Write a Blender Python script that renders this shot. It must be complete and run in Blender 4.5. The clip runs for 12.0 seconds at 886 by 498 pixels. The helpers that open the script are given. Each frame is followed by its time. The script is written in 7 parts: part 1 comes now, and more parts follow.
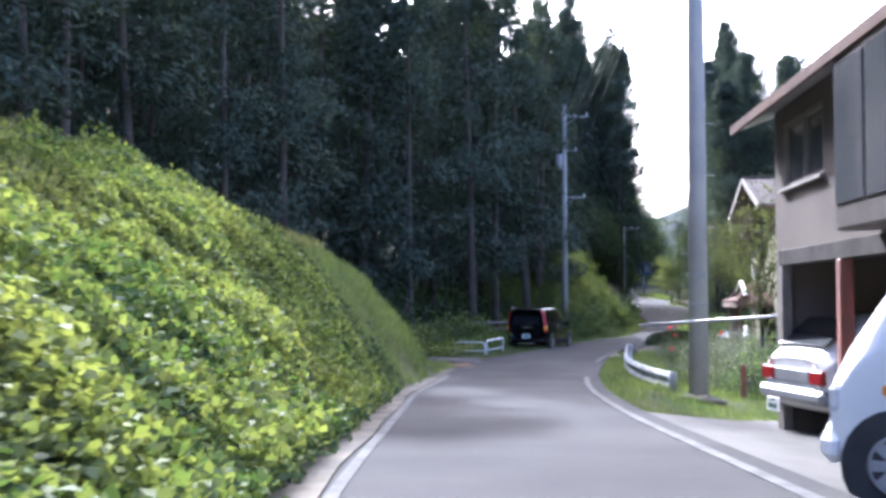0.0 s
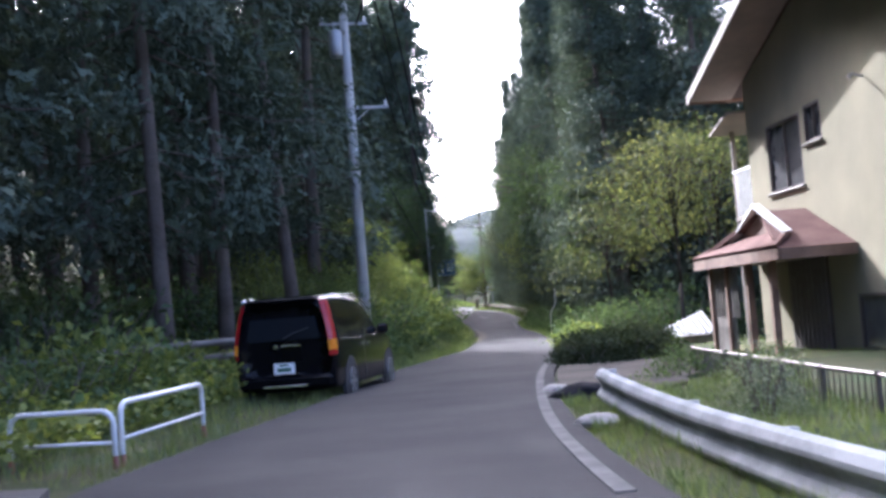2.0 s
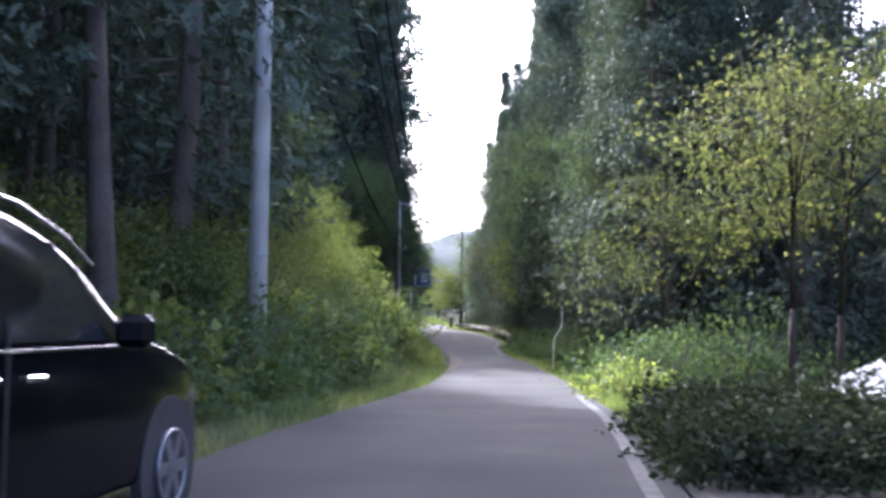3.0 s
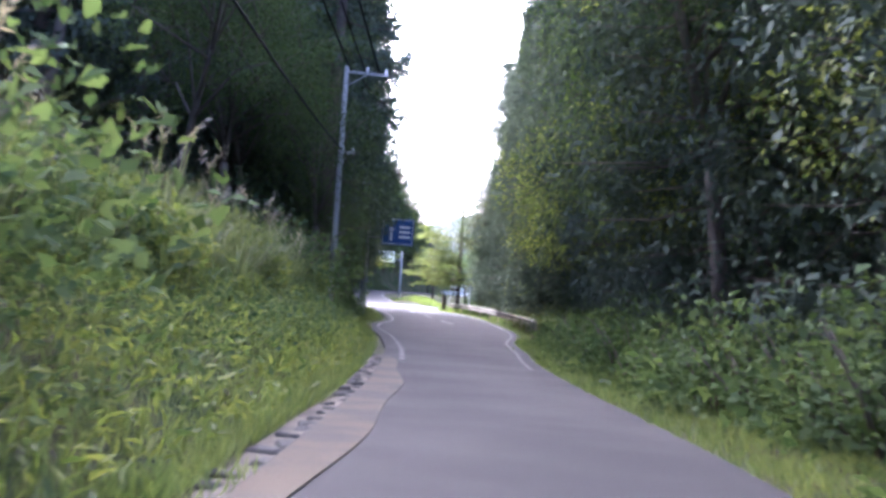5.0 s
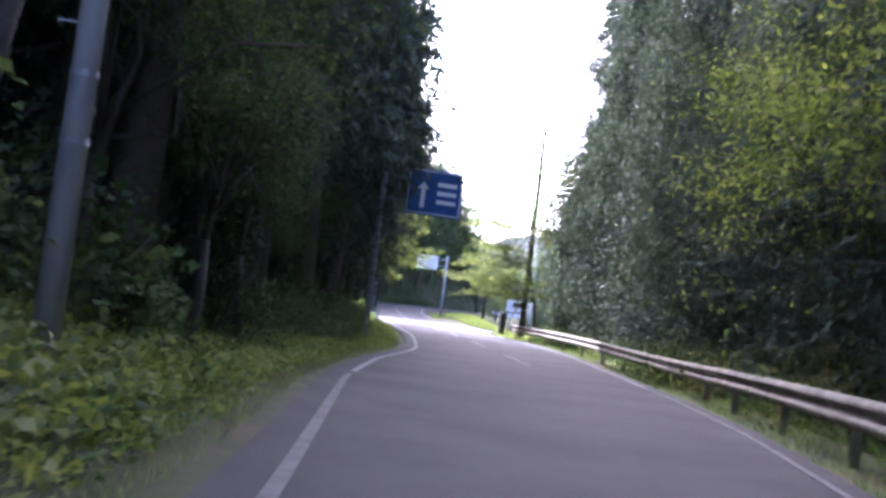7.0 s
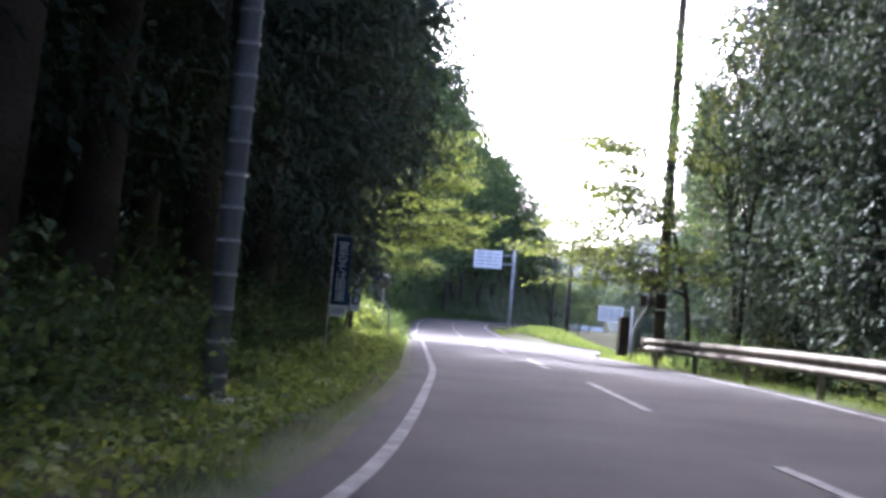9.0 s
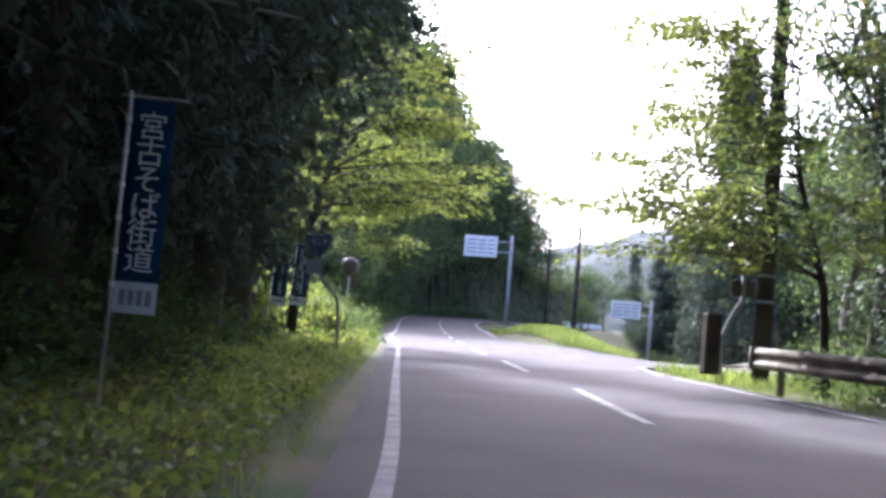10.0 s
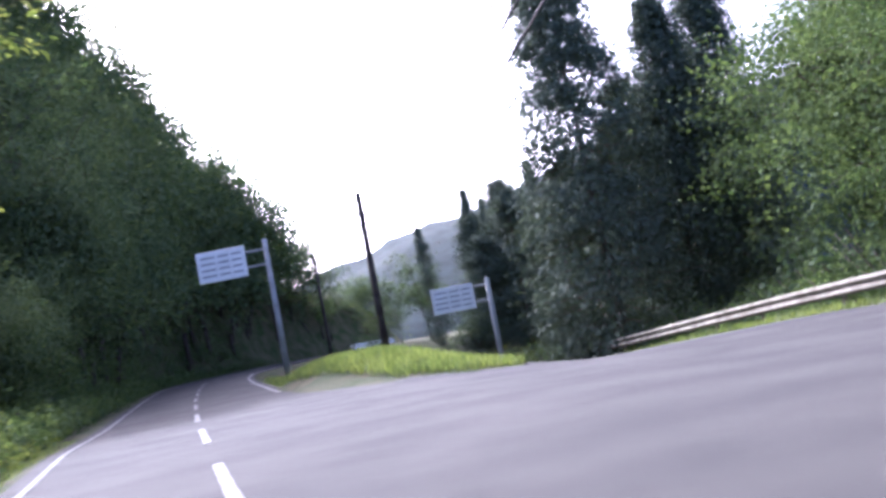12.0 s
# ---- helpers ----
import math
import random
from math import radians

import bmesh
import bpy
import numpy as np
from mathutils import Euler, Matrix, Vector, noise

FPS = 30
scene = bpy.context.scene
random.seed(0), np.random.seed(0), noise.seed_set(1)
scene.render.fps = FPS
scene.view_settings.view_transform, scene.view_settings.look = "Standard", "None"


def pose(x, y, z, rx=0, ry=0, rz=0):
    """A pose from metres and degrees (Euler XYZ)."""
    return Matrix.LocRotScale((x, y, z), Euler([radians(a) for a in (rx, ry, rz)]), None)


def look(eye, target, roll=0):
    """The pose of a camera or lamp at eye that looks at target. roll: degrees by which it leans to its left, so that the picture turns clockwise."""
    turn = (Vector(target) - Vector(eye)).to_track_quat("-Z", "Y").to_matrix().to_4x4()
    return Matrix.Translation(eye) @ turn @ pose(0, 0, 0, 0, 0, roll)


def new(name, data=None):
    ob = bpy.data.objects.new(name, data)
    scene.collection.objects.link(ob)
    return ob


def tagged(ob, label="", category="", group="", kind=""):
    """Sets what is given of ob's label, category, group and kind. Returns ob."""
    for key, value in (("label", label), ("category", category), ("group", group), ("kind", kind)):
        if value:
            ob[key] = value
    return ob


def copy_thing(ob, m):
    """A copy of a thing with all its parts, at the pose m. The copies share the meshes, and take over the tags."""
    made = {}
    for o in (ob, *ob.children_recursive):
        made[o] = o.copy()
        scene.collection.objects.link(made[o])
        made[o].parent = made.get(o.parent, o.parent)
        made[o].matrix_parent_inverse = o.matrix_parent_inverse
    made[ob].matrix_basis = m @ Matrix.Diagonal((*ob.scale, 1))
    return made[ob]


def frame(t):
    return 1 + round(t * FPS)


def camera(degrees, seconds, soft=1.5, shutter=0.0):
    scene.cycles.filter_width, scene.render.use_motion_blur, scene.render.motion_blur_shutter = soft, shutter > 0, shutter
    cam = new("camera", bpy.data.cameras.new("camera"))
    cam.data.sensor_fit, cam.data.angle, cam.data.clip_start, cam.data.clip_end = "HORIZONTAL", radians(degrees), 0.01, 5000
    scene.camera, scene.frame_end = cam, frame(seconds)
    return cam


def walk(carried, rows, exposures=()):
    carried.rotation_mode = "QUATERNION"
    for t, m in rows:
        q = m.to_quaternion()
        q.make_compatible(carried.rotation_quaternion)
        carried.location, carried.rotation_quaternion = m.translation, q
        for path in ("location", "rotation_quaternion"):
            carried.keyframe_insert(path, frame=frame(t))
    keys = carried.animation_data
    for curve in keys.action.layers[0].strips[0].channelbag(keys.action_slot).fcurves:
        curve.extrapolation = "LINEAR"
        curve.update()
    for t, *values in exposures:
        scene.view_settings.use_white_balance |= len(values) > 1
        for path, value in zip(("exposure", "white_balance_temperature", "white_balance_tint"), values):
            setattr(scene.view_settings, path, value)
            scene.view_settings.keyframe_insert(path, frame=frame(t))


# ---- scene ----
# ---- camera ----
PATH = [
    (0, (-0.000, 0.000, 0.861), (0.036, 1.998, 0.943), -0.08),
    (0.5, (0.235, 6.745, 0.656), (0.292, 8.743, 0.688), -3.25),
    (1, (0.777, 13.597, 0.401), (1.006, 15.583, 0.462), -10.74),
    (1.5, (1.602, 20.531, 0.174), (1.968, 22.496, 0.247), -8.06),
    (2, (2.921, 27.679, 0.001), (3.333, 29.633, 0.106), -4.53),
    (2.5, (4.448, 34.771, -0.144), (4.860, 36.723, -0.016), -2.30),
    (3, (6.222, 42.009, -0.194), (6.670, 43.954, -0.058), 0.78),
    (5, (14.724, 73.576, -0.561), (15.160, 75.524, -0.448), 3.82),
    (5.5, (16.412, 81.029, -0.448), (16.804, 82.984, -0.303), 4.82),
    (6, (17.998, 88.551, -0.436), (18.389, 90.508, -0.310), 4.97),
    (6.5, (19.473, 96.051, -0.440), (19.848, 98.012, -0.310), 5.12),
    (7, (20.910, 103.510, -0.410), (21.258, 105.474, -0.269), 7.19),
    (9, (26.231, 132.076, -0.229), (26.463, 134.056, -0.068), 5.09),
    (9.5, (27.024, 138.345, -0.101), (27.270, 140.324, 0.042), 3.53),
    (10, (27.821, 144.486, 0.054), (28.077, 146.463, 0.212), 4.91),
    (10.5, (28.637, 150.229, 0.221), (28.852, 152.211, 0.381), 2.80),
    (11, (29.493, 156.026, 0.345), (29.766, 158.000, 0.514), -6.68),
    (11.5, (30.667, 161.595, 0.419), (31.113, 163.538, 0.582), -15.27),
    (12, (32.088, 167.150, 0.566), (32.749, 169.029, 0.750), -10.99),
]
cam = camera(41.8, 12.0, soft=3.2, shutter=0.12)
walk(cam, [(t, look(eye, target, roll)) for t, eye, target, roll in PATH],
     exposures=[(0.0, 2.95, 5150, 17), (0.5, 3.0, 5150, 16), (1.5, 3.1, 5300, 18), (3.0, 3.45, 5300, 21), (5.0, 4.1, 5200, 27), (7.0, 4.0, 5200, 31), (9.0, 3.65, 5350, 24), (10.5, 3.4, 5350, 25), (11.0, 3.4, 5350, 25), (11.5, 3.2, 5300, 25), (12.0, 2.9, 5200, 28)])

# ---- world and sun ----
SUN = Vector((-0.175, 0.815, 0.552)).normalized()
world = bpy.data.worlds.new("sky")
scene.world = world
world.use_nodes = True
wn = world.node_tree.nodes
sky = wn.new("ShaderNodeTexSky")
sky.sky_type = "NISHITA"
sky.sun_disc = False
sky.sun_elevation = math.asin(SUN.z)
sky.sun_rotation = math.atan2(SUN.x, SUN.y)
sky.dust_density = 8.0
sky.air_density = 0.45
sky.ozone_density = 0.4
wn["Background"].inputs["Strength"].default_value = 0.15
world.node_tree.links.new(sky.outputs["Color"], wn["Background"].inputs["Color"])
sun = new("sun", bpy.data.lights.new("sun", "SUN"))
sun.data.energy = 2.2
sun.data.angle = radians(0.6)
sun.data.color = (1.0, 0.94, 0.84)
sun.matrix_world = look(SUN * 300, (0, 0, 0))


# ---- materials ----
def mat(name, base, other=None, rough=0.7, metal=0.0, scale=3.0, bump=0.0, fine=40.0, spread=0.5):
    """A surface of two colours mixed by coarse and fine noise, at world size."""
    m = bpy.data.materials.new(name)
    m.use_nodes = True
    n, l = m.node_tree.nodes, m.node_tree.links
    b = n["Principled BSDF"]
    b.inputs["Roughness"].default_value = rough
    b.inputs["Metallic"].default_value = metal
    if rough > 0.8:
        b.inputs["Specular IOR Level"].default_value = 0.04
    if other is None:
        b.inputs["Base Color"].default_value = (*base, 1)
    co = n.new("ShaderNodeNewGeometry")
    big = n.new("ShaderNodeTexNoise")
    big.inputs["Scale"].default_value = scale
    big.inputs["Detail"].default_value = 5
    small = n.new("ShaderNodeTexNoise")
    small.inputs["Scale"].default_value = fine
    small.inputs["Detail"].default_value = 3
    l.new(co.outputs["Position"], big.inputs["Vector"])
    l.new(co.outputs["Position"], small.inputs["Vector"])
    if other is not None:
        add = n.new("ShaderNodeMath")
        add.operation = "MULTIPLY_ADD"
        add.inputs[1].default_value = 0.35
        l.new(small.outputs["Fac"], add.inputs[0])
        l.new(big.outputs["Fac"], add.inputs[2])
        ramp = n.new("ShaderNodeValToRGB")
        ramp.color_ramp.elements[0].position = 0.67 - spread * 0.3
        ramp.color_ramp.elements[1].position = 0.67 + spread * 0.3
        ramp.color_ramp.elements[0].color = (*base, 1)
        ramp.color_ramp.elements[1].color = (*other, 1)
        l.new(add.outputs[0], ramp.inputs["Fac"])
        l.new(ramp.outputs["Color"], b.inputs["Base Color"])
    if bump:
        bp = n.new("ShaderNodeBump")
        bp.inputs["Strength"].default_value = bump
        bp.inputs["Distance"].default_value = 0.02
        l.new(small.outputs["Fac"], bp.inputs["Height"])
        l.new(bp.outputs["Normal"], b.inputs["Normal"])
    return m


def leaf_mat(name, dark, light, through_light=0.45, patch=0.35, gloss=0.05, cut=0.0):
    """Leaves: each one its own tone, in drifts of darker and lighter ones; light passes through."""
    m = bpy.data.materials.new(name)
    m.use_nodes = True
    n, l = m.node_tree.nodes, m.node_tree.links
    n.remove(n["Principled BSDF"])
    g = n.new("ShaderNodeNewGeometry")
    drift = n.new("ShaderNodeTexNoise")
    drift.inputs["Scale"].default_value = patch
    drift.inputs["Detail"].default_value = 3
    l.new(g.outputs["Position"], drift.inputs["Vector"])
    both = n.new("ShaderNodeMath")
    both.operation = "MULTIPLY_ADD"
    both.inputs[1].default_value = 0.5
    l.new(g.outputs["Random Per Island"], both.inputs[0])
    l.new(drift.outputs["Fac"], both.inputs[2])
    ramp = n.new("ShaderNodeValToRGB")
    ramp.color_ramp.elements[0].position = 0.45
    ramp.color_ramp.elements[1].position = 1.0
    ramp.color_ramp.elements[0].color = (*dark, 1)
    ramp.color_ramp.elements[1].color = (*light, 1)
    l.new(both.outputs[0], ramp.inputs["Fac"])
    d, t = n.new("ShaderNodeBsdfDiffuse"), n.new("ShaderNodeBsdfTranslucent")
    gl = n.new("ShaderNodeBsdfGlossy")
    gl.inputs["Roughness"].default_value = 0.55
    l.new(ramp.outputs["Color"], d.inputs["Color"])
    warm = n.new("ShaderNodeMixRGB")
    warm.blend_type = "MULTIPLY"
    warm.inputs[0].default_value = 1.0
    warm.inputs[2].default_value = (1.15, 1.12, 0.65, 1)
    l.new(ramp.outputs["Color"], warm.inputs[1])
    l.new(warm.outputs[0], t.inputs["Color"])
    mix, mix2 = n.new("ShaderNodeMixShader"), n.new("ShaderNodeMixShader")
    mix.inputs[0].default_value = through_light
    mix2.inputs[0].default_value = gloss
    l.new(d.outputs[0], mix.inputs[1])
    l.new(t.outputs[0], mix.inputs[2])
    l.new(mix.outputs[0], mix2.inputs[1])
    l.new(gl.outputs[0], mix2.inputs[2])
    last = mix2
    if cut:
        # ragged gaps between the sprays
        ragged = n.new("ShaderNodeTexNoise")
        ragged.inputs["Scale"].default_value = cut
        ragged.inputs["Detail"].default_value = 2
        l.new(g.outputs["Position"], ragged.inputs["Vector"])
        edge = n.new("ShaderNodeMath")
        edge.operation = "GREATER_THAN"
        edge.inputs[1].default_value = 0.47
        l.new(ragged.outputs["Fac"], edge.inputs[0])
        clear, last = n.new("ShaderNodeBsdfTransparent"), n.new("ShaderNodeMixShader")
        l.new(edge.outputs[0], last.inputs[0])
        l.new(clear.outputs[0], last.inputs[1])
        l.new(mix2.outputs[0], last.inputs[2])
    l.new(last.outputs[0], n["Material Output"].inputs["Surface"])
    return m


ASPHALT = mat("asphalt", (0.035, 0.035, 0.035), (0.051, 0.050, 0.048), 0.93, scale=0.5, bump=0.35, fine=130)
OLD_ASPHALT = mat("patched_asphalt", (0.062, 0.060, 0.057), (0.09, 0.087, 0.082), 0.88, scale=0.8, bump=0.6, fine=90)
CONCRETE = mat("concrete", (0.078, 0.076, 0.07), (0.11, 0.106, 0.097), 0.85, scale=0.7, bump=0.4, fine=60)
LINE = mat("worn_white_line", (0.128, 0.128, 0.122), (0.062, 0.061, 0.059), 0.95, scale=3.2, fine=34, spread=0.9)
CLEAN_LINE = mat("white_line", (0.205, 0.205, 0.2), (0.12, 0.12, 0.117), 0.95, scale=3.0, fine=50)
SOIL = mat("verge_ground", (0.025, 0.04, 0.015), (0.06, 0.055, 0.032), 0.95, scale=0.9, bump=0.8, fine=14)
DIRT = mat("dirt", (0.13, 0.092, 0.058), (0.075, 0.062, 0.04), 0.95, scale=1.2, bump=0.6, fine=20)
GRAVEL = mat("packed_gravel", (0.06, 0.056, 0.048), (0.085, 0.078, 0.066), 0.95, scale=1.3, bump=0.8, fine=45)
SAND = mat("sandy_gutter", (0.13, 0.115, 0.09), (0.07, 0.065, 0.055), 0.95, scale=1.6, bump=0.5, fine=25)
WASH = mat("brown_sand_wash", (0.082, 0.070, 0.052), (0.056, 0.053, 0.048), 0.95, scale=1.1, bump=0.4, fine=40, spread=0.35)
GALV = mat("weathered_galvanised_steel", (0.29, 0.308, 0.312), (0.185, 0.195, 0.198), 0.85, 0.03, scale=1.5, fine=25, bump=0.1)
CREAM_RAIL = mat("cream_painted_steel", (0.215, 0.20, 0.165), (0.12, 0.11, 0.086), 0.85, 0.0, scale=2.0, fine=25, bump=0.1)
POLE = mat("pole_concrete", (0.42, 0.42, 0.40), (0.33, 0.33, 0.32), 0.85, scale=1.2, bump=0.2, fine=50)
DARK_POLE = mat("tarred_wood", (0.035, 0.03, 0.028), (0.07, 0.06, 0.05), 0.9, scale=2.0, bump=0.5, fine=25)
BARK = mat("cedar_bark", (0.07, 0.058, 0.05), (0.125, 0.107, 0.092), 0.95, scale=1.4, bump=0.8, fine=22)
DARK_BARK = mat("dark_bark", (0.03, 0.026, 0.022), (0.055, 0.048, 0.04), 0.95, scale=2.0, bump=0.8, fine=25)
GREY_BARK = mat("grey_bark", (0.065, 0.056, 0.048), (0.12, 0.107, 0.092), 0.95, scale=2.0, bump=0.8, fine=25)
WHITE_METAL = mat("white_enamel", (0.74, 0.75, 0.74), (0.60, 0.60, 0.58), 0.4, scale=2.0, fine=30)
GREY_METAL = mat("grey_metal", (0.35, 0.36, 0.37), (0.27, 0.27, 0.28), 0.5, 0.5, scale=2.0, fine=30)
BLACK = mat("black_rubber", (0.018, 0.018, 0.02), (0.035, 0.035, 0.035), 0.75, scale=4, fine=60)
CABLE = mat("weathered_cable", (0.012, 0.012, 0.013), (0.02, 0.02, 0.021), 0.85, scale=3, fine=40)
CHROME = mat("chrome", (0.75, 0.76, 0.78), None, 0.18, 1.0)
ALLOY = mat("alloy", (0.34, 0.345, 0.355), (0.26, 0.265, 0.275), 0.35, 0.8, scale=5, fine=60)
BLACK_PAINT = mat("black_car_paint", (0.003, 0.003, 0.0045), (0.005, 0.005, 0.0065), 0.12, scale=2, fine=60)
WHITE_PAINT = mat("white_car_paint", (0.78, 0.78, 0.76), (0.70, 0.70, 0.67), 0.25, scale=2, fine=60)
BLACK_PAINT.node_tree.nodes["Principled BSDF"].inputs["Specular IOR Level"].default_value = 0.14
DARK_GLASS = mat("tinted_glass", (0.012, 0.014, 0.017), None, 0.06)
RED_LENS = mat("red_lens", (0.36, 0.012, 0.014), (0.28, 0.01, 0.012), 0.2, scale=8, fine=60)
AMBER_LENS = mat("amber_lens", (0.75, 0.25, 0.02), None, 0.2)
CLEAR_LENS = mat("clear_lens", (0.65, 0.66, 0.66), (0.5, 0.5, 0.5), 0.15, scale=8, fine=50)
PLATE = mat("plate_white", (0.80, 0.80, 0.78), None, 0.5)
PLATE_MARK = mat("plate_mark", (0.05, 0.12, 0.07), None, 0.6)
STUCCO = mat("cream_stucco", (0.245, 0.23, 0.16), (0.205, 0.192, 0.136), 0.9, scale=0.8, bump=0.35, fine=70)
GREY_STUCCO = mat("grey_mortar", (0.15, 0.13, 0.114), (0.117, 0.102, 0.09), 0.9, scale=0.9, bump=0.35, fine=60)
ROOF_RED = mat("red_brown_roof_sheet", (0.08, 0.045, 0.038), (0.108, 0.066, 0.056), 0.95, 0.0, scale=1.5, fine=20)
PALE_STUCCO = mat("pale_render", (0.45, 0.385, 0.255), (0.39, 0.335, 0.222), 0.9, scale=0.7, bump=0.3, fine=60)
HOUSE_ROOF = mat("grey_brown_roof_sheet", (0.055, 0.047, 0.044), (0.075, 0.064, 0.06), 0.9, 0.0, scale=1.5, fine=20)
ROOF_GREY = mat("grey_roof_sheet", (0.30, 0.29, 0.30), (0.40, 0.39, 0.39), 0.45, 0.2, scale=1.5, fine=20)
EAVE = mat("eave_board", (0.21, 0.18, 0.15), (0.16, 0.14, 0.12), 0.8, scale=2, fine=25)
EAVE_BROWN = mat("brown_eave_board", (0.10, 0.062, 0.046), (0.075, 0.048, 0.037), 0.85, scale=2, fine=25)
BROWN_WOOD = mat("brown_wood", (0.12, 0.07, 0.045), (0.19, 0.115, 0.075), 0.75, scale=3, bump=0.3, fine=30)
GREY_WOOD = mat("grey_weathered_wood", (0.13, 0.12, 0.105), (0.19, 0.178, 0.16), 0.9, scale=3, bump=0.5, fine=30)
RED_IRON = mat("rusty_red_iron", (0.23, 0.075, 0.05), (0.15, 0.06, 0.045), 0.7, 0.2, scale=3, fine=35)
ALU = mat("aluminium_frame", (0.52, 0.52, 0.50), (0.42, 0.42, 0.41), 0.4, 0.7, scale=4, fine=50)
BRONZE = mat("bronze_frame", (0.06, 0.05, 0.045), (0.09, 0.075, 0.065), 0.45, 0.4, scale=4, fine=50)
GLASS = mat("window_glass", (0.045, 0.05, 0.055), (0.09, 0.09, 0.09), 0.08, scale=0.8, fine=6)
# near-black base colour that holds the shade indoors, for inner walls and beams
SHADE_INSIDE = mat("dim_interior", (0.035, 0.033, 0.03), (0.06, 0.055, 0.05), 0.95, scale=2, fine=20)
TIN = mat("tin_sheet", (0.105, 0.11, 0.116), (0.07, 0.073, 0.076), 0.75, 0.05, scale=2, fine=15)
TIN_WHITE = mat("pale_roof_tin", (0.68, 0.68, 0.66), (0.55, 0.55, 0.53), 0.5, 0.2, scale=2, fine=15)
BANNER = mat("navy_cloth", (0.012, 0.035, 0.075), (0.018, 0.05, 0.10), 0.9, scale=4, fine=90, bump=0.2)
WHITE_INK = mat("white_ink", (0.78, 0.78, 0.76), None, 0.8)
GREY_INK = mat("grey_ink", (0.25, 0.26, 0.28), None, 0.8)
SIGN_BLUE = mat("sign_blue", (0.012, 0.06, 0.20), (0.015, 0.075, 0.24), 0.35, scale=3, fine=30)
# shield blue taken darker, with the shade on its face in the colour
SHIELD_BLUE = mat("shaded_shield_blue", (0.008, 0.030, 0.085), (0.012, 0.04, 0.10), 0.6, scale=3, fine=30)
SIGN_WHITE = mat("sign_white", (0.72, 0.74, 0.74), (0.62, 0.64, 0.64), 0.4, scale=2, fine=20)
ROCK = mat("pale_stone", (0.10, 0.085, 0.068), (0.17, 0.15, 0.125), 0.9, scale=4, bump=0.6, fine=25)
PALE_ROCK = mat("pale_slab_stone", (0.30, 0.29, 0.27), (0.22, 0.21, 0.195), 0.9, scale=4, bump=0.5, fine=25)
FAR_WOOD = mat("far_forest", (0.005, 0.012, 0.014), (0.016, 0.029, 0.030), 0.95, scale=0.11, bump=0.0, fine=1.0)
FLOWER = leaf_mat("red_petals", (0.45, 0.02, 0.02), (0.65, 0.05, 0.03), 0.35)

SPRAY_LEAF = leaf_mat("spreading_tree_leaves", (0.05, 0.082, 0.025), (0.145, 0.172, 0.052), 0.45, 0.4, 0.02)
# near-black for the darkness of the drain ditch at the rail's end
DITCH_DARK = mat("ditch_dark", (0.010, 0.010, 0.012), (0.018, 0.018, 0.02), 0.95, scale=3, bump=0.6, fine=9)
CEDAR_LEAF = leaf_mat("cedar_needles", (0.042, 0.062, 0.046), (0.082, 0.106, 0.077), 0.1, 0.18, 0.01, 11.0)
BROAD_LEAF = leaf_mat("broad_leaves", (0.036, 0.066, 0.028), (0.100, 0.140, 0.058), 0.36, 0.2, 0.006, 9.0)
YELLOW_LEAF = leaf_mat("yellowing_leaves", (0.038, 0.056, 0.022), (0.105, 0.112, 0.046), 0.4, 0.25, 0.01, 9.0)
DARK_LEAF = leaf_mat("dark_leaves", (0.030, 0.056, 0.028), (0.078, 0.108, 0.054), 0.32, 0.25, 0.006, 9.0)
KUDZU_LEAF = leaf_mat("vine_leaves", (0.048, 0.088, 0.025), (0.185, 0.215, 0.062), 0.42, 0.55, 0.02)
HEDGE_LEAF = leaf_mat("hedge_leaves", (0.014, 0.025, 0.012), (0.044, 0.056, 0.030), 0.2, 0.2, 0.01)
DRY_GRASS_LEAF = leaf_mat("dry_grass_blades", (0.085, 0.10, 0.038), (0.20, 0.205, 0.085), 0.42, 0.6)
GRASS_LEAF = leaf_mat("grass_blades", (0.053, 0.090, 0.025), (0.159, 0.200, 0.060), 0.42, 0.5)
LAWN_LEAF = leaf_mat("lawn_blades", (0.053, 0.090, 0.025), (0.159, 0.200, 0.060), 0.42, 0.5)
REED_LEAF = leaf_mat("reed_blades", (0.056, 0.086, 0.034), (0.150, 0.178, 0.076), 0.42, 0.4)
PLUME = leaf_mat("reed_plumes", (0.19, 0.165, 0.145), (0.30, 0.27, 0.24), 0.4, 0.8)
FLOWER_LEAF = leaf_mat("silvery_leaves", (0.080, 0.105, 0.064), (0.212, 0.235, 0.159), 0.4, 0.6)


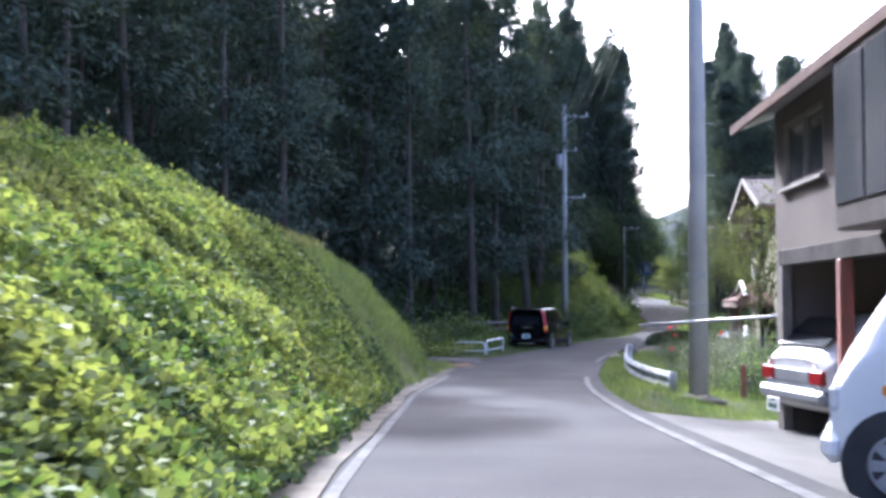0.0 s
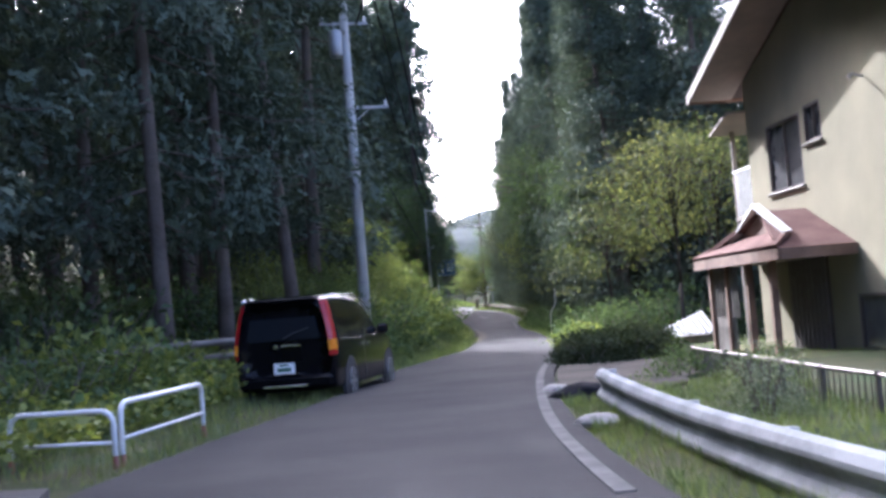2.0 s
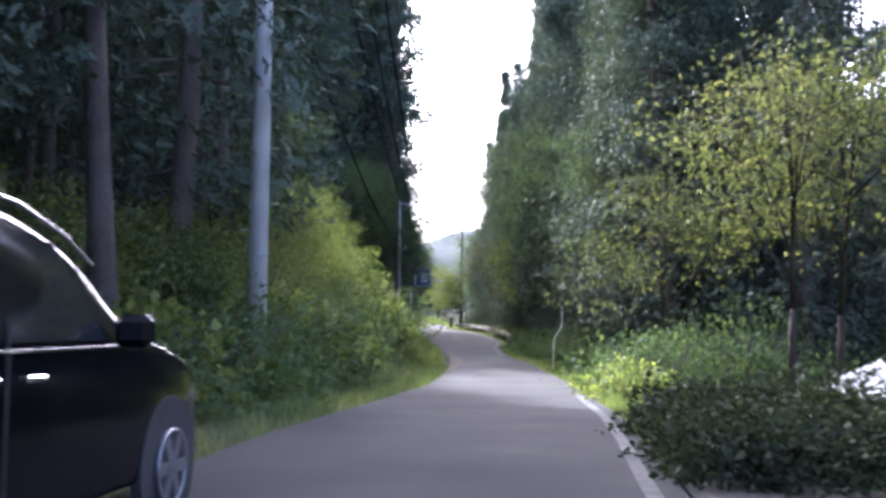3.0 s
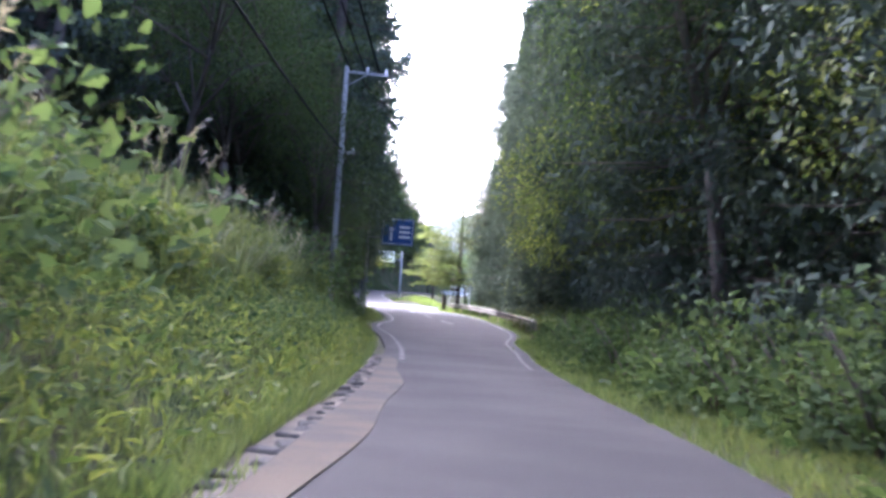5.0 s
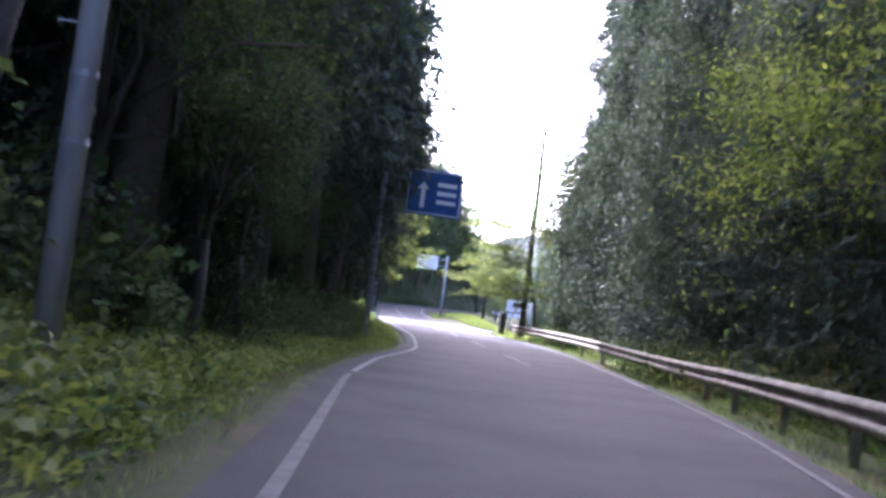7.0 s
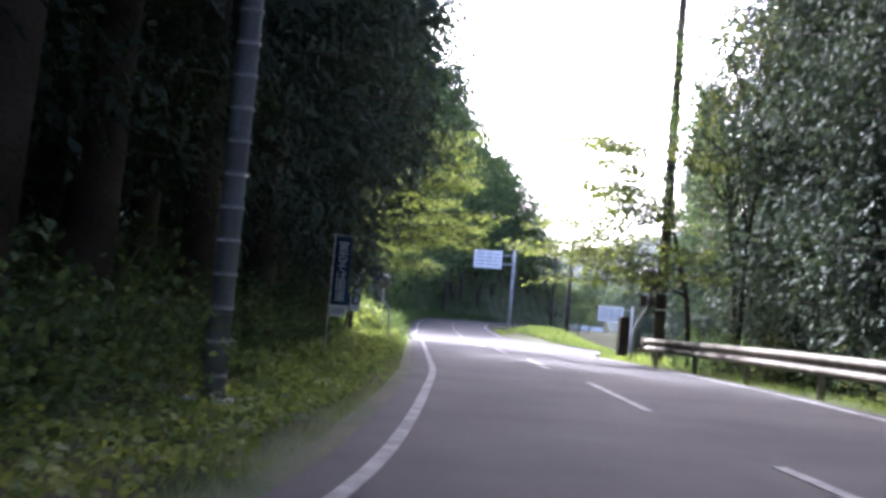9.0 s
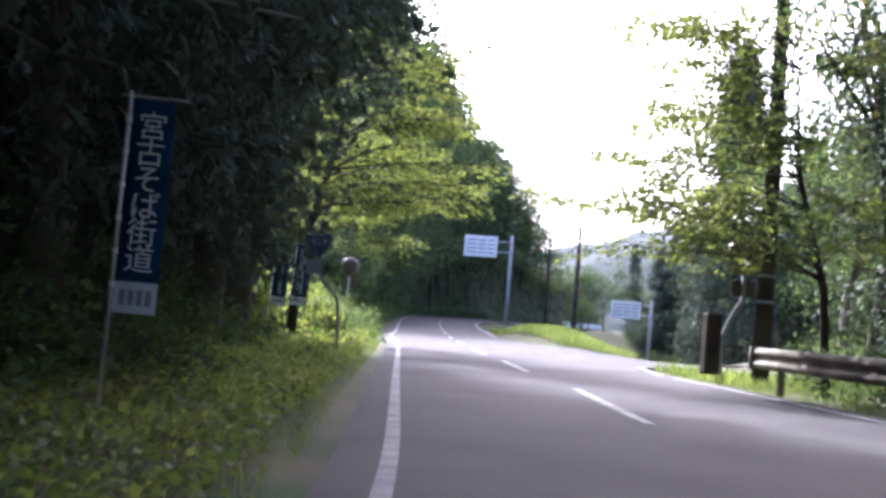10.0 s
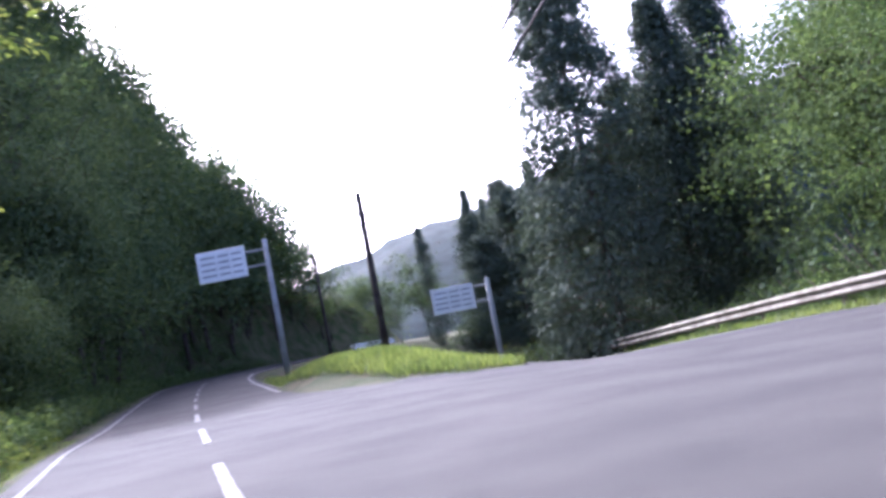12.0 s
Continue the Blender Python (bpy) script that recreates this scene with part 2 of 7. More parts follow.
# ---- building helpers ----
class Shape:
    """Points and faces of one mesh, gathered piece by piece."""

    def __init__(self):
        self.v, self.f = [], []

    def add(self, verts, faces):
        k = len(self.v)
        self.v += [tuple(p) for p in verts]
        self.f += [tuple(i + k for i in q) for q in faces]
        return self

    def box(self, c, s, turn=0.0, edge=0.0):
        """A box about c with sizes s, turned about z, its upright and level edges eased."""
        x, y, z = s[0] / 2, s[1] / 2, s[2] / 2
        e = min(edge, x * 0.9, y * 0.9, z * 0.9)
        ca, sa = math.cos(turn), math.sin(turn)
        pts, faces = [], []
        if e <= 0:
            for k in (-z, z):
                pts += [(-x, -y, k), (x, -y, k), (x, y, k), (-x, y, k)]
            faces = [(3, 2, 1, 0), (4, 5, 6, 7)] + [(i, (i + 1) % 4, 4 + (i + 1) % 4, 4 + i) for i in range(4)]
        else:
            for k, d in ((-z, e), (-z + e, 0), (z - e, 0), (z, e)):
                a, b = x - d, y - d
                pts += [(-a + (e if d == 0 else 0), -b, k), (a - (e if d == 0 else 0), -b, k), (a, -b + (e if d == 0 else 0), k), (a, b - (e if d == 0 else 0), k),
                        (a - (e if d == 0 else 0), b, k), (-a + (e if d == 0 else 0), b, k), (-a, b - (e if d == 0 else 0), k), (-a, -b + (e if d == 0 else 0), k)]
            faces = [tuple(range(7, -1, -1)), tuple(range(24, 32))]
            for r in range(3):
                faces += [(r * 8 + i, r * 8 + (i + 1) % 8, r * 8 + 8 + (i + 1) % 8, r * 8 + 8 + i) for i in range(8)]
        return self.add([(c[0] + ca * p[0] - sa * p[1], c[1] + sa * p[0] + ca * p[1], c[2] + p[2]) for p in pts], faces)

    def tube(self, path, radii, n=8, squash=1.0):
        """A round bar along a path, with a radius at each of its points."""
        path = [Vector(p) for p in path]
        if isinstance(radii, (int, float)):
            radii = [radii] * len(path)
        k, pts, side = len(path), [], None
        for i, p in enumerate(path):
            d = (path[min(i + 1, k - 1)] - path[max(i - 1, 0)]).normalized()
            if side is None:
                side = d.cross(Vector((0.3, 1, 0.1)) if abs(d.y) < 0.8 else Vector((1, 0.2, 0.1))).normalized()
            side = (side - d * side.dot(d)).normalized()
            up = d.cross(side)
            for j in range(n):
                a = 2 * math.pi * j / n
                pts.append(p + side * math.cos(a) * radii[i] + up * math.sin(a) * radii[i] * squash)
        faces = [(i * n + j, i * n + (j + 1) % n, (i + 1) * n + (j + 1) % n, (i + 1) * n + j) for i in range(k - 1) for j in range(n)]
        faces += [tuple(range(n - 1, -1, -1)), tuple((k - 1) * n + j for j in range(n))]
        return self.add(pts, faces)

    def prism(self, outline, lo, hi, m=Matrix()):
        """An outline in x and z, drawn out along y from lo to hi, then moved by m."""
        n = len(outline)
        pts = [m @ Vector((x, y, z)) for y in (lo, hi) for x, z in outline]
        faces = [tuple(range(n)), tuple(range(2 * n - 1, n - 1, -1))] + [((i + 1) % n, i, n + i, n + (i + 1) % n) for i in range(n)]
        return self.add(pts, faces)

    def slab(self, corners, thick):
        """A plate with four corners as its upper face."""
        a, b, c, d = [Vector(p) for p in corners]
        nrm = (b - a).cross(d - a).normalized() * -thick
        return self.add([a, b, c, d, a + nrm, b + nrm, c + nrm, d + nrm],
                        [(0, 1, 2, 3), (7, 6, 5, 4), (1, 0, 4, 5), (2, 1, 5, 6), (3, 2, 6, 7), (0, 3, 7, 4)])


def data_of(name, shape, material, smooth=False):
    me = bpy.data.meshes.new(name)
    if isinstance(shape, Shape):
        me.from_pydata(shape.v, [], shape.f)
    else:
        me.from_pydata(*shape)
    me.materials.append(material)
    if smooth:
        me.shade_smooth()
    me.update()
    return me


def cards_data(name, pts, material):
    """A mesh of many loose four-cornered leaves from an array of n x 4 x 3."""
    n = len(pts)
    me = bpy.data.meshes.new(name)
    me.vertices.add(n * 4)
    me.vertices.foreach_set("co", np.ascontiguousarray(pts, dtype=np.float32).ravel())
    me.loops.add(n * 4)
    me.loops.foreach_set("vertex_index", np.arange(n * 4, dtype=np.int32))
    me.polygons.add(n)
    me.polygons.foreach_set("loop_start", np.arange(0, n * 4, 4, dtype=np.int32))
    me.materials.append(material)
    me.update(calc_edges=True)
    return me


def thing(name, label, category, group="", kind="", at=(0, 0, 0), turn=0.0):
    """An Empty at the base of a thing, for its parts."""
    ob = new(name)
    ob.empty_display_size = 0.2
    ob.matrix_basis = pose(*at, 0, 0, turn)
    return tagged(ob, label, category, group, kind)


def part(name, shape, material, parent, label="", smooth=False):
    """One mesh as a part of a thing, or of another part."""
    me = shape if isinstance(shape, bpy.types.Mesh) else data_of(name, shape, material, smooth)
    ob = new(name, me)
    ob.parent = parent
    return tagged(ob, label)


def solid(name, shape, material, label, category, group="", kind="", smooth=False):
    """A thing of one mesh."""
    me = shape if isinstance(shape, bpy.types.Mesh) else data_of(name, shape, material, smooth)
    return tagged(new(name, me), label, category, group, kind)


def words(name, text, size, m, material, parent, label=""):
    """Flat lettering, as a mesh, with its middle at the pose m."""
    cu = bpy.data.curves.new(name, "FONT")
    cu.body, cu.size, cu.align_x, cu.align_y, cu.extrude = text, size, "CENTER", "CENTER", 0.002
    tmp = bpy.data.objects.new(name, cu)
    scene.collection.objects.link(tmp)
    me = bpy.data.meshes.new_from_object(tmp.evaluated_get(bpy.context.evaluated_depsgraph_get()))
    bpy.data.objects.remove(tmp)
    me.materials.clear()
    me.materials.append(material)
    me.transform(m)
    return part(name, me, material, parent, label)


# ---- the lie of the land ----
LEFT = np.array([(-0.9, -60), (-0.85, 0), (-0.7, 8), (-0.45, 15), (-0.3, 19.5), (0.25, 24.3), (0.45, 26.5), (1.0, 31), (1.6, 33.5), (2.2, 36.4), (3.1, 39.3),
                 (4.5, 43.5), (6.4, 50), (7.3, 53.6), (8.3, 56), (9.6, 59.8), (11.6, 66), (13.4, 72.2), (15.3, 79), (17, 86), (18.3, 92.4), (19.6, 99.3),
                 (21.05, 108.5), (22.7, 121), (24.35, 130), (26.6, 138.5), (27.3, 143), (28.4, 151), (29.7, 164.5), (30.3, 170.5), (31.4, 182), (32, 192),
                 (33.2, 202), (35, 220), (37.1, 239), (40, 262), (43, 276), (49, 290), (60, 305), (80, 322)])
RIGHT = np.array([(2.1, -60), (2.1, 0), (2.25, 7.5), (2.45, 13.5), (2.75, 18), (3.05, 21.3), (3.55, 25), (4.2, 29), (5.4, 35.6), (6.1, 38.6), (6.9, 41.5),
                  (7.9, 45), (9, 48.5), (10, 51.3), (11.3, 55.2), (13, 61), (15.3, 68.5), (16.6, 74), (18.1, 80.5), (19.2, 86), (20.3, 91), (21.4, 95.5),
                  (22.6, 99.8), (24.5, 107.5), (26.2, 113), (27.5, 117), (29.6, 125), (31.6, 134), (33, 142), (33.8, 148), (34.3, 154), (34.8, 160),
                  (35.2, 166), (36.4, 176), (37.4, 186), (38.4, 197), (39.4, 208), (40.6, 217), (42.2, 230), (44.5, 246)])
FARRIGHT = np.array([(44.5, 246), (47.4, 262), (51, 274), (57, 286), (68, 300), (88, 318)])
RIGHT = np.concatenate([RIGHT, FARRIGHT[1:]])
PROFILE = np.array([(-60, 1.2), (-15, 0.25), (0, -0.08), (6.7, -0.28), (13.6, -0.54), (20.5, -0.77), (27.7, -0.94), (34.8, -1.07), (42, -1.14), (52, -1.25), (60, -1.3),
                    (68, -1.5), (75, -1.5), (81, -1.4), (96, -1.38), (104, -1.35), (132, -1.17), (138.3, -1.04), (144.5, -0.89), (150.2, -0.72), (156, -0.6),
                    (161.6, -0.5), (167, -0.4), (176, -0.25), (185, -0.05), (200, 0.3), (222, 0.95), (245, 1.7), (300, 3.5), (330, 4.2)])
YS = np.arange(-60, 323, 0.5)


def smooth_line(table, w=4):
    raw = np.interp(YS, table[:, 1], table[:, 0])
    pad = np.concatenate([np.full(w * 2, raw[0]), raw, np.full(w * 2, raw[-1])])
    k = np.exp(-0.5 * (np.arange(-2 * w, 2 * w + 1) / w) ** 2)
    out = np.convolve(pad, k / k.sum(), "valid")
    out[:w] = raw[:w]
    out[-w:] = raw[-w:]
    return out


XL, XR = smooth_line(LEFT, 3), smooth_line(RIGHT, 3)
ZR = smooth_line(PROFILE[:, ::-1], 6)


def left_x(y):
    return np.interp(y, YS, XL)


def right_x(y):
    return np.interp(y, YS, XR)


def road_z(y):
    return np.interp(y, YS, ZR)


def lean(y):
    """How much the road's right edge lies above its left one."""
    return np.interp(y, [110, 145, 170, 190, 215], [0, 0.16, 0.16, 0.05, 0])


def wave(x, y, s, seed):
    """Soft unevenness from a few crossing waves."""
    r = np.random.default_rng(seed)
    out = 0
    for k in range(6):
        a, p, q = r.uniform(0, 6.28), r.uniform(0, 6.28), r.uniform(0.6, 1.7)
        out = out + np.sin((x * math.cos(a) + y * math.sin(a)) * q / s * 6.28 + p)
    return out / 6


# along y: verge width, slope and height of the land to the left; then the same to the right (down where negative)
LY = [-60, 10, 18, 26.5, 28.7, 30.2, 34, 52, 62, 72, 78, 96, 108, 118, 168, 185, 200, 225, 260, 300, 312, 320]
LV = [0.25, 0.25, 0.2, 0.2, 0.5, 1.6, 9.0, 5.0, 1.2, 1.0, 0.8, 0.6, 0.7, 1.6, 2.2, 2.6, 2.6, 2.2, 2.0, 2.0, 2.0, 2.0]
LS = [1.1, 1.15, 2.1, 2.1, 1.5, 0.30, 0.10, 0.15, 0.40, 0.55, 0.75, 0.78, 0.72, 0.40, 0.30, 0.40, 0.60, 1.2, 2.2, 2.4, 2.2, 2.0]
LH = [3.85, 3.75, 3.35, 3.25, 3.2, 0.4, 0.5, 1.2, 2.2, 2.6, 3.0, 3.0, 3.0, 2.5, 2.5, 3.5, 4.5, 10.0, 28.0, 36.0, 16.0, 9.0]
RY = [-60, 16, 20, 34, 42, 60, 72, 110, 120, 150, 163, 170, 202, 212, 225, 320]
RV = [0.1, 0.1, 1.2, 1.2, 10, 2.0, 1.3, 1.3, 1.9, 1.9, 3.0, 60, 60, 60, 60, 60]
RS = [-0.4, -0.4, -0.25, -0.25, -0.1, -0.2, -0.2, -0.2, -0.45, -0.45, -0.2, 0, 0, -0.3, -0.3, -0.3]
RH = [0.2, 0.2, 0.5, 0.6, 0.8, 1.0, 1.0, 1.2, 3.0, 3.0, 1.5, 0.5, 1, 4.0, 6.0, 7.0]


def rail_x(y):
    """The line of the far guard rail, east of the side road."""
    return np.interp(y, [176, 181, 186.8, 191.5, 197, 205.3, 212, 240], [56, 51, 48.5, 49.4, 50.4, 51.6, 52.6, 56])


def side_fall(x, y):
    """How far the side road and the land by it lie below the main road."""
    x, y = np.asarray(x, float), np.asarray(y, float)
    t = np.clip((x - np.interp(y, [188, 197], [37.2, 42.2])) / 5.0, 0, 1)
    want = np.interp(y, [166, 178, 186, 190, 196, 206, 215, 245], [-0.35, -0.15, -0.03, -0.06, -0.24, -0.66, -1.0, -1.6])
    near = np.clip((y - 166) / 8, 0, 1) * np.clip((260 - y) / 25, 0, 1)
    drop = 2.2 * (1 - np.exp(-np.maximum(x - rail_x(y) - 1.0, 0) * 0.10)) * np.clip((y - 178) / 6, 0, 1)
    return t * t * (3 - 2 * t) * near * (want - road_z(y) - lean(y)) - drop * np.clip((260 - y) / 25, 0, 1)


def land_z(x, y):
    x, y = np.asarray(x, float), np.asarray(y, float)
    xl, xr, z = left_x(y), right_x(y), road_z(y)
    dl, dr = np.maximum(xl - x, 0), np.maximum(x - xr, 0)
    v, s, h = np.interp(y, LY, LV), np.interp(y, LY, LS), np.interp(y, LY, LH)
    up = np.maximum(dl - v, 0) * s
    up = h * (1 - np.exp(-np.power(np.maximum(up, 0) / h, 1.12)))
    up = up + np.maximum(dl - 13, 0) * 0.62 * (1 - np.exp(-np.maximum(dl - 13, 0) / 12)) * np.exp(-np.maximum(dl - 14, 0) / 260)
    v, s, h = np.interp(y, RY, RV), np.interp(y, RY, RS), np.interp(y, RY, RH)
    down = np.maximum(dr - v, 0) * s
    down = -h * (1 - np.exp(down / np.maximum(h, 0.01)))
    rough = wave(x, y, 9, 1) * 0.16 * np.clip((dl + dr - 0.6) / 3, 0, 1)
    across = np.clip((x - xl) / np.maximum(xr - xl, 0.1), 0, 1)
    # the low lawn between the two roads, and the fall of the side road
    mound = 0.72 * np.exp(-(((x - 41.4) / 1.9) ** 2 + ((y - 204) / 7.0) ** 2) ** 1.6) * (dr > 0) + side_fall(x, y)
    off = (dr > 0.05) & (dr < 16) & (y > 166) & (y < 218)
    return z + up + down + rough * np.where(off, 0.1, 1.0) + across * lean(y) + mound - 0.05 * ((dl > 0) | (dr > 0))


def ground_sheet():
    xs = np.concatenate([[-2600, -1400, -800, -450, -260, -160, -110, -80], np.arange(-60, -12, 2.0), np.arange(-12, 62, 0.5), np.arange(62, 110, 2.0), [120, 150, 200, 300, 480, 800, 1500, 2600]])
    ys = np.concatenate([[-2600, -1200, -600, -300, -160, -100, -60], np.arange(-40, 240, 0.75), np.arange(240, 325, 2.0), [340, 370, 420, 500, 650, 900, 1500, 2800]])
    gx, gy = np.meshgrid(xs, ys)
    z = land_z(np.clip(gx, -300, 300), np.clip(gy, -60, 322)) - 0.02
    on = (gx > left_x(gy) - 0.05) & (gx < right_x(gy) + 0.05)
    z = np.where(on, z - 0.10, z)
    far = np.maximum(np.maximum(gy - 330, -60 - gy), np.maximum(gx - 110, -110 - gx))
    z = np.where(far > 0, z * np.exp(-np.clip(far, 0, 4000) / 400), z)
    n, m = gx.shape
    idx = np.arange(n * m).reshape(n, m)
    faces = np.stack([idx[:-1, :-1], idx[:-1, 1:], idx[1:, 1:], idx[1:, :-1]], -1).reshape(-1, 4)
    me = data_of("ground", (np.stack([gx, gy, z], -1).reshape(-1, 3).tolist(), [], faces.tolist()), SOIL, True)
    return tagged(new("ground", me), "earth and weeds beside the road", "ground", kind="structure")


ground_sheet()


def strip(ys, left, right, lift, cross=2):
    """A ribbon on the road from one edge function to the other."""
    rows = []
    for y in ys:
        a, b = left(y), right(y)
        for k in range(cross + 1):
            x = a + (b - a) * k / cross
            w = min(max((x - left_x(y)) / max(right_x(y) - left_x(y), 0.1), -0.2), 1.2)
            rows.append((x, y, road_z(y) + w * lean(y) + lift))
    c = cross + 1
    faces = [(i * c + k, i * c + k + 1, (i + 1) * c + k + 1, (i + 1) * c + k) for i in range(len(ys) - 1) for k in range(cross)]
    return rows, [], faces


def kerbed(name, data, drop, material, label, category, smooth=True):
    """A ribbon with a skirt of some depth all round."""
    bm = bmesh.new()
    me = data_of(name, data, material)
    bm.from_mesh(me)
    edges = [e for e in bm.edges if e.is_boundary]
    got = bmesh.ops.extrude_edge_only(bm, edges=edges)
    for v in got["geom"]:
        if isinstance(v, bmesh.types.BMVert):
            v.co.z -= drop
    bm.to_mesh(me)
    bm.free()
    return tagged(new(name, me), label, category, kind="structure")


kerbed("road", strip(np.arange(-58, 318, 0.75), lambda y: left_x(y) - 0.28, lambda y: right_x(y) + np.interp(y, [164, 168, 203, 206], [0.25, 0.05, 0.05, 0.25]), 0.0, 6), 0.12, ASPHALT, "grey worn asphalt country road", "road")

# the side road that leaves to the right at the junction
NEAR = np.array([(34.9, 166), (35.6, 169.0), (36.1, 171.2), (37.0, 172.2), (38.5, 172.7), (40, 173.2), (42, 173.9), (44, 174.6), (46, 175.3), (48, 176), (52, 177.4), (60, 180.2)])
FAR = np.array([(39.2, 206), (39.4, 204), (39.7, 200), (40.4, 195.4), (41.4, 193.2), (43.6, 194.8), (46.0, 204), (48.4, 214), (51.2, 212), (49.3, 196), (48.3, 187.6), (52.5, 181.6)])


def side_road():
    rows, n = [], 18
    t = np.linspace(0, len(NEAR) - 1, 67)
    k = np.arange(len(NEAR))
    for a in t:
        p = np.array([np.interp(a, k, NEAR[:, 0]), np.interp(a, k, NEAR[:, 1])])
        q = np.array([np.interp(a, k, FAR[:, 0]), np.interp(a, k, FAR[:, 1])])
        for j in range(n + 1):
            x, y = p + (q - p) * j / n
            w = min(max((x - left_x(y)) / max(right_x(y) - left_x(y), 0.1), 0), 1.2)
            rows.append((x, y, float(road_z(y) + w * lean(y) + side_fall(x, y)) - 0.016))
    c = n + 1
    return rows, [], [(i * c + j, i * c + j + 1, (i + 1) * c + j + 1, (i + 1) * c + j)[::-1] for i in range(66) for j in range(n)]


kerbed("side_road", side_road(), 0.15, ASPHALT, "grey asphalt side road that branches off", "road")


def edge_line(name, y0, y1, fn, width, material, label):
    ys = np.arange(y0, y1 + 0.01, 0.75)
    return kerbed(name, strip(ys, lambda y: fn(y) - width / 2, lambda y: fn(y) + width / 2, 0.010, 1), 0.008, material, label, "road marking")


edge_line("road_marking", -20, 26, lambda y: left_x(y) + 0.20, 0.09, LINE, "faded white line at the edge of the road")
edge_line("road_marking", -20, 25.4, lambda y: right_x(y) - 0.02, 0.11, LINE, "faded white line at the edge of the road")
edge_line("road_marking", 33.6, 62, lambda y: right_x(y) + 0.02, 0.12, LINE, "faded white line at the edge of the road")
edge_line("road_marking", 93, 122, lambda y: left_x(y) + 0.08, 0.10, LINE, "faded white line at the edge of the road")
edge_line("road_marking", 122.4, 300, lambda y: left_x(y) + 0.08, 0.11, CLEAN_LINE, "white line at the edge of the road")
edge_line("road_marking", 92, 128, lambda y: right_x(y) - 0.06, 0.09, LINE, "faded white line at the edge of the road")
edge_line("road_marking", 128.4, 166, lambda y: right_x(y) - 0.06, 0.11, CLEAN_LINE, "white line at the edge of the road")
edge_line("road_marking", 206, 300, lambda y: right_x(y) - 0.1, 0.15, CLEAN_LINE, "white line at the edge of the road")


def bent_line(pts, width, name, label):
    """A painted line round a corner of the junction."""
    s = Shape()
    pts = [Vector((x, y, 0)) for x, y in pts]
    row = []
    for i, p in enumerate(pts):
        d = (pts[min(i + 1, len(pts) - 1)] - pts[max(i - 1, 0)]).normalized()
        o = Vector((d.y, -d.x, 0)) * width / 2
        for q in (p - o, p + o):
            w = min(max((q.x - left_x(q.y)) / max(right_x(q.y) - left_x(q.y), 0.1), 0), 1)
            row.append((q.x, q.y, float(road_z(q.y) + w * lean(q.y) + side_fall(q.x, q.y) + 0.016)))
    s.add(row, [(2 * i, 2 * i + 1, 2 * i + 3, 2 * i + 2) for i in range(len(pts) - 1)])
    return kerbed(name, (s.v, [], s.f), 0.008, CLEAN_LINE, label, "road marking")


bent_line([(35.05, 166.2), (35.65, 168.8), (36.0, 170.6), (36.35, 171.5), (37.1, 172.0), (38.6, 172.55)], 0.17, "road_marking", "white line that bends into the side road")
bent_line([(41.2, 192.8), (40.5, 195.2), (39.85, 199.5), (39.5, 203.5), (39.35, 207)], 0.17, "road_marking", "white line round the end of the lawn")


def centre_x(y):
    return np.interp(y, [135, 145, 150.5, 154.2, 160.5, 164.2, 170.4, 177, 184.4, 195, 215, 240, 262, 290], [29.3, 30.25, 30.9, 31.15, 31.9, 32.1, 32.75, 33.32, 34.05, 35.1, 37.3, 40.4, 43.6, 53])


first_dash = None
for y0 in np.arange(134.9, 285, 10.0):
    d = strip(np.linspace(y0, y0 + 5.4, 6), lambda y: centre_x(y) - 0.06, lambda y: centre_x(y) + 0.06, 0.010, 1)
    ob = kerbed("centre_dash", d, 0.008, CLEAN_LINE, "white dash of the broken centre line", "road marking")
    tagged(ob, group="dashes of the centre line")

# the bare gravel of the yard beyond the house
def yard_width(y):
    return np.interp(y, [40.5, 42.5, 46, 50, 53, 55.5], [0.5, 1.9, 3.0, 2.2, 1.2, 0.4])


rows = []
ys = np.arange(40.5, 55.6, 0.5)
for y in ys:
    w = float(yard_width(y)) + 0.18 * math.sin(y * 2.3) + 0.1 * math.sin(y * 5.1)
    for k in range(7):
        x = float(right_x(y)) + 0.30 + w * k / 6
        rows.append((x, y, float(land_z(x, y)) + 0.03))
kerbed("yard_gravel", (rows, [], [(i * 7 + k, i * 7 + k + 1, (i + 1) * 7 + k + 1, (i + 1) * 7 + k) for i in range(len(ys) - 1) for k in range(6)]), 0.06, GRAVEL, "grey-brown packed gravel at the edge of the yard", "ground")


# ---- guard rails ----
def beam_profile():
    """The outline of a W-beam, 0.35 m high, across and up."""
    front = [(0.0, 0.0), (0.045, 0.02), (0.075, 0.065), (0.075, 0.095), (0.03, 0.14), (0.02, 0.175), (0.03, 0.21), (0.075, 0.255), (0.075, 0.285), (0.045, 0.33), (0.0, 0.35)]
    return front, [(x - 0.012, z) for x, z in reversed(front)]


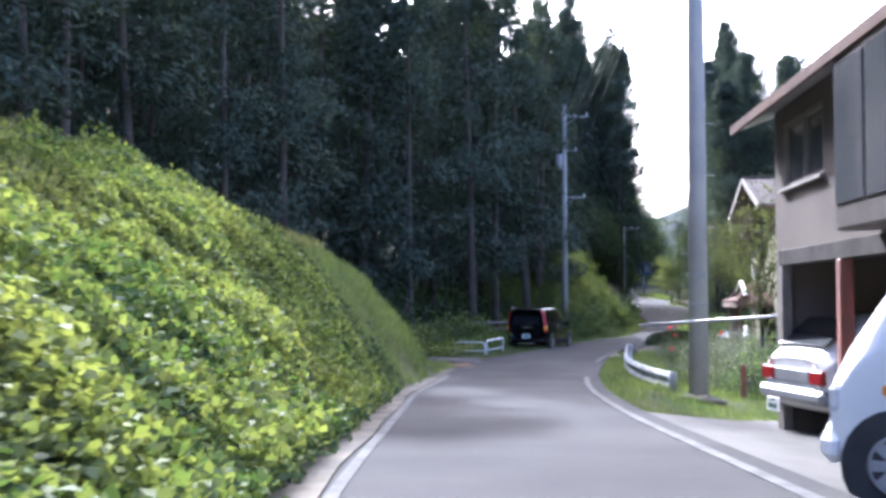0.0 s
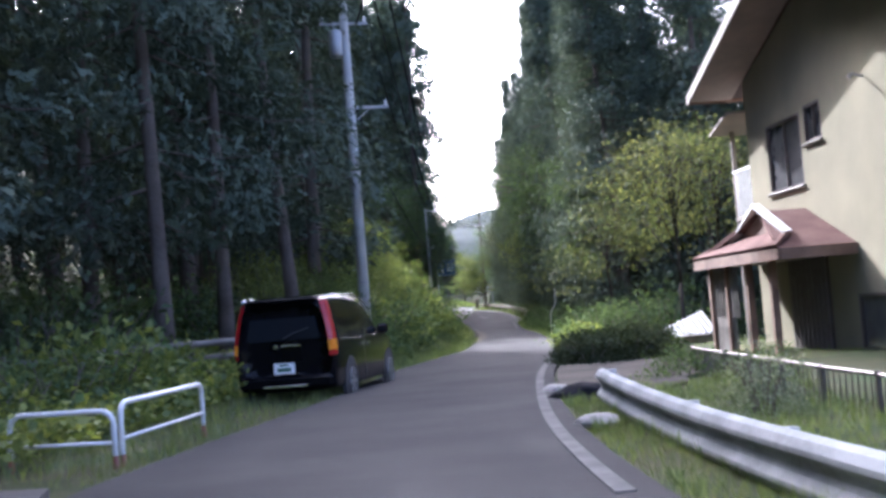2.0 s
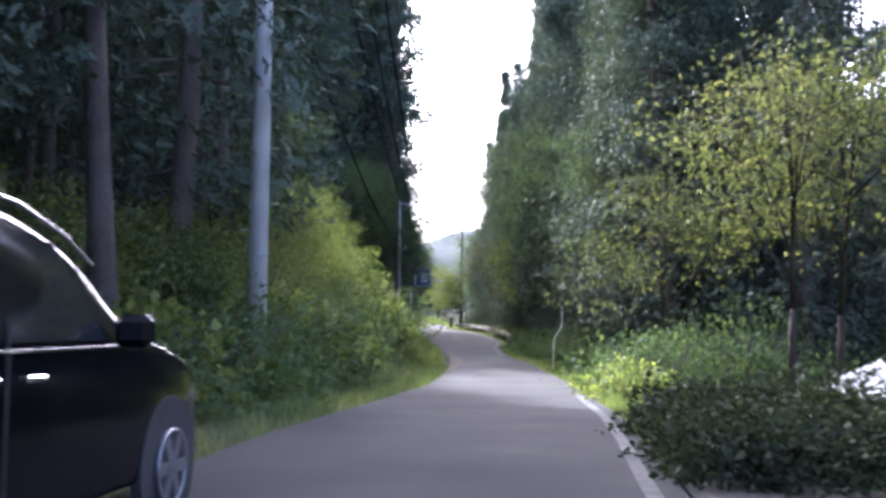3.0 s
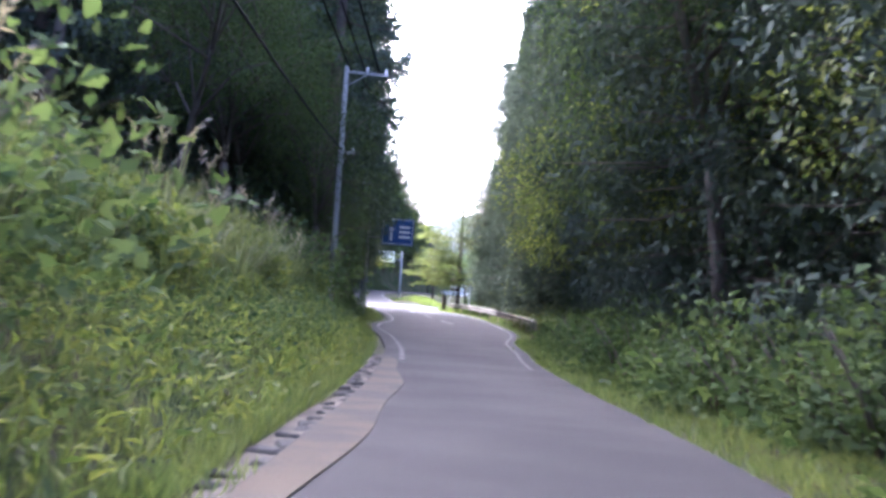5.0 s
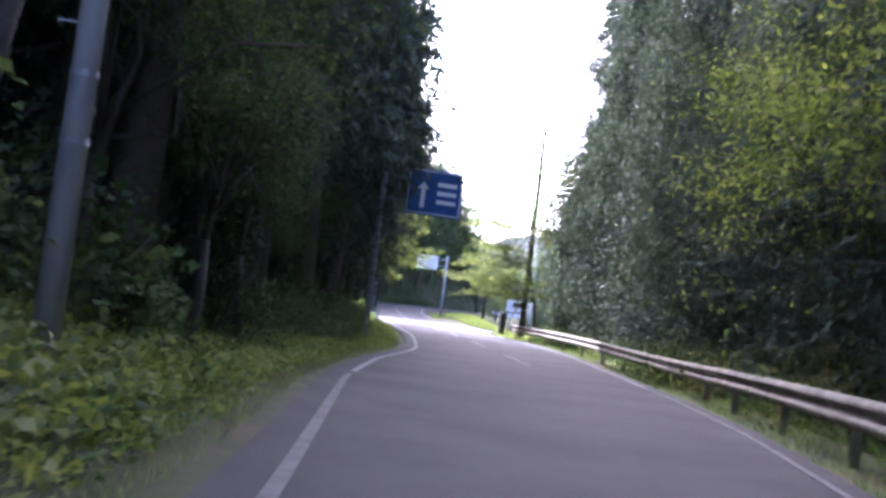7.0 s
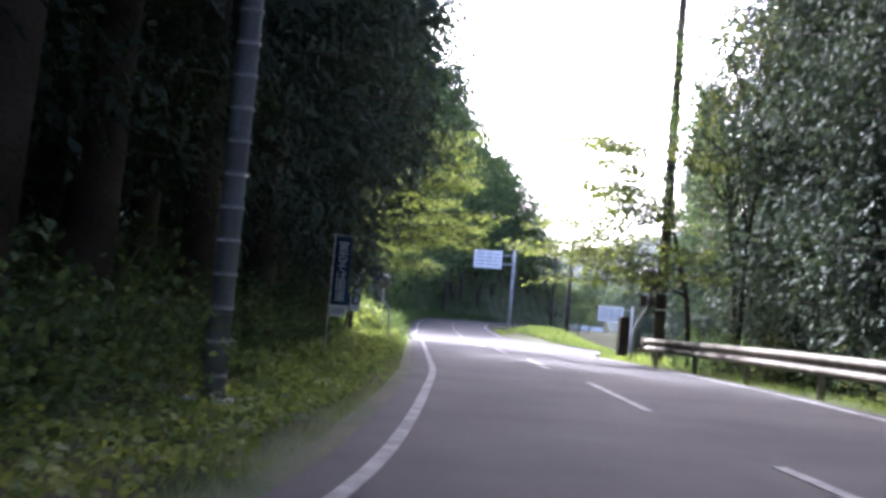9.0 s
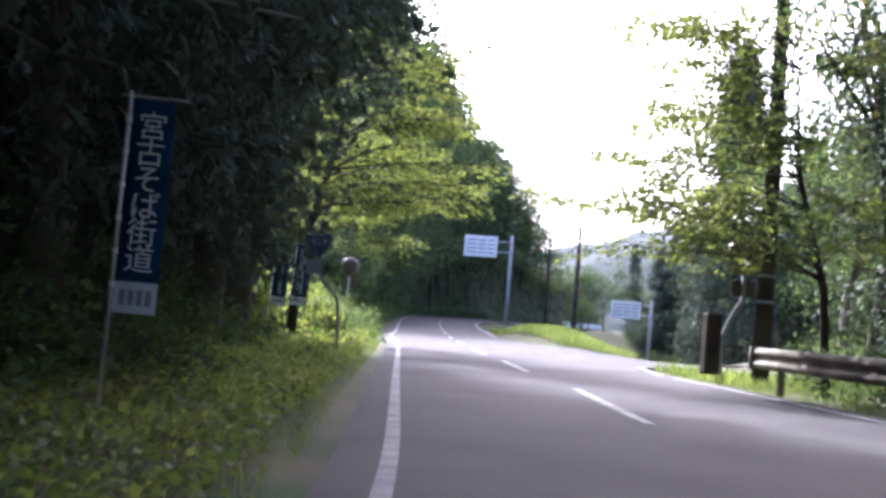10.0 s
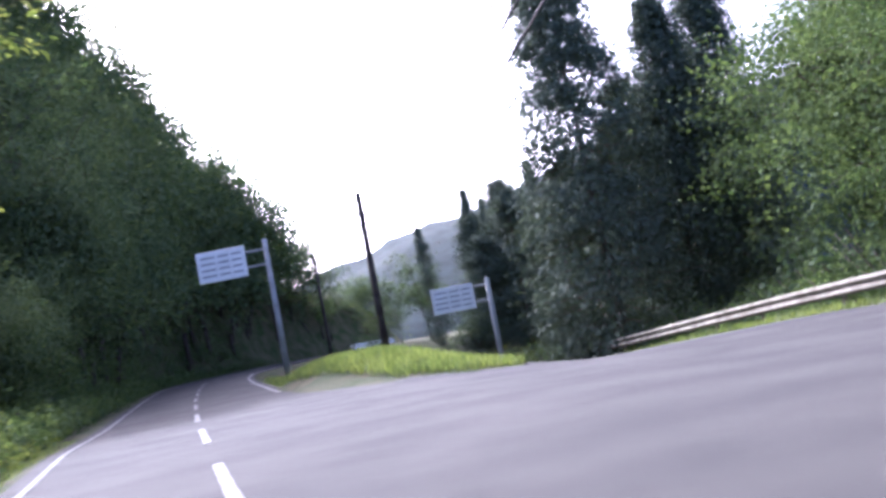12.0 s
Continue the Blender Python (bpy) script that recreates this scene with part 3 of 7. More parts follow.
def guard_rail(name, line, low, spacing, material, label, side=-1, group="", end_plate=True):
    """A steel guard rail on posts along a line of x, y, z of its ground; it faces the road on its side."""
    root = thing(name, label, "guard rail", group)
    pts = [Vector(p) for p in line]
    # finer steps between the given points
    fine = []
    for a, b in zip(pts, pts[1:]):
        n = max(2, int((b - a).length / 1.0))
        fine += [a.lerp(b, i / n) for i in range(n)]
    fine.append(pts[-1])
    for _ in range(3):
        fine = [fine[0]] + [(fine[i - 1] + fine[i] * 2 + fine[i + 1]) / 4 for i in range(1, len(fine) - 1)] + [fine[-1]]
    front, back = beam_profile()
    ring = front + back
    s, k = Shape(), len(ring)
    verts, faces = [], []
    for i, p in enumerate(fine):
        d = (fine[min(i + 1, len(fine) - 1)] - fine[max(i - 1, 0)]).normalized()
        o = Vector((d.y, -d.x, 0)).normalized() * side
        verts += [p + o * x + Vector((0, 0, low + z)) for x, z in ring]
    for i in range(len(fine) - 1):
        faces += [(i * k + j, i * k + (j + 1) % k, (i + 1) * k + (j + 1) % k, (i + 1) * k + j) for j in range(k)]
    faces += [tuple(range(k)), tuple((len(fine) - 1) * k + j for j in range(k))]
    part("beam", s.add(verts, faces), material, root, smooth=False)
    if end_plate:
        p, q = fine[0], fine[1]
        d = (q - p).normalized()
        t = math.atan2(d.y, d.x)
        o = Vector((d.y, -d.x, 0)) * side
        e = Shape().tube([p - d * 0.02 + o * 0.04 + Vector((0, 0, low - 0.01)), p - d * 0.02 + o * 0.04 + Vector((0, 0, low + 0.36))], 0.075, 10)
        part("end_wing", e, material, root, "rounded end wing", True)
    run, want = 0.0, 0.4
    for a, b in zip(fine, fine[1:]):
        d = b - a
        run += d.length
        if run >= want:
            want += spacing
            o = Vector((d.y, -d.x, 0)).normalized() * side
            c = b - o * 0.09
            post = Shape().tube([c + Vector((0, 0, -0.25)), c + Vector((0, 0, low + 0.33))], 0.06, 10)
            po = part("post", post, material, root, smooth=True)
            part("bracket", Shape().box(b - o * 0.035 + Vector((0, 0, low + 0.175)), (0.09, 0.07, 0.10), math.atan2(d.y, d.x)), material, root)
    return root


def on_land(x, y, dz=0.0):
    return float(land_z(x, y)) + dz


rail_pts = [(4.40, 20.2, -0.47), (4.45, 22.5, -0.53), (4.66, 25.5, -0.57), (5.20, 29.4, -0.68), (5.72, 32.5, -0.74), (6.10, 34.6, -0.79), (6.52, 36.9, -0.80), (7.0, 39.4, -0.74)]
guard_rail("guard_rail", [(x, y, top - 0.57) for x, y, top in rail_pts], 0.22, 3.0, GALV, "weathered grey steel guard rail above a weedy verge", -1)
ys = np.arange(109.2, 165.1, 2.0)
guard_rail("guard_rail", [(float(right_x(y)) + 0.75 + 0.1 * math.sin(y / 9), float(y), float(road_z(y) + lean(y)) + 0.06) for y in ys][::-1], 0.30, 4.0, CREAM_RAIL, "cream painted steel guard rail along the wooded drop", 1)
far_pts = [(51.0, 181.0, 0.0), (48.5, 186.8, -0.04), (49.4, 191.5, -0.16), (50.4, 197.0, -0.32), (51.6, 205.3, -0.60), (52.6, 212.0, -0.86)]
guard_rail("guard_rail", far_pts, 0.32, 4.0, CREAM_RAIL, "pale painted steel guard rail beyond the side road", -1)



# ---- poles and wires ----
def utility_pole(x, y, top, radius, material, label, arms=(), name="utility_pole", lean_x=0.0, bands=True):
    z = on_land(x, y, -0.3)
    root = thing(name, label, "utility pole", "utility poles", at=(x, y, z))
    h = top - z
    part("shaft", Shape().tube([(0, 0, 0), (lean_x * 0.5, 0, h * 0.5), (lean_x, 0, h)], [radius, radius * 0.86, radius * 0.68], 14), material, root, smooth=True)
    for az, lo, hi, up in arms:
        part("cross_arm", Shape().box(((lo + hi) / 2, 0.1, az - z), (hi - lo, 0.075, 0.075), 0, 0.008), GREY_METAL, root, "thin steel cross arm")
        part("arm_brace", Shape().tube([(0.02 * (1 if hi > -lo else -1), 0.1, az - z - 0.5), ((hi if hi > -lo else lo) * 0.55, 0.1, az - z)], 0.018, 6), GREY_METAL, root)
        for k in np.linspace(lo + 0.08, hi - 0.08, max(2, int((hi - lo) / 0.45))):
            part("insulator", Shape().tube([(k, 0.1, az - z + 0.03), (k, 0.1, az - z + 0.08), (k, 0.1, az - z + 0.13), (k, 0.1, az - z + 0.2)], [0.015, 0.045, 0.03, 0.04], 8), WHITE_METAL, root, "white porcelain insulator", True)
    if bands:
        for zz in (1.9, 2.4):
            part("band", Shape().tube([(0, 0, zz), (0, 0, zz + 0.05)], radius * 0.99, 14), GREY_METAL, root, "steel band")
        for k in range(8):
            zz = 2.8 + k * 0.45
            if zz < h - 0.6:
                sgn = 1 if k % 2 else -1
                part("climbing_step", Shape().tube([(sgn * radius * 0.8, 0, zz), (sgn * (radius + 0.13), 0, zz)], 0.009, 5), GREY_METAL, root)
    return root


p1 = utility_pole(4.75, 19.9, 11.4, 0.17, POLE, "tall grey concrete utility pole behind the end of the guard rail", [(10.9, -0.9, 0.9, 0)])
p2 = utility_pole(7.52, 61.0, 11.0, 0.17, POLE, "tall grey concrete utility pole at the edge of the cedar wood", [(10.4, -0.2, 1.3, 0), (6.1, 0, 1.15, 0), (8.6, -0.7, 0.7, 0)])
part("transformer", Shape().tube([(-0.3, -0.1, 9.0), (-0.3, -0.1, 9.1), (-0.3, -0.1, 9.75), (-0.3, -0.1, 9.8)], [0.15, 0.2, 0.2, 0.16], 14), GREY_METAL, p2, "grey pole transformer", True)
p3 = utility_pole(19.65, 112.3, 7.6, 0.11, POLE, "grey concrete utility pole before the cedars", [(7.45, 0.0, 1.45, 0), (4.7, 0, 0.5, 0)])
p5 = utility_pole(36.85, 165.7, 11.6, 0.17, DARK_POLE, "dark tarred wooden pole wrapped in creeper", [(9.75, -0.75, 2.1, 0)])
p6 = utility_pole(45.0, 213.0, 7.9, 0.17, DARK_POLE, "dark utility pole below the junction", [(7.0, -0.75, 1.7, 0), (6.3, -0.5, 1.75, 0)], bands=False)
p7 = utility_pole(62.8, 300.0, 15.4, 0.2, DARK_POLE, "dark utility pole far down the valley", [(14.6, -0.7, 0.7, 0)], bands=False)


def wire(a, b, sag, r=0.03):
    a, b = Vector(a), Vector(b)
    n = 14
    pts = [a.lerp(b, i / n) - Vector((0, 0, sag * 4 * (i / n) * (1 - i / n))) for i in range(n + 1)]
    return solid("overhead_wire", Shape().tube(pts, r, 5), CABLE, "thin black overhead wire between poles", "wire", "overhead wires")


for dx, z1, z2 in ((-0.6, 10.9, 10.4), (0.1, 10.9, 10.4), (0.6, 10.9, 10.4), (0.0, 8.7, 8.6)):
    wire((4.75 + dx, 20, z1), (7.9 + dx * 0.7, 61.1, z2), 0.9)
for dx, z1, z2 in ((0.1, 10.4, 7.5), (0.6, 10.4, 7.5), (1.1, 10.4, 7.5), (0.0, 6.1, 4.75)):
    wire((7.7 + dx, 61.1, z1), (19.7 + dx, 112.4, z2), 0.8)
for dx, z1, z2 in ((0.3, 7.5, 10.15), (1.2, 7.5, 10.15)):
    wire((19.7 + dx, 112.4, z1), (36.2 + dx * 0.6, 165.7, z2), 0.8)
for x0, x1, z0, z1 in ((38.35, 45.9, 9.85, 7.2), (38.8, 46.6, 9.85, 7.2), (38.95, 46.7, 9.3, 6.5)):
    wire((x0, 165.8, z0), (x1, 213.1, z1), 0.7, 0.036)
for dx in (-0.6, 0.3):
    wire((45.0 + dx, 213.1, 7.15), (62.8 + dx, 300.1, 14.7), 1.5)


# ---- road signs ----
def gantry_sign(x, y, zb, arm_z, sx0, sx1, sz0, sz1, label):
    """A sign column of two pipes with bands, an arm over the lane and a blue board."""
    root = thing("overhead_road_sign", label, "road sign", at=(x, y, zb))
    h = arm_z + 0.7 - zb
    part("column", Shape().tube([(0, 0, 0), (0, 0, h)], [0.105, 0.095], 16), GALV, root, "grey steel column", True)
    for k in range(int(h / 0.30)):
        z = 0.25 + 0.30 * k
        part("band", Shape().tube([(0, 0, z), (0, 0, z + 0.03)], 0.112, 16), GREY_METAL, root, "dark steel band")
        part("rung", Shape().tube([(-0.09, -0.10, z), (0.10, -0.10, z)], 0.012, 6), ALU, root, "bright climbing rung")
    part("base_plate", Shape().box((0, 0, 0.03), (0.5, 0.5, 0.06), 0, 0.01), GREY_METAL, root)
    for dz in (0.0, -0.75):
        part("arm", Shape().tube([(0.1, 0, arm_z - zb + dz), (sx1 - x - 0.2, 0, arm_z - zb + dz + 0.05)], 0.055, 10), GALV, root, smooth=True)
    bd = part("board", Shape().box(((sx0 + sx1) / 2 - x, -0.1, (sz0 + sz1) / 2 - zb), (sx1 - sx0, 0.05, sz1 - sz0), 0, 0.015), SIGN_BLUE, root, "blue direction board")
    cx, cz, w, hh = (sx0 + sx1) / 2 - x, (sz0 + sz1) / 2 - zb, sx1 - sx0, sz1 - sz0
    fr = Shape()
    for dz in (-1, 1):
        fr.box((cx, -0.128, cz + dz * (hh / 2 - 0.07)), (w - 0.1, 0.006, 0.03))
    for dx in (-1, 1):
        fr.box((cx + dx * (w / 2 - 0.07), -0.128, cz), (0.03, 0.006, hh - 0.2))
    part("border", fr, WHITE_INK, bd)
    ar = Shape().prism([(-0.07, -0.45), (0.07, -0.45), (0.07, 0.2), (0.2, 0.2), (0, 0.45), (-0.2, 0.2), (-0.07, 0.2)], -0.131, -0.127, Matrix.Translation((cx - w * 0.2, 0, cz - 0.1)))
    part("arrow", ar, WHITE_INK, bd)
    for k in range(3):
        part("lettering_bar", Shape().box((cx + w * 0.22, -0.129, cz + 0.3 - 0.3 * k), (w * 0.34, 0.005, 0.14)), WHITE_INK, bd)
    return root


gantry_sign(25.53, 142.6, -0.95, 4.6, 26.3, 28.25, 3.45, 5.05, "blue overhead road sign on a grey banded steel column")


def board_sign(x, y, zb, turn, w, h, board_c, arm, label):
    """A white board on an arm from a steel post."""
    root = thing("direction_board", label, "road sign", "white boards at the junction", at=(x, y, zb), turn=turn)
    top = board_c[1] + h * 0.55
    part("post", Shape().tube([(0, 0, -0.3), (0, 0, top)], [0.13, 0.10], 14), GALV, root, smooth=True)
    for dz in (0.35, -0.3):
        part("arm", Shape().tube([(0, 0, board_c[1] + dz), (board_c[0] - w * 0.1, 0, board_c[1] + dz)], 0.05, 10), GALV, root, smooth=True)
    bd = part("board", Shape().box((board_c[0], -0.09, board_c[1]), (w, 0.05, h), 0, 0.015), SIGN_WHITE, root, "white board with grey lettering")
    for k in range(4):
        zc = board_c[1] + h * (0.30 - 0.2 * k)
        for a, b in ((-0.42, -0.12), (-0.06, 0.16), (0.22, 0.42)):
            part("lettering_bar", Shape().box((board_c[0] + w * (a + b) / 2, -0.118, zc), (w * (b - a), 0.005, h * 0.06)), GREY_INK, bd)
    part("cap", Shape().tube([(0, 0, top), (0, 0, top + 0.03), (0, 0, top + 0.06)], [0.105, 0.1, 0.04], 12), GALV, root, smooth=True)
    return root


board_sign(41.4, 216.0, on_land(41.4, 216), -20, 2.1, 1.32, (-1.95, 5.5), 0, "white road information board on a steel post")
board_sign(49.3, 211.5, on_land(49.3, 211.5), -20, 1.75, 1.05, (-1.5, 2.85 - on_land(49.3, 211.5)), 0, "white road information board beside the side road")


def shield_sign():
    x, y = 28.75, 165.0
    zb = on_land(x, y, -0.1)
    root = thing("route_marker", "route shield in blue darkened for shade, on a bent grey pole", "road sign", at=(x, y, zb))
    pts = [(0, 0, 0), (-0.04, 0, 0.5 - zb), (-0.09, 0, 0.66 - zb), (-0.24, 0, 0.82 - zb), (-0.37, 0, 0.96 - zb), (-0.44, 0, 1.15 - zb), (-0.47, 0, 1.8 - zb)]
    part("pole", Shape().tube(pts, 0.032, 10), GALV, root, smooth=True)
    out = [(0, -0.23), (0.11, -0.16), (0.185, 0.0), (0.21, 0.15), (0.145, 0.21), (0, 0.225), (-0.145, 0.21), (-0.21, 0.15), (-0.185, 0.0), (-0.11, -0.16)]
    sh = part("shield", Shape().prism(out, -0.07, -0.05, Matrix.Translation((-0.48, 0, 1.57 - zb))), SHIELD_BLUE, root, "rounded blue shield")
    words("route_number", "459", 0.19, pose(-0.48, -0.074, 1.60 - zb, 90, 0, 0), GREY_INK, sh)
    part("lettering_bar", Shape().box((-0.48, -0.072, 1.73 - zb), (0.2, 0.004, 0.035)), GREY_INK, sh)
    part("plate", Shape().box((-0.52, -0.055, 1.16 - zb), (0.30, 0.012, 0.24), 0, 0.004), GALV, root, "small plate below the shield")
    return root


shield_sign()


def flag_banner(x, y, bottom, top, w, lean_deg, text, label, turn=0):
    """A tall cloth banner on a thin pole with a white label at its foot."""
    zb = on_land(x, y, -0.15)
    root = thing("banner", label, "banner", "tall banners by the road", at=(x, y, zb), turn=turn)
    root.rotation_euler[1] = radians(lean_deg)
    b, t = bottom - zb, top - zb
    part("pole", Shape().tube([(0, 0, 0), (0, 0, t + 0.05)], 0.014, 8), ALU, root, smooth=True)
    part("cross_bar", Shape().tube([(-0.06, 0, t + 0.02), (w + 0.1, 0, t + 0.02)], 0.009, 6), ALU, root)
    n, rows = 16, []
    for i in range(n + 1):
        for j in range(5):
            rows.append((0.025 + w * j / 4, -0.012 + 0.018 * math.sin(i * 0.8 + j * 0.5) * (j / 4), b + (t - b) * i / n))
    cl = part("cloth", (rows, [], [(i * 5 + j, i * 5 + j + 1, (i + 1) * 5 + j + 1, (i + 1) * 5 + j) for i in range(n) for j in range(4)]), BANNER, root, "navy blue cloth", True)
    mod = cl.modifiers.new("thickness", "SOLIDIFY")
    mod.thickness = 0.003
    part("label_patch", Shape().box((0.025 + w / 2, -0.040, b - 0.0), (w, 0.004, 0.2)), SIGN_WHITE, cl, "white label patch")
    bars = Shape()
    for k in range(4):
        bars.box((0.025 + w * (0.2 + 0.2 * k), -0.044, b), (w * 0.14, 0.003, 0.10))
    part("label_bars", bars, GREY_INK, cl)
    step = (t - b - 0.25) / len(text)
    for i, ch in enumerate(text):
        words("letter", ch, step * 1.12, pose(0.025 + w / 2, -0.040, t - 0.1 - step * (i + 0.5), 90, 0, 0), WHITE_INK, cl)
    for k in range(6):
        part("loop", Shape().tube([(0.0, 0, b + (t - b) * (k + 0.3) / 6), (0.0, 0, b + (t - b) * (k + 0.3) / 6 + 0.03)], 0.02, 8), WHITE_INK, root)
    return root


flag_banner(26.70, 152.1, 0.16, 1.44, 0.27, 0.0, "宮古そば街道", "navy cloth banner with white lettering at the wood's edge")
flag_banner(27.38, 170.8, 0.64, 1.52, 0.33, 2.0, "宮古そば街道", "navy cloth banner with white lettering beside the route shield")
flag_banner(27.80, 171.5, 0.70, 2.0, 0.30, 3.0, "宮古そば街道", "navy cloth banner with white lettering beside the route shield")


def traffic_mirror(x, y, zb, top, lean_x, label, turn, r=0.36):
    root = thing("traffic_mirror", label, "traffic mirror", at=(x, y, zb), turn=turn)
    h = top - zb
    part("pole", Shape().tube([(0, 0, 0), (0.0, 0, h * 0.35), (lean_x * 0.4, 0, h * 0.5), (lean_x, 0, h * 0.66), (lean_x, 0, h)], 0.045, 10), GALV, root, smooth=True)
    rings = [(r * 1.0, 0.0), (r * 1.06, -0.03), (r * 1.03, -0.06), (r * 0.8, -0.12), (r * 0.4, -0.15), (0.02, -0.16)]
    m = Shape()
    n = 28
    pts = [(lean_x + q * math.cos(6.2832 * j / n), d, h + q * math.sin(6.2832 * j / n)) for q, d in rings for j in range(n)]
    m.add(pts, [(i * n + j, i * n + (j + 1) % n, (i + 1) * n + (j + 1) % n, (i + 1) * n + j) for i in range(len(rings) - 1) for j in range(n)] + [tuple(range(n))])
    part("mirror_shell", m, BRONZE, root, "dark round back of the mirror", True)
    part("hood", Shape().box((lean_x, 0.05, h + r * 1.02), (r * 0.9, 0.2, 0.02), 0, 0.005), BRONZE, root)
    part("caution_plate", Shape().box((lean_x, 0.0, h - r - 0.28), (0.5, 0.02, 0.3), 0, 0.004), BRONZE, root, "plate under the mirror")
    return root


traffic_mirror(36.15, 166.0, on_land(36.15, 166), 2.2, 0.38, "round traffic mirror on a bent pole beside the rail end", 0)
traffic_mirror(29.8, 183.8, on_land(29.8, 183.8), 2.3, 0.0, "small round traffic mirror in the bushes", 0, 0.3)
solid("marker_block", Shape().box((35.55, 164.95, 0.43), (0.30, 0.24, 1.12), 0.1, 0.03), DARK_POLE, "dark steel marker block at the end of the guard rail", "marker block")


# ---- bent white post and hoop barrier ----
def hoop_barrier(a, b, h, label):
    a, b = Vector(a), Vector(b)
    root = thing("hoop_barrier", label, "barrier", "hoop barriers by the lane")
    d = b - a
    r = 0.13
    u = d.normalized()
    up = Vector((0, 0, 1))
    arc = [a - up * 0.2, a + up * (h - r)] + [a + u * (r - r * math.cos(t)) + up * (h - r + r * math.sin(t)) for t in np.linspace(0.3, 1.57, 5)]
    arc += [b - u * (r - r * math.cos(t)) + up * (h - r + r * math.sin(t)) for t in np.linspace(1.57, 0.3, 5)] + [b + up * (h - r), b - up * 0.2]
    part("hoop", Shape().tube(arc, 0.026, 10), WHITE_METAL, root, smooth=True)
    part("middle_bar", Shape().tube([a + up * h * 0.45, b + up * h * 0.45], 0.017, 8), WHITE_METAL, root, smooth=True)
    for q in (a, b):
        part("rusty_foot", Shape().tube([q - up * 0.1, q + up * 0.12], 0.0275, 10), RED_IRON, root, "rust at the foot", True)


hoop_barrier((1.12, 39.0, -1.18), (2.08, 38.5, -1.18), 0.52, "white tubular hoop barrier, rusty at its feet")
hoop_barrier((2.14, 38.55, -1.18), (2.85, 40.9, -1.18), 0.58, "white tubular hoop barrier, rusty at its feet")
bp = thing("bent_post", "thin white bent post at the edge of the road", "post", at=(18.15, 77.8, on_land(18.15, 77.8, -0.15)))
part("stem", Shape().tube([(0, 0, 0), (0.02, 0, 0.6), (0.03, 0, 1.12), (0.05, 0, 1.2), (0.26, 0, 1.5), (0.29, 0, 1.56), (0.30, 0, 1.9), (0.30, 0, 2.2)], 0.020, 8), WHITE_METAL, bp, smooth=True)
pr = solid("long_rail_pipe", Shape().tube([(2.98, 15.95, 0.46), (5.6, 15.2, 0.66), (8.2, 14.6, 0.86)], 0.021, 10), GREY_METAL, "long pale pipe that sticks out from the garage towards the road", "pipe", smooth=True)
for k, (x, y, s) in enumerate(((4.75, 19.35, 0.22), (4.45, 19.5, 0.16), (5.0, 19.5, 0.14), (7.33, 42.2, 0.2), (6.3, 37.6, 0.2))):
    bm = bmesh.new()
    bmesh.ops.create_icosphere(bm, subdivisions=2, radius=s)
    for v in bm.verts:
        v.co *= 1 + 0.25 * noise.noise(v.co * 5 + Vector((k * 3, 0, 0)))
        v.co.z *= 0.4
    me = bpy.data.meshes.new("stone")
    bm.to_mesh(me)
    bm.free()
    me.materials.append(ROCK if k < 3 else PALE_ROCK)
    ob = tagged(new("stone", me), "rough grey-brown stone in the grass", "stone", "stones by the rail")
    ob.location = (x, y, on_land(x, y, s * 0.25))
# made-up lump that stands in for a dark drain ditch
heap = bmesh.new()
bmesh.ops.create_icosphere(heap, subdivisions=4, radius=0.42)
for v in heap.verts:
    v.co *= 1 + 0.4 * noise.noise(v.co * 3.1) + 0.12 * noise.noise(v.co * 11)
    v.co.x, v.co.y, v.co.z = v.co.x * 1.0, v.co.y * 0.8, v.co.z * 0.5
me = bpy.data.meshes.new("tarpaulin")
heap.to_mesh(me)
heap.free()
me.materials.append(DITCH_DARK)
me.shade_smooth()
tagged(new("tarpaulin", me), "near-black lump in place of a dark drain ditch beyond the rail's end", "tarpaulin").location = (7.3, 40.9, on_land(7.3, 40.9, -0.02))
solid("marker_stake", Shape().box((5.35, 19.3, -0.55), (0.07, 0.07, 0.55), 0.2, 0.01), RED_IRON, "short red stake in the grass beside the pole", "stake")


# ---- vehicles ----
def car_body(stations):
    """A loft through cross sections: along, bottom, belt, roof, half widths at bottom, belt and roof."""
    verts, faces, ring = [], [], 0
    for y, zb, zm, zr, wb, wm, wr in stations:
        half = [(wb * 0.96, zb), (wb, zb + 0.06), (wm, zb + 0.28), (wm, zm), (wm - (wm - wr) * 0.15, zm + (zr - zm) * 0.18), (wr + 0.03, zr - 0.10), (wr - 0.05, zr - 0.03), (wr * 0.6, zr)]
        pts = half + [(-x, z) for x, z in reversed(half)]
        ring = len(pts)
        verts += [(x, y, z) for x, z in pts]
    n = len(stations)
    for i in range(n - 1):
        faces += [(i * ring + j, i * ring + (j + 1) % ring, (i + 1) * ring + (j + 1) % ring, (i + 1) * ring + j) for j in range(ring)]
    faces += [tuple(range(ring)), tuple((n - 1) * ring + j for j in reversed(range(ring)))]
    return verts, [], faces


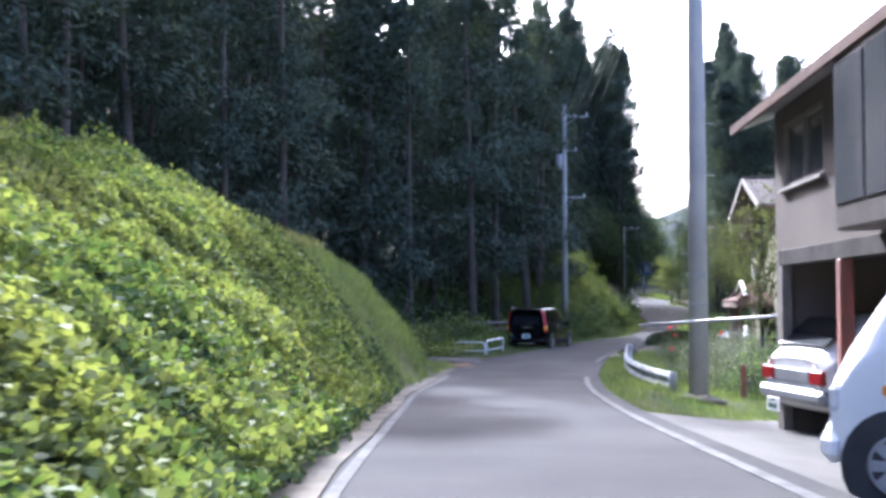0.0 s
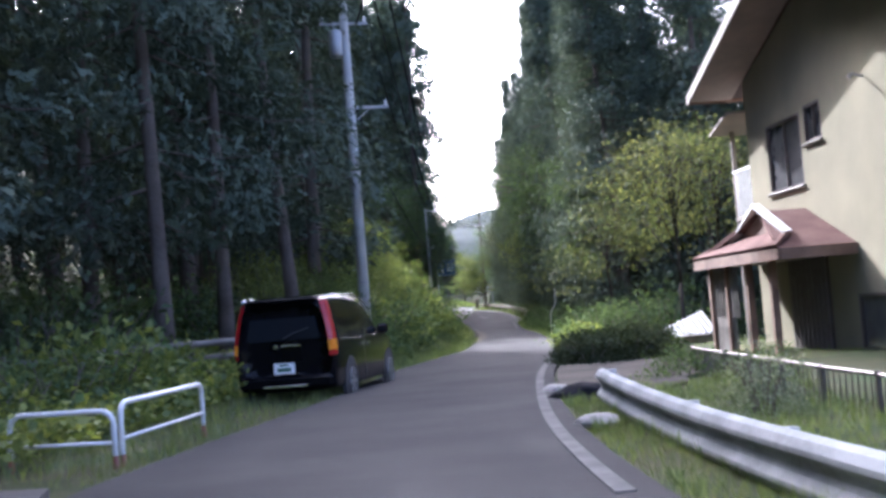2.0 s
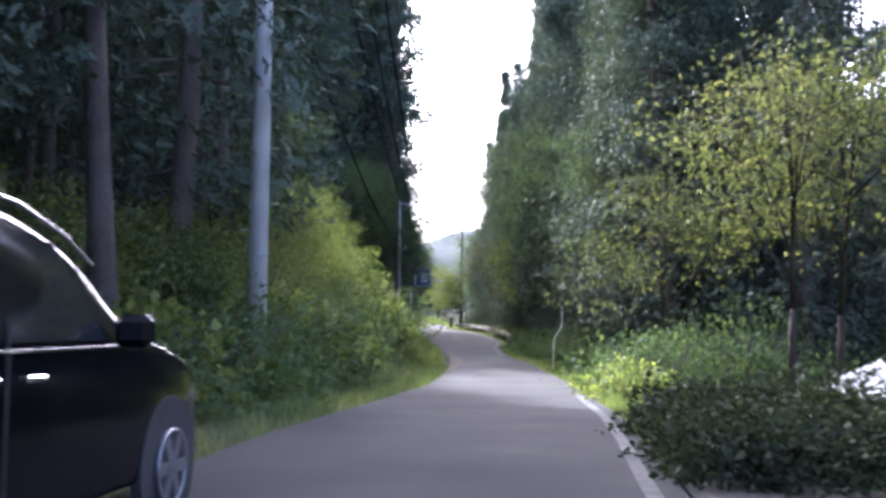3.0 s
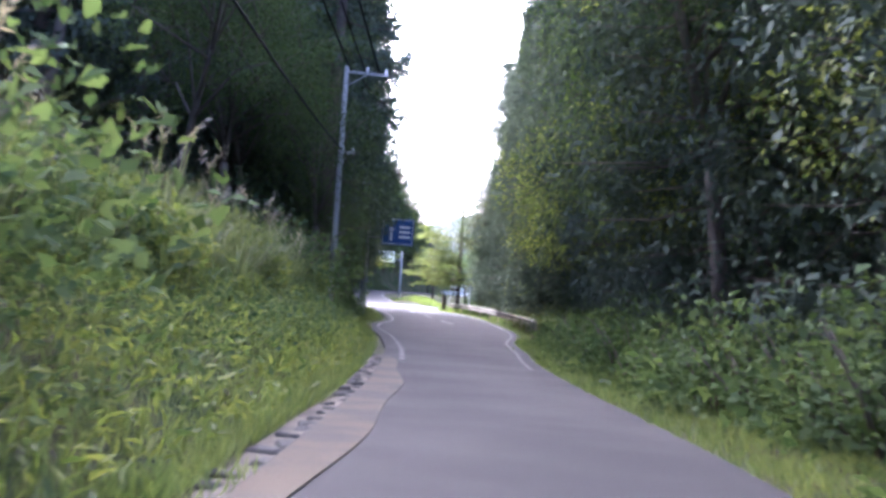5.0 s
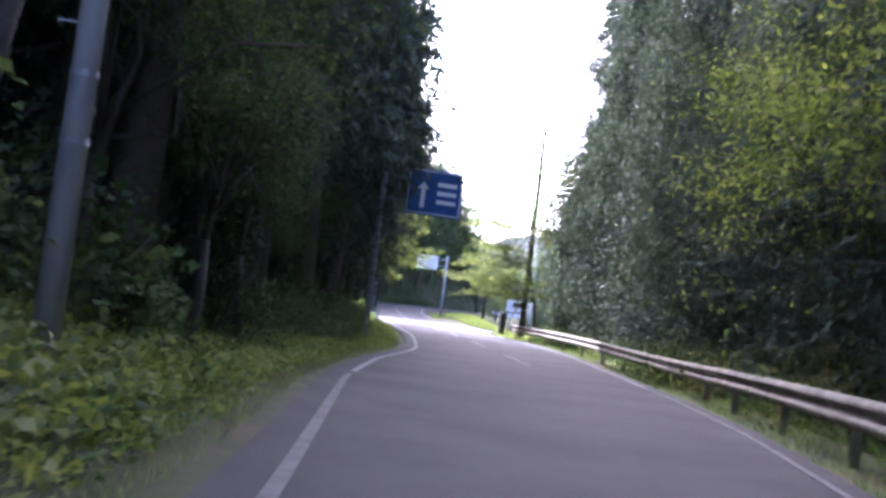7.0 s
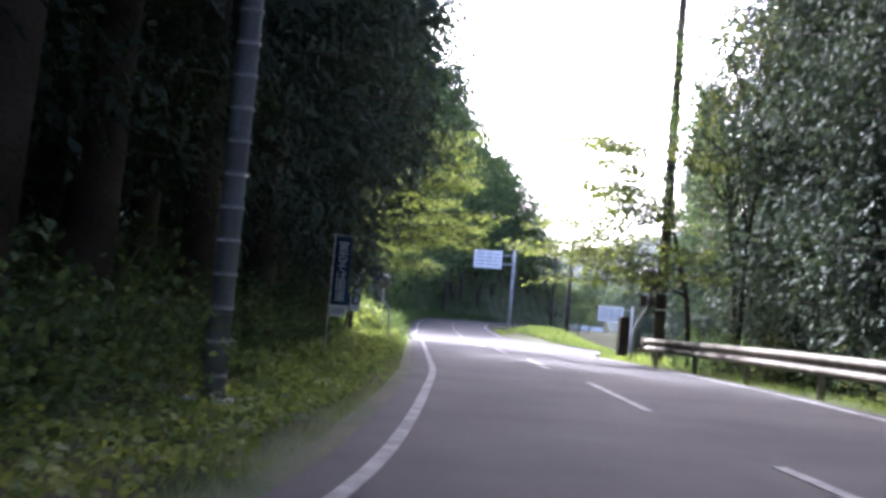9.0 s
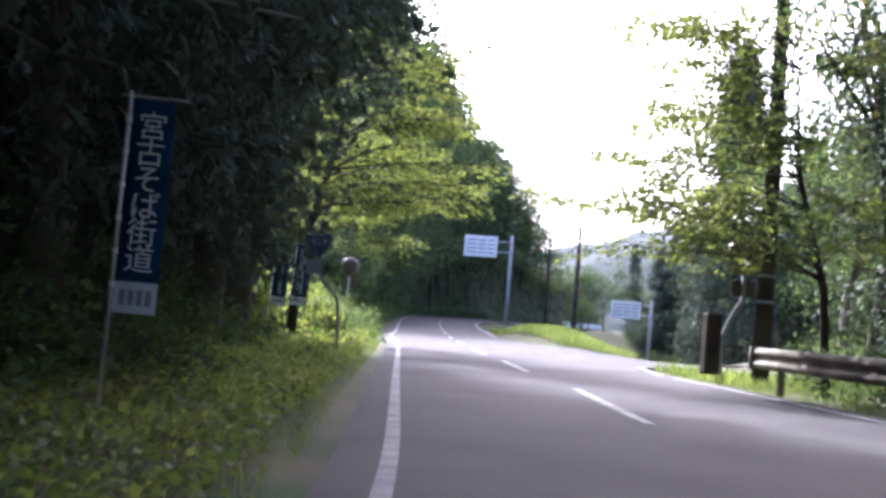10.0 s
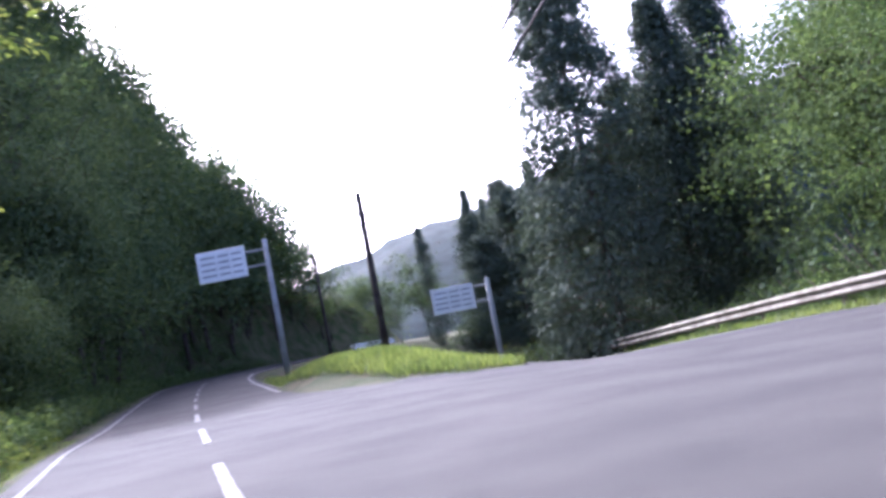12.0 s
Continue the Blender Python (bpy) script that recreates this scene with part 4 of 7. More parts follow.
def wheel(parent, x, y, r, w, hub=ALLOY, spokes=6):
    s = 1 if x > 0 else -1
    tyre = Shape().tube([(x - s * w, y, r), (x - s * w, y, r), (x - s * w * 0.85, y, r), (x - s * 0.02, y, r), (x, y, r)], [r * 0.7, r * 0.96, r, r, r * 0.93], 28)
    t = part("wheel", tyre, BLACK, parent, "black tyre", True)
    rim = Shape().tube([(x - s * 0.03, y, r), (x + s * 0.006, y, r)], [r * 0.70, r * 0.68], 24)
    part("rim_well", rim, BLACK, t)
    sp = Shape().tube([(x, y, r), (x + s * 0.014, y, r)], r * 0.16, 12)
    for k in range(spokes):
        a = 6.2832 * k / spokes
        u, v = math.cos(a), math.sin(a)
        p = [(x + s * 0.012, y + u * r * q - v * r * o, r + v * r * q + u * r * o) for q, o in ((0.1, -0.10), (0.66, -0.13), (0.66, 0.13), (0.1, 0.10))]
        sp.slab(p if s > 0 else p[::-1], 0.02)
    rr = Shape()
    n = 28
    ringp = [(x + s * d, y + q * math.cos(6.2832 * j / n), r + q * math.sin(6.2832 * j / n)) for q, d in ((r * 0.70, 0.0), (r * 0.70, 0.014), (r * 0.62, 0.014), (r * 0.62, 0.0)) for j in range(n)]
    rr.add(ringp, [(i * n + j, i * n + (j + 1) % n, ((i + 1) % 4) * n + (j + 1) % n, ((i + 1) % 4) * n + j) for i in range(4) for j in range(n)])
    part("spokes", sp, hub, t, "silver spokes")
    part("rim", rr, hub, t, "silver rim", True)
    return t


def eased(ob, width=0.03, levels=2):
    ob.modifiers.new("smooth", "SUBSURF").levels = levels
    ob.modifiers["smooth"].render_levels = levels
    ob.data.shade_smooth()


def minivan():
    """Rear at y = 0, front at +y."""
    root = thing("minivan", "black minivan parked half on the grass verge", "car", at=(4.10, 45.67, -1.32), turn=-21.2)
    st = [(0.02, 0.42, 0.95, 1.60, 0.70, 0.75, 0.58), (0.05, 0.30, 0.95, 1.67, 0.77, 0.79, 0.63), (0.16, 0.24, 0.95, 1.72, 0.79, 0.805, 0.67), (0.5, 0.22, 0.95, 1.735, 0.80, 0.81, 0.68), (1.4, 0.22, 0.95, 1.735, 0.80, 0.81, 0.685),
          (2.15, 0.22, 0.95, 1.68, 0.80, 0.81, 0.68), (2.65, 0.22, 0.97, 1.575, 0.80, 0.81, 0.66), (2.98, 0.22, 0.98, 1.45, 0.80, 0.81, 0.645), (3.25, 0.22, 1.0, 1.28, 0.80, 0.81, 0.64), (3.5, 0.22, 1.0, 1.16, 0.80, 0.81, 0.66),
          (3.9, 0.23, 0.95, 1.05, 0.79, 0.80, 0.67), (4.25, 0.25, 0.83, 0.94, 0.76, 0.78, 0.64), (4.47, 0.3, 0.68, 0.8, 0.70, 0.71, 0.56), (4.56, 0.36, 0.58, 0.68, 0.56, 0.58, 0.46)]
    b = part("body", car_body(st), BLACK_PAINT, root, "glossy black body")
    eased(b)
    # rear glass, tailgate details
    rg = Shape().slab([(-0.58, -0.012, 1.05), (0.58, -0.012, 1.05), (0.50, 0.035, 1.55), (-0.50, 0.035, 1.55)], 0.02)
    part("rear_window", rg, DARK_GLASS, root, "dark tinted rear window")
    for s in (-1, 1):
        lamp = Shape()
        rows = []
        for z, y0, w0 in ((0.78, -0.02, 0.795), (0.86, -0.025, 0.80), (1.02, -0.02, 0.795), (1.25, 0.0, 0.76), (1.48, 0.02, 0.71), (1.63, 0.06, 0.665)):
            rows += [(s * (w0 - 0.075), y0 - 0.01, z), (s * (w0 - 0.02), y0 - 0.005, z), (s * (w0 + 0.012), y0 + 0.10, z), (s * (w0 + 0.01), y0 + 0.19, z)]
        q = [(i * 4 + j, i * 4 + j + 1, (i + 1) * 4 + j + 1, (i + 1) * 4 + j) for i in range(5) for j in range(3)]
        red = [f for f in q if f[0] // 4 in (0, 2, 3, 4)]
        amb = [f for f in q if f[0] // 4 == 1]
        lamp.add(rows, red)
        tl = part("tail_lamp", lamp, RED_LENS, root, "tall red tail lamp", True)
        part("indicator", Shape().add(rows, amb), AMBER_LENS, tl, "amber indicator")
        # side windows, as one dark band broken by pillars
        for y0, y1, z0, z1 in ((0.30, 1.00, 1.04, 1.56), (1.07, 1.88, 1.04, 1.59), (1.95, 2.62, 1.04, 1.50)):
            cut = 0.14 if y1 > 2.5 else 0.0
            glass = Shape().slab([(s * 0.805, y0, z0), (s * 0.805, y1 + cut * 2.2, z0), (s * 0.70, y1 - cut, z1), (s * 0.70, y0 + (0.1 if y0 < 0.4 else 0), z1)][::s], 0.015)
            part("side_window", glass, DARK_GLASS, root, "dark tinted side window")
        part("window_strip", Shape().tube([(s * 0.815, 0.35, 1.0), (s * 0.815, 1.7, 1.0), (s * 0.815, 3.0, 1.01)], 0.010, 6), CHROME, root, "thin chrome strip under the windows")
        # thin chrome line added as the sky's reflection in the roof edge paint
        part("roof_rail", Shape().tube([(s * 0.68, 0.15, 1.685), (s * 0.70, 0.5, 1.71), (s * 0.705, 1.4, 1.71), (s * 0.70, 2.15, 1.655), (s * 0.685, 2.65, 1.545), (s * 0.668, 2.98, 1.425)], 0.012, 8), CHROME, root, "chrome line for the sky reflected along the roof edge", True)
        for y in (1.95, 2.35):
            part("door_handle", Shape().box((s * 0.82, y - 0.2, 0.88), (0.03, 0.17, 0.035), 0, 0.01), CHROME, root, "chrome door handle")
        mir = Shape().box((s * 0.90, 3.02, 1.09), (0.2, 0.12, 0.17), 0, 0.04)
        part("wing_mirror", mir, BLACK_PAINT, root, "black wing mirror")
        for y in (0.93, 3.76):
            arch = Shape().tube([(s * 0.75, y, 0.32), (s * 0.812, y, 0.32)], 0.40, 26)
            part("wheel_arch", arch, BLACK, root)
            wheel(root, s * 0.825, y, 0.315, 0.19)
        part("door_seam", Shape().box((s * 0.808, 1.92, 0.72), (0.012, 0.012, 0.75)), BLACK, root)
    part("plate", Shape().box((0.0, -0.035, 0.62), (0.33, 0.012, 0.165), 0, 0.004), PLATE, root, "white number plate with bars")
    bars = Shape().box((0.0, -0.043, 0.60), (0.22, 0.004, 0.06)).box((0, -0.043, 0.67), (0.14, 0.004, 0.03))
    part("plate_bars", bars, PLATE_MARK, root)
    part("tailgate_garnish", Shape().box((0.12, -0.025, 0.965), (0.30, 0.02, 0.03), 0, 0.006), CHROME, root, "short chrome garnish")
    part("badge", Shape().box((-0.12, -0.022, 0.955), (0.07, 0.014, 0.06), 0, 0.006), CHROME, root, "chrome badge shape")
    part("rear_bumper", Shape().box((0, 0.03, 0.40), (1.50, 0.14, 0.22), 0, 0.06), BLACK_PAINT, root, "black bumper")
    part("bumper_trim", Shape().box((0, -0.047, 0.345), (0.72, 0.014, 0.035), 0, 0.006), CHROME, root, "silver bumper trim")
    part("rear_wiper", Shape().tube([(0.0, -0.03, 1.07), (0.2, -0.035, 1.16), (0.42, -0.03, 1.22)], 0.009, 6), BLACK, root)
    part("spoiler", Shape().box((0, 0.05, 1.665), (1.14, 0.2, 0.04), 0, 0.015), BLACK_PAINT, root)
    return root


minivan()


def kei_van():
    """White one-box van, rear at y = 0; only its nose shows."""
    root = thing("kei_van", "small white van parked nose to the road", "car", at=(5.92, 6.5, -0.43), turn=68)
    st = [(0.0, 0.3, 0.9, 1.75, 0.66, 0.70, 0.58), (0.1, 0.22, 0.9, 1.83, 0.71, 0.735, 0.63), (1.5, 0.2, 0.9, 1.86, 0.72, 0.735, 0.64), (2.5, 0.2, 0.9, 1.82, 0.72, 0.735, 0.63),
          (2.9, 0.2, 0.95, 1.55, 0.72, 0.735, 0.62), (3.18, 0.2, 0.95, 1.12, 0.72, 0.73, 0.62), (3.33, 0.22, 0.75, 0.9, 0.70, 0.71, 0.6), (3.40, 0.28, 0.6, 0.72, 0.62, 0.64, 0.5)]
    eased(part("body", car_body(st), WHITE_PAINT, root, "white painted body"))
    for s in (-1, 1):
        for y in (0.6, 3.0):
            part("wheel_arch", Shape().tube([(s * 0.68, y, 0.27), (s * 0.738, y, 0.27)], 0.34, 26), BLACK, root)
            wheel(root, s * 0.752, y, 0.27, 0.15, GREY_METAL, 8)
        part("headlamp", Shape().box((s * 0.56, 3.36, 0.66), (0.26, 0.09, 0.17), 0, 0.03), CLEAR_LENS, root, "clear headlamp")
        part("side_window", Shape().slab([(s * 0.735, 1.75, 1.0), (s * 0.735, 2.72, 1.0), (s * 0.66, 2.5, 1.62), (s * 0.66, 1.75, 1.65)][::s], 0.012), DARK_GLASS, root, "dark side window")
        part("rear_side_window", Shape().slab([(s * 0.735, 0.25, 1.0), (s * 0.735, 1.65, 1.0), (s * 0.66, 1.65, 1.65), (s * 0.66, 0.3, 1.62)][::s], 0.012), DARK_GLASS, root, "dark side window")
        part("side_marker", Shape().box((s * 0.742, 3.05, 0.72), (0.02, 0.09, 0.06), 0, 0.008), AMBER_LENS, root, "amber side marker")
    part("windscreen", Shape().slab([(-0.62, 3.17, 1.06), (-0.56, 2.66, 1.70), (0.56, 2.66, 1.70), (0.62, 3.17, 1.06)], 0.015), DARK_GLASS, root, "windscreen")
    part("front_bumper", Shape().box((0, 3.38, 0.36), (1.40, 0.16, 0.20), 0, 0.06), WHITE_PAINT, root, "white bumper")
    return root


kei_van()


def hatchback():
    """White hatchback backed into the garage; tail at y = 0, pointing to the road."""
    root = thing("hatchback", "old white hatchback standing in the open garage", "car", at=(4.22, 13.2, on_land(4.3, 13.2, 0.065)), turn=-82)
    st = [(0.0, 0.42, 0.70, 0.86, 0.66, 0.68, 0.60), (0.05, 0.30, 0.78, 0.92, 0.74, 0.76, 0.66), (0.20, 0.24, 0.84, 1.02, 0.78, 0.80, 0.66), (0.55, 0.22, 0.86, 1.28, 0.80, 0.81, 0.58), (1.0, 0.2, 0.86, 1.37, 0.80, 0.81, 0.58),
          (2.0, 0.2, 0.86, 1.38, 0.80, 0.81, 0.58), (2.6, 0.2, 0.86, 1.15, 0.80, 0.81, 0.62), (3.0, 0.2, 0.84, 0.95, 0.79, 0.80, 0.66), (3.7, 0.24, 0.7, 0.82, 0.72, 0.74, 0.6)]
    eased(part("body", car_body(st), WHITE_PAINT, root, "white painted body"))
    part("rear_window", Shape().slab([(-0.58, 0.11, 1.01), (0.58, 0.11, 1.01), (0.50, 0.47, 1.31), (-0.50, 0.47, 1.31)], 0.012), DARK_GLASS, root, "dark rear window")
    part("rear_bumper", Shape().box((0, 0.02, 0.44), (1.58, 0.16, 0.17), 0, 0.05), GREY_METAL, root, "grey plastic bumper")
    part("tail_panel", Shape().box((0, 0.0, 0.66), (0.86, 0.04, 0.15), 0, 0.01), GREY_METAL, root, "grey panel between the lamps")
    for s in (-1, 1):
        part("tail_lamp", Shape().box((s * 0.60, 0.0, 0.66), (0.30, 0.06, 0.16), 0, 0.015), RED_LENS, root, "red tail lamp")
        part("side_window", Shape().slab([(s * 0.812, 0.5, 0.9), (s * 0.812, 2.5, 0.9), (s * 0.60, 2.15, 1.30), (s * 0.60, 0.75, 1.30)][::s], 0.012), DARK_GLASS, root, "dark side window")
        for y in (0.75, 3.0):
            part("wheel_arch", Shape().tube([(s * 0.75, y, 0.28), (s * 0.813, y, 0.28)], 0.34, 24), BLACK, root)
            wheel(root, s * 0.825, y, 0.28, 0.16, GREY_METAL, 8)
    part("plate", Shape().box((-0.36, -0.07, 0.30), (0.33, 0.012, 0.165), 0, 0.004), PLATE, root, "white number plate with bars")
    part("plate_bars", Shape().box((-0.36, -0.078, 0.28), (0.22, 0.004, 0.05)).box((-0.36, -0.078, 0.35), (0.14, 0.004, 0.03)), PLATE_MARK, root)
    part("rear_wiper", Shape().tube([(0, 0.16, 1.0), (0.15, 0.26, 1.1), (0.38, 0.24, 1.06)], 0.008, 6), BLACK, root)
    return root


hatchback()


# ---- garage ----
def sash(parent, m, w, h, frame_mat, glass_mat=GLASS, mull=1, name="window", label=""):
    """A window in the x-z plane of the pose m: a frame with depth, panes and a sill."""
    win = new(name)
    win.parent = parent
    win.matrix_basis = m
    tagged(win, label)
    t = 0.05
    fr = Shape()
    for dx in (-1, 1):
        fr.box((dx * (w / 2 - t / 2), 0, 0), (t, 0.09, h))
    for dz in (-1, 1):
        fr.box((0, 0, dz * (h / 2 - t / 2)), (w - 2 * t, 0.09, t))
    for k in range(mull):
        fr.box((-w / 2 + w * (k + 1) / (mull + 1), 0.003, 0), (0.035, 0.07, h - 2 * t))
    part("frame", fr, frame_mat, win)
    pw = w / (mull + 1)
    for k in range(mull + 1):
        part("pane", Shape().box((-w / 2 + pw * (k + 0.5), 0.01 + 0.008 * (k % 2), 0), (pw - 0.03, 0.008, h - 2 * t)), glass_mat, win)
    part("sill", Shape().box((0, -0.05, -h / 2 - 0.03), (w + 0.12, 0.12, 0.04), 0, 0.008), frame_mat, win)
    return win


def garage():
    x0, x1, y0, y1 = 4.36, 10.6, 4.2, 14.0
    zg, zf, ze = -0.72, 1.40, 3.25
    root = thing("garage", "two-storey garage with grey mortar walls and an open ground floor", "building", at=(0, 0, 0))
    root.matrix_basis = pose(4.3, 14, 0.0, 0, 0, -4.8) @ Matrix.Translation((-4.36, -14, 0))
    w = Shape().box(((x0 + x1) / 2, y1 - 0.08, (zg - 0.2 + ze) / 2), (x1 - x0, 0.16, ze - zg + 0.2))
    part("end_wall", w, GREY_STUCCO, root)
    # indoor shade is put into the rear wall's colour
    part("rear_wall", Shape().box((x1 - 0.08, (y0 + y1) / 2, (zg + ze) / 2), (0.16, y1 - y0 - 0.34, ze - zg)), SHADE_INSIDE, root, "rear wall with the indoor shade in its colour")
    part("near_wall", Shape().box(((x0 + x1) / 2, y0 + 0.08, (zg + ze) / 2), (x1 - x0, 0.16, ze - zg)), GREY_STUCCO, root)
    # upper front wall with two openings
    ya, yb, za, zb = 11.75, 13.55, 2.12, 2.88
    for p0, p1, q0, q1 in ((yb, y1 - 0.17, zf, ze), (ya, yb, zf, za), (ya, yb, zb, ze), (y0 + 0.17, ya, zf, ze)):
        part("wall_panel", Shape().box((x0 + 0.08, (p0 + p1) / 2, (q0 + q1) / 2), (0.16, p1 - p0, q1 - q0)), GREY_STUCCO, root, "grey-beige mortar wall")
    sash(root, pose(x0 + 0.05, (ya + yb) / 2, (za + zb) / 2, 0, 0, -90), yb - ya, zb - za, EAVE, GLASS, 1, label="window with a pale wooden frame")
    # projecting dark window box on the upper floor
    bay = part("bay", Shape().box((x0 - 0.19, 8.15, 2.2), (0.36, 3.6, 1.55), 0, 0.02), BRONZE, root, "dark projecting window box")
    for k in range(4):
        part("pane", Shape().box((x0 - 0.378, 6.8 + 0.9 * k, 2.25), (0.012, 0.82, 1.2)), GLASS, bay)
    # lintel and upper floor take the shade colour too, to sink into the opening
    part("lintel", Shape().box((x0 + 0.07, (y0 + y1) / 2 - 0.1, zf - 0.09), (0.2, y1 - y0 - 0.5, 0.18), 0, 0.01), SHADE_INSIDE, root, "lintel beam with the shade of the opening in its colour")
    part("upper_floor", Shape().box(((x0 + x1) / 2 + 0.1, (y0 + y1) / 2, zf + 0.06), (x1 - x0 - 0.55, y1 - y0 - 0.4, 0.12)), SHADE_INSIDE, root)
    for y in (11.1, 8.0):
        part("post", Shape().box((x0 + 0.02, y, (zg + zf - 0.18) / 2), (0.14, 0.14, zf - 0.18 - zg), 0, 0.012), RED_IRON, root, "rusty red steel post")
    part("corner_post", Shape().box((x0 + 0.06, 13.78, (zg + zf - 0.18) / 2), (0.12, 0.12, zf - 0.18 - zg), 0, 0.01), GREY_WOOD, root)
    # inner wall in the shade colour, behind the open ground floor
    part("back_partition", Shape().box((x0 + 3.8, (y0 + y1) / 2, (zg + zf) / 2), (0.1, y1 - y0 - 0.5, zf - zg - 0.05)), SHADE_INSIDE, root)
    # roof over deep eaves
    roof = Shape()
    for a, b in ((3.98, 7.5), (11.4, 7.5)):
        za_, zb_ = 3.02, 4.35
        c = [(a, 3.6, za_), (a, 14.75, za_), (b, 14.75, zb_), (b, 3.6, zb_)]
        roof.slab(c if a > b else c[::-1], 0.07)
    rf = part("roof", roof, ROOF_GREY, root, "grey sheet roof")
    part("fascia", Shape().box((3.98, 9.17, 2.98), (0.035, 11.2, 0.12), 0, 0.005), EAVE_BROWN, root, "brown fascia board")
    for k in range(14):
        y = 4.0 + k * 0.81
        part("rafter", Shape().slab([(4.02, y, 2.94), (4.02, y + 0.06, 2.94), (4.36, y + 0.06, 3.18), (4.36, y, 3.18)], 0.08), EAVE_BROWN, root)
    gab = Shape().add([(x0, y1 - 0.081, ze), (x1, y1 - 0.081, ze), (7.5, y1 - 0.081, 4.2), (x0, y1 - 0.001, ze), (x1, y1 - 0.001, ze), (7.5, y1 - 0.001, 4.2)], [(0, 1, 2), (5, 4, 3), (0, 3, 4, 1), (1, 4, 5, 2), (2, 5, 3, 0)])
    part("gable", gab, GREY_STUCCO, root)
    return root


garage()
apron = Shape()
n = 24
rows = []
for i in range(n + 1):
    y = -14 + (15.2 + 14) * i / n
    for j in range(9):
        x = float(right_x(y)) + 0.27 + (10.5 - 0.27) * j / 8 * (1 - 0.02 * (i == n))
        rows.append((x, y, float(land_z(x, y)) + 0.06))
kerbed("concrete_apron", (rows, [], [(i * 9 + j, i * 9 + j + 1, (i + 1) * 9 + j + 1, (i + 1) * 9 + j) for i in range(n) for j in range(8)]), 0.2, CONCRETE, "pale worn concrete apron before the garage", "pavement")
rows = []
for i in range(13):
    for j in range(5):
        x, y = 1.75 - i * 0.75, 33.2 + j * 0.85 + i * 0.30
        rows.append((x, y, float(land_z(x, y)) + 0.075 if x < left_x(y) - 0.3 else float(road_z(y)) + 0.006))
kerbed("farm_track", (rows, [], [(i * 5 + j, i * 5 + j + 1, (i + 1) * 5 + j + 1, (i + 1) * 5 + j)[::-1] for i in range(12) for j in range(4)]), 0.15, OLD_ASPHALT, "narrow asphalt track that leaves into the wood", "road")
rows = []
for i in range(11):
    for j in range(5):
        x, y = 1.35 - i * 0.42 + 0.1 * math.sin(j * 2), 30.4 + j * 0.72 + i * 0.12
        rows.append((x, y, (float(land_z(x, y)) + 0.055 if x < left_x(y) - 0.3 else float(road_z(y)) + 0.005) + 0.004 * math.sin(i * 2.1 + j)))
kerbed("dirt_patch", (rows, [], [(i * 5 + j, i * 5 + j + 1, (i + 1) * 5 + j + 1, (i + 1) * 5 + j)[::-1] for i in range(10) for j in range(4)]), 0.1, DIRT, "bare brown dirt at the mouth of the track", "ground")
rows, ys = [], np.arange(-10, 29.6, 0.4)
for y in ys:
    w = 0.26 + 0.04 * math.sin(y * 0.7) + 0.026 * math.sin(y * 1.9)
    for j in range(3):
        rows.append((float(left_x(y)) + 0.12 - (w + 0.12) * j / 2 + (0.02 * math.sin(y * 1.3) if j == 0 else 0), float(y), float(road_z(y)) + 0.016 - 0.002 * j))
kerbed("gutter_edge", (rows, [], [(i * 3 + j, i * 3 + j + 1, (i + 1) * 3 + j + 1, (i + 1) * 3 + j)[::-1] for i in range(len(ys) - 1) for j in range(2)]), 0.1, SAND, "broken pale concrete gutter at the foot of the bank", "gutter")
# the sand washed over the road edge, and the broken gutter beside it
kerbed("sand_wash", strip(np.arange(75, 94.6, 0.5), lambda y: left_x(y) - 0.26, lambda y: left_x(y) - 0.2 + 0.34 * math.sin((95 - y) / 20 * 3.0) ** 0.7 + 0.04 * math.sin(y * 1.1), 0.012, 2), 0.02, WASH, "brown sand washed along the broken road edge", "ground")
rows, ys = [], np.arange(75, 97, 0.5)
for y in ys:
    for j in range(3):
        rows.append((float(left_x(y)) - 0.25 - 0.14 * j + 0.03 * math.sin(y * 1.1 + j), float(y), float(road_z(y)) - 0.03 - 0.012 * j + 0.008 * math.sin(y * 2.3 + j * 2)))
kerbed("gutter_bed", (rows, [], [(i * 3 + j, i * 3 + j + 1, (i + 1) * 3 + j + 1, (i + 1) * 3 + j)[::-1] for i in range(len(ys) - 1) for j in range(2)]), 0.1, SAND, "gritty bed of the broken gutter", "gutter")
broken = thing("broken_gutter", "broken concrete gutter slabs beside the sandy road edge", "gutter")
rg = np.random.default_rng(77)
for k in range(46):
    y = 76.5 + k * 0.42 + rg.uniform(-0.1, 0.1)
    m = pose(float(left_x(y)) - 0.36 - rg.uniform(-0.08, 0.12), y, float(road_z(y)) - 0.045, rg.normal(0, 9), rg.normal(0, 9), rg.uniform(-60, 60))
    sl = part("slab", Shape().box((0, 0, 0), (rg.uniform(0.06, 0.17), rg.uniform(0.08, 0.24), 0.05), 0, 0.018), OLD_ASPHALT, broken)
    sl.matrix_world = m


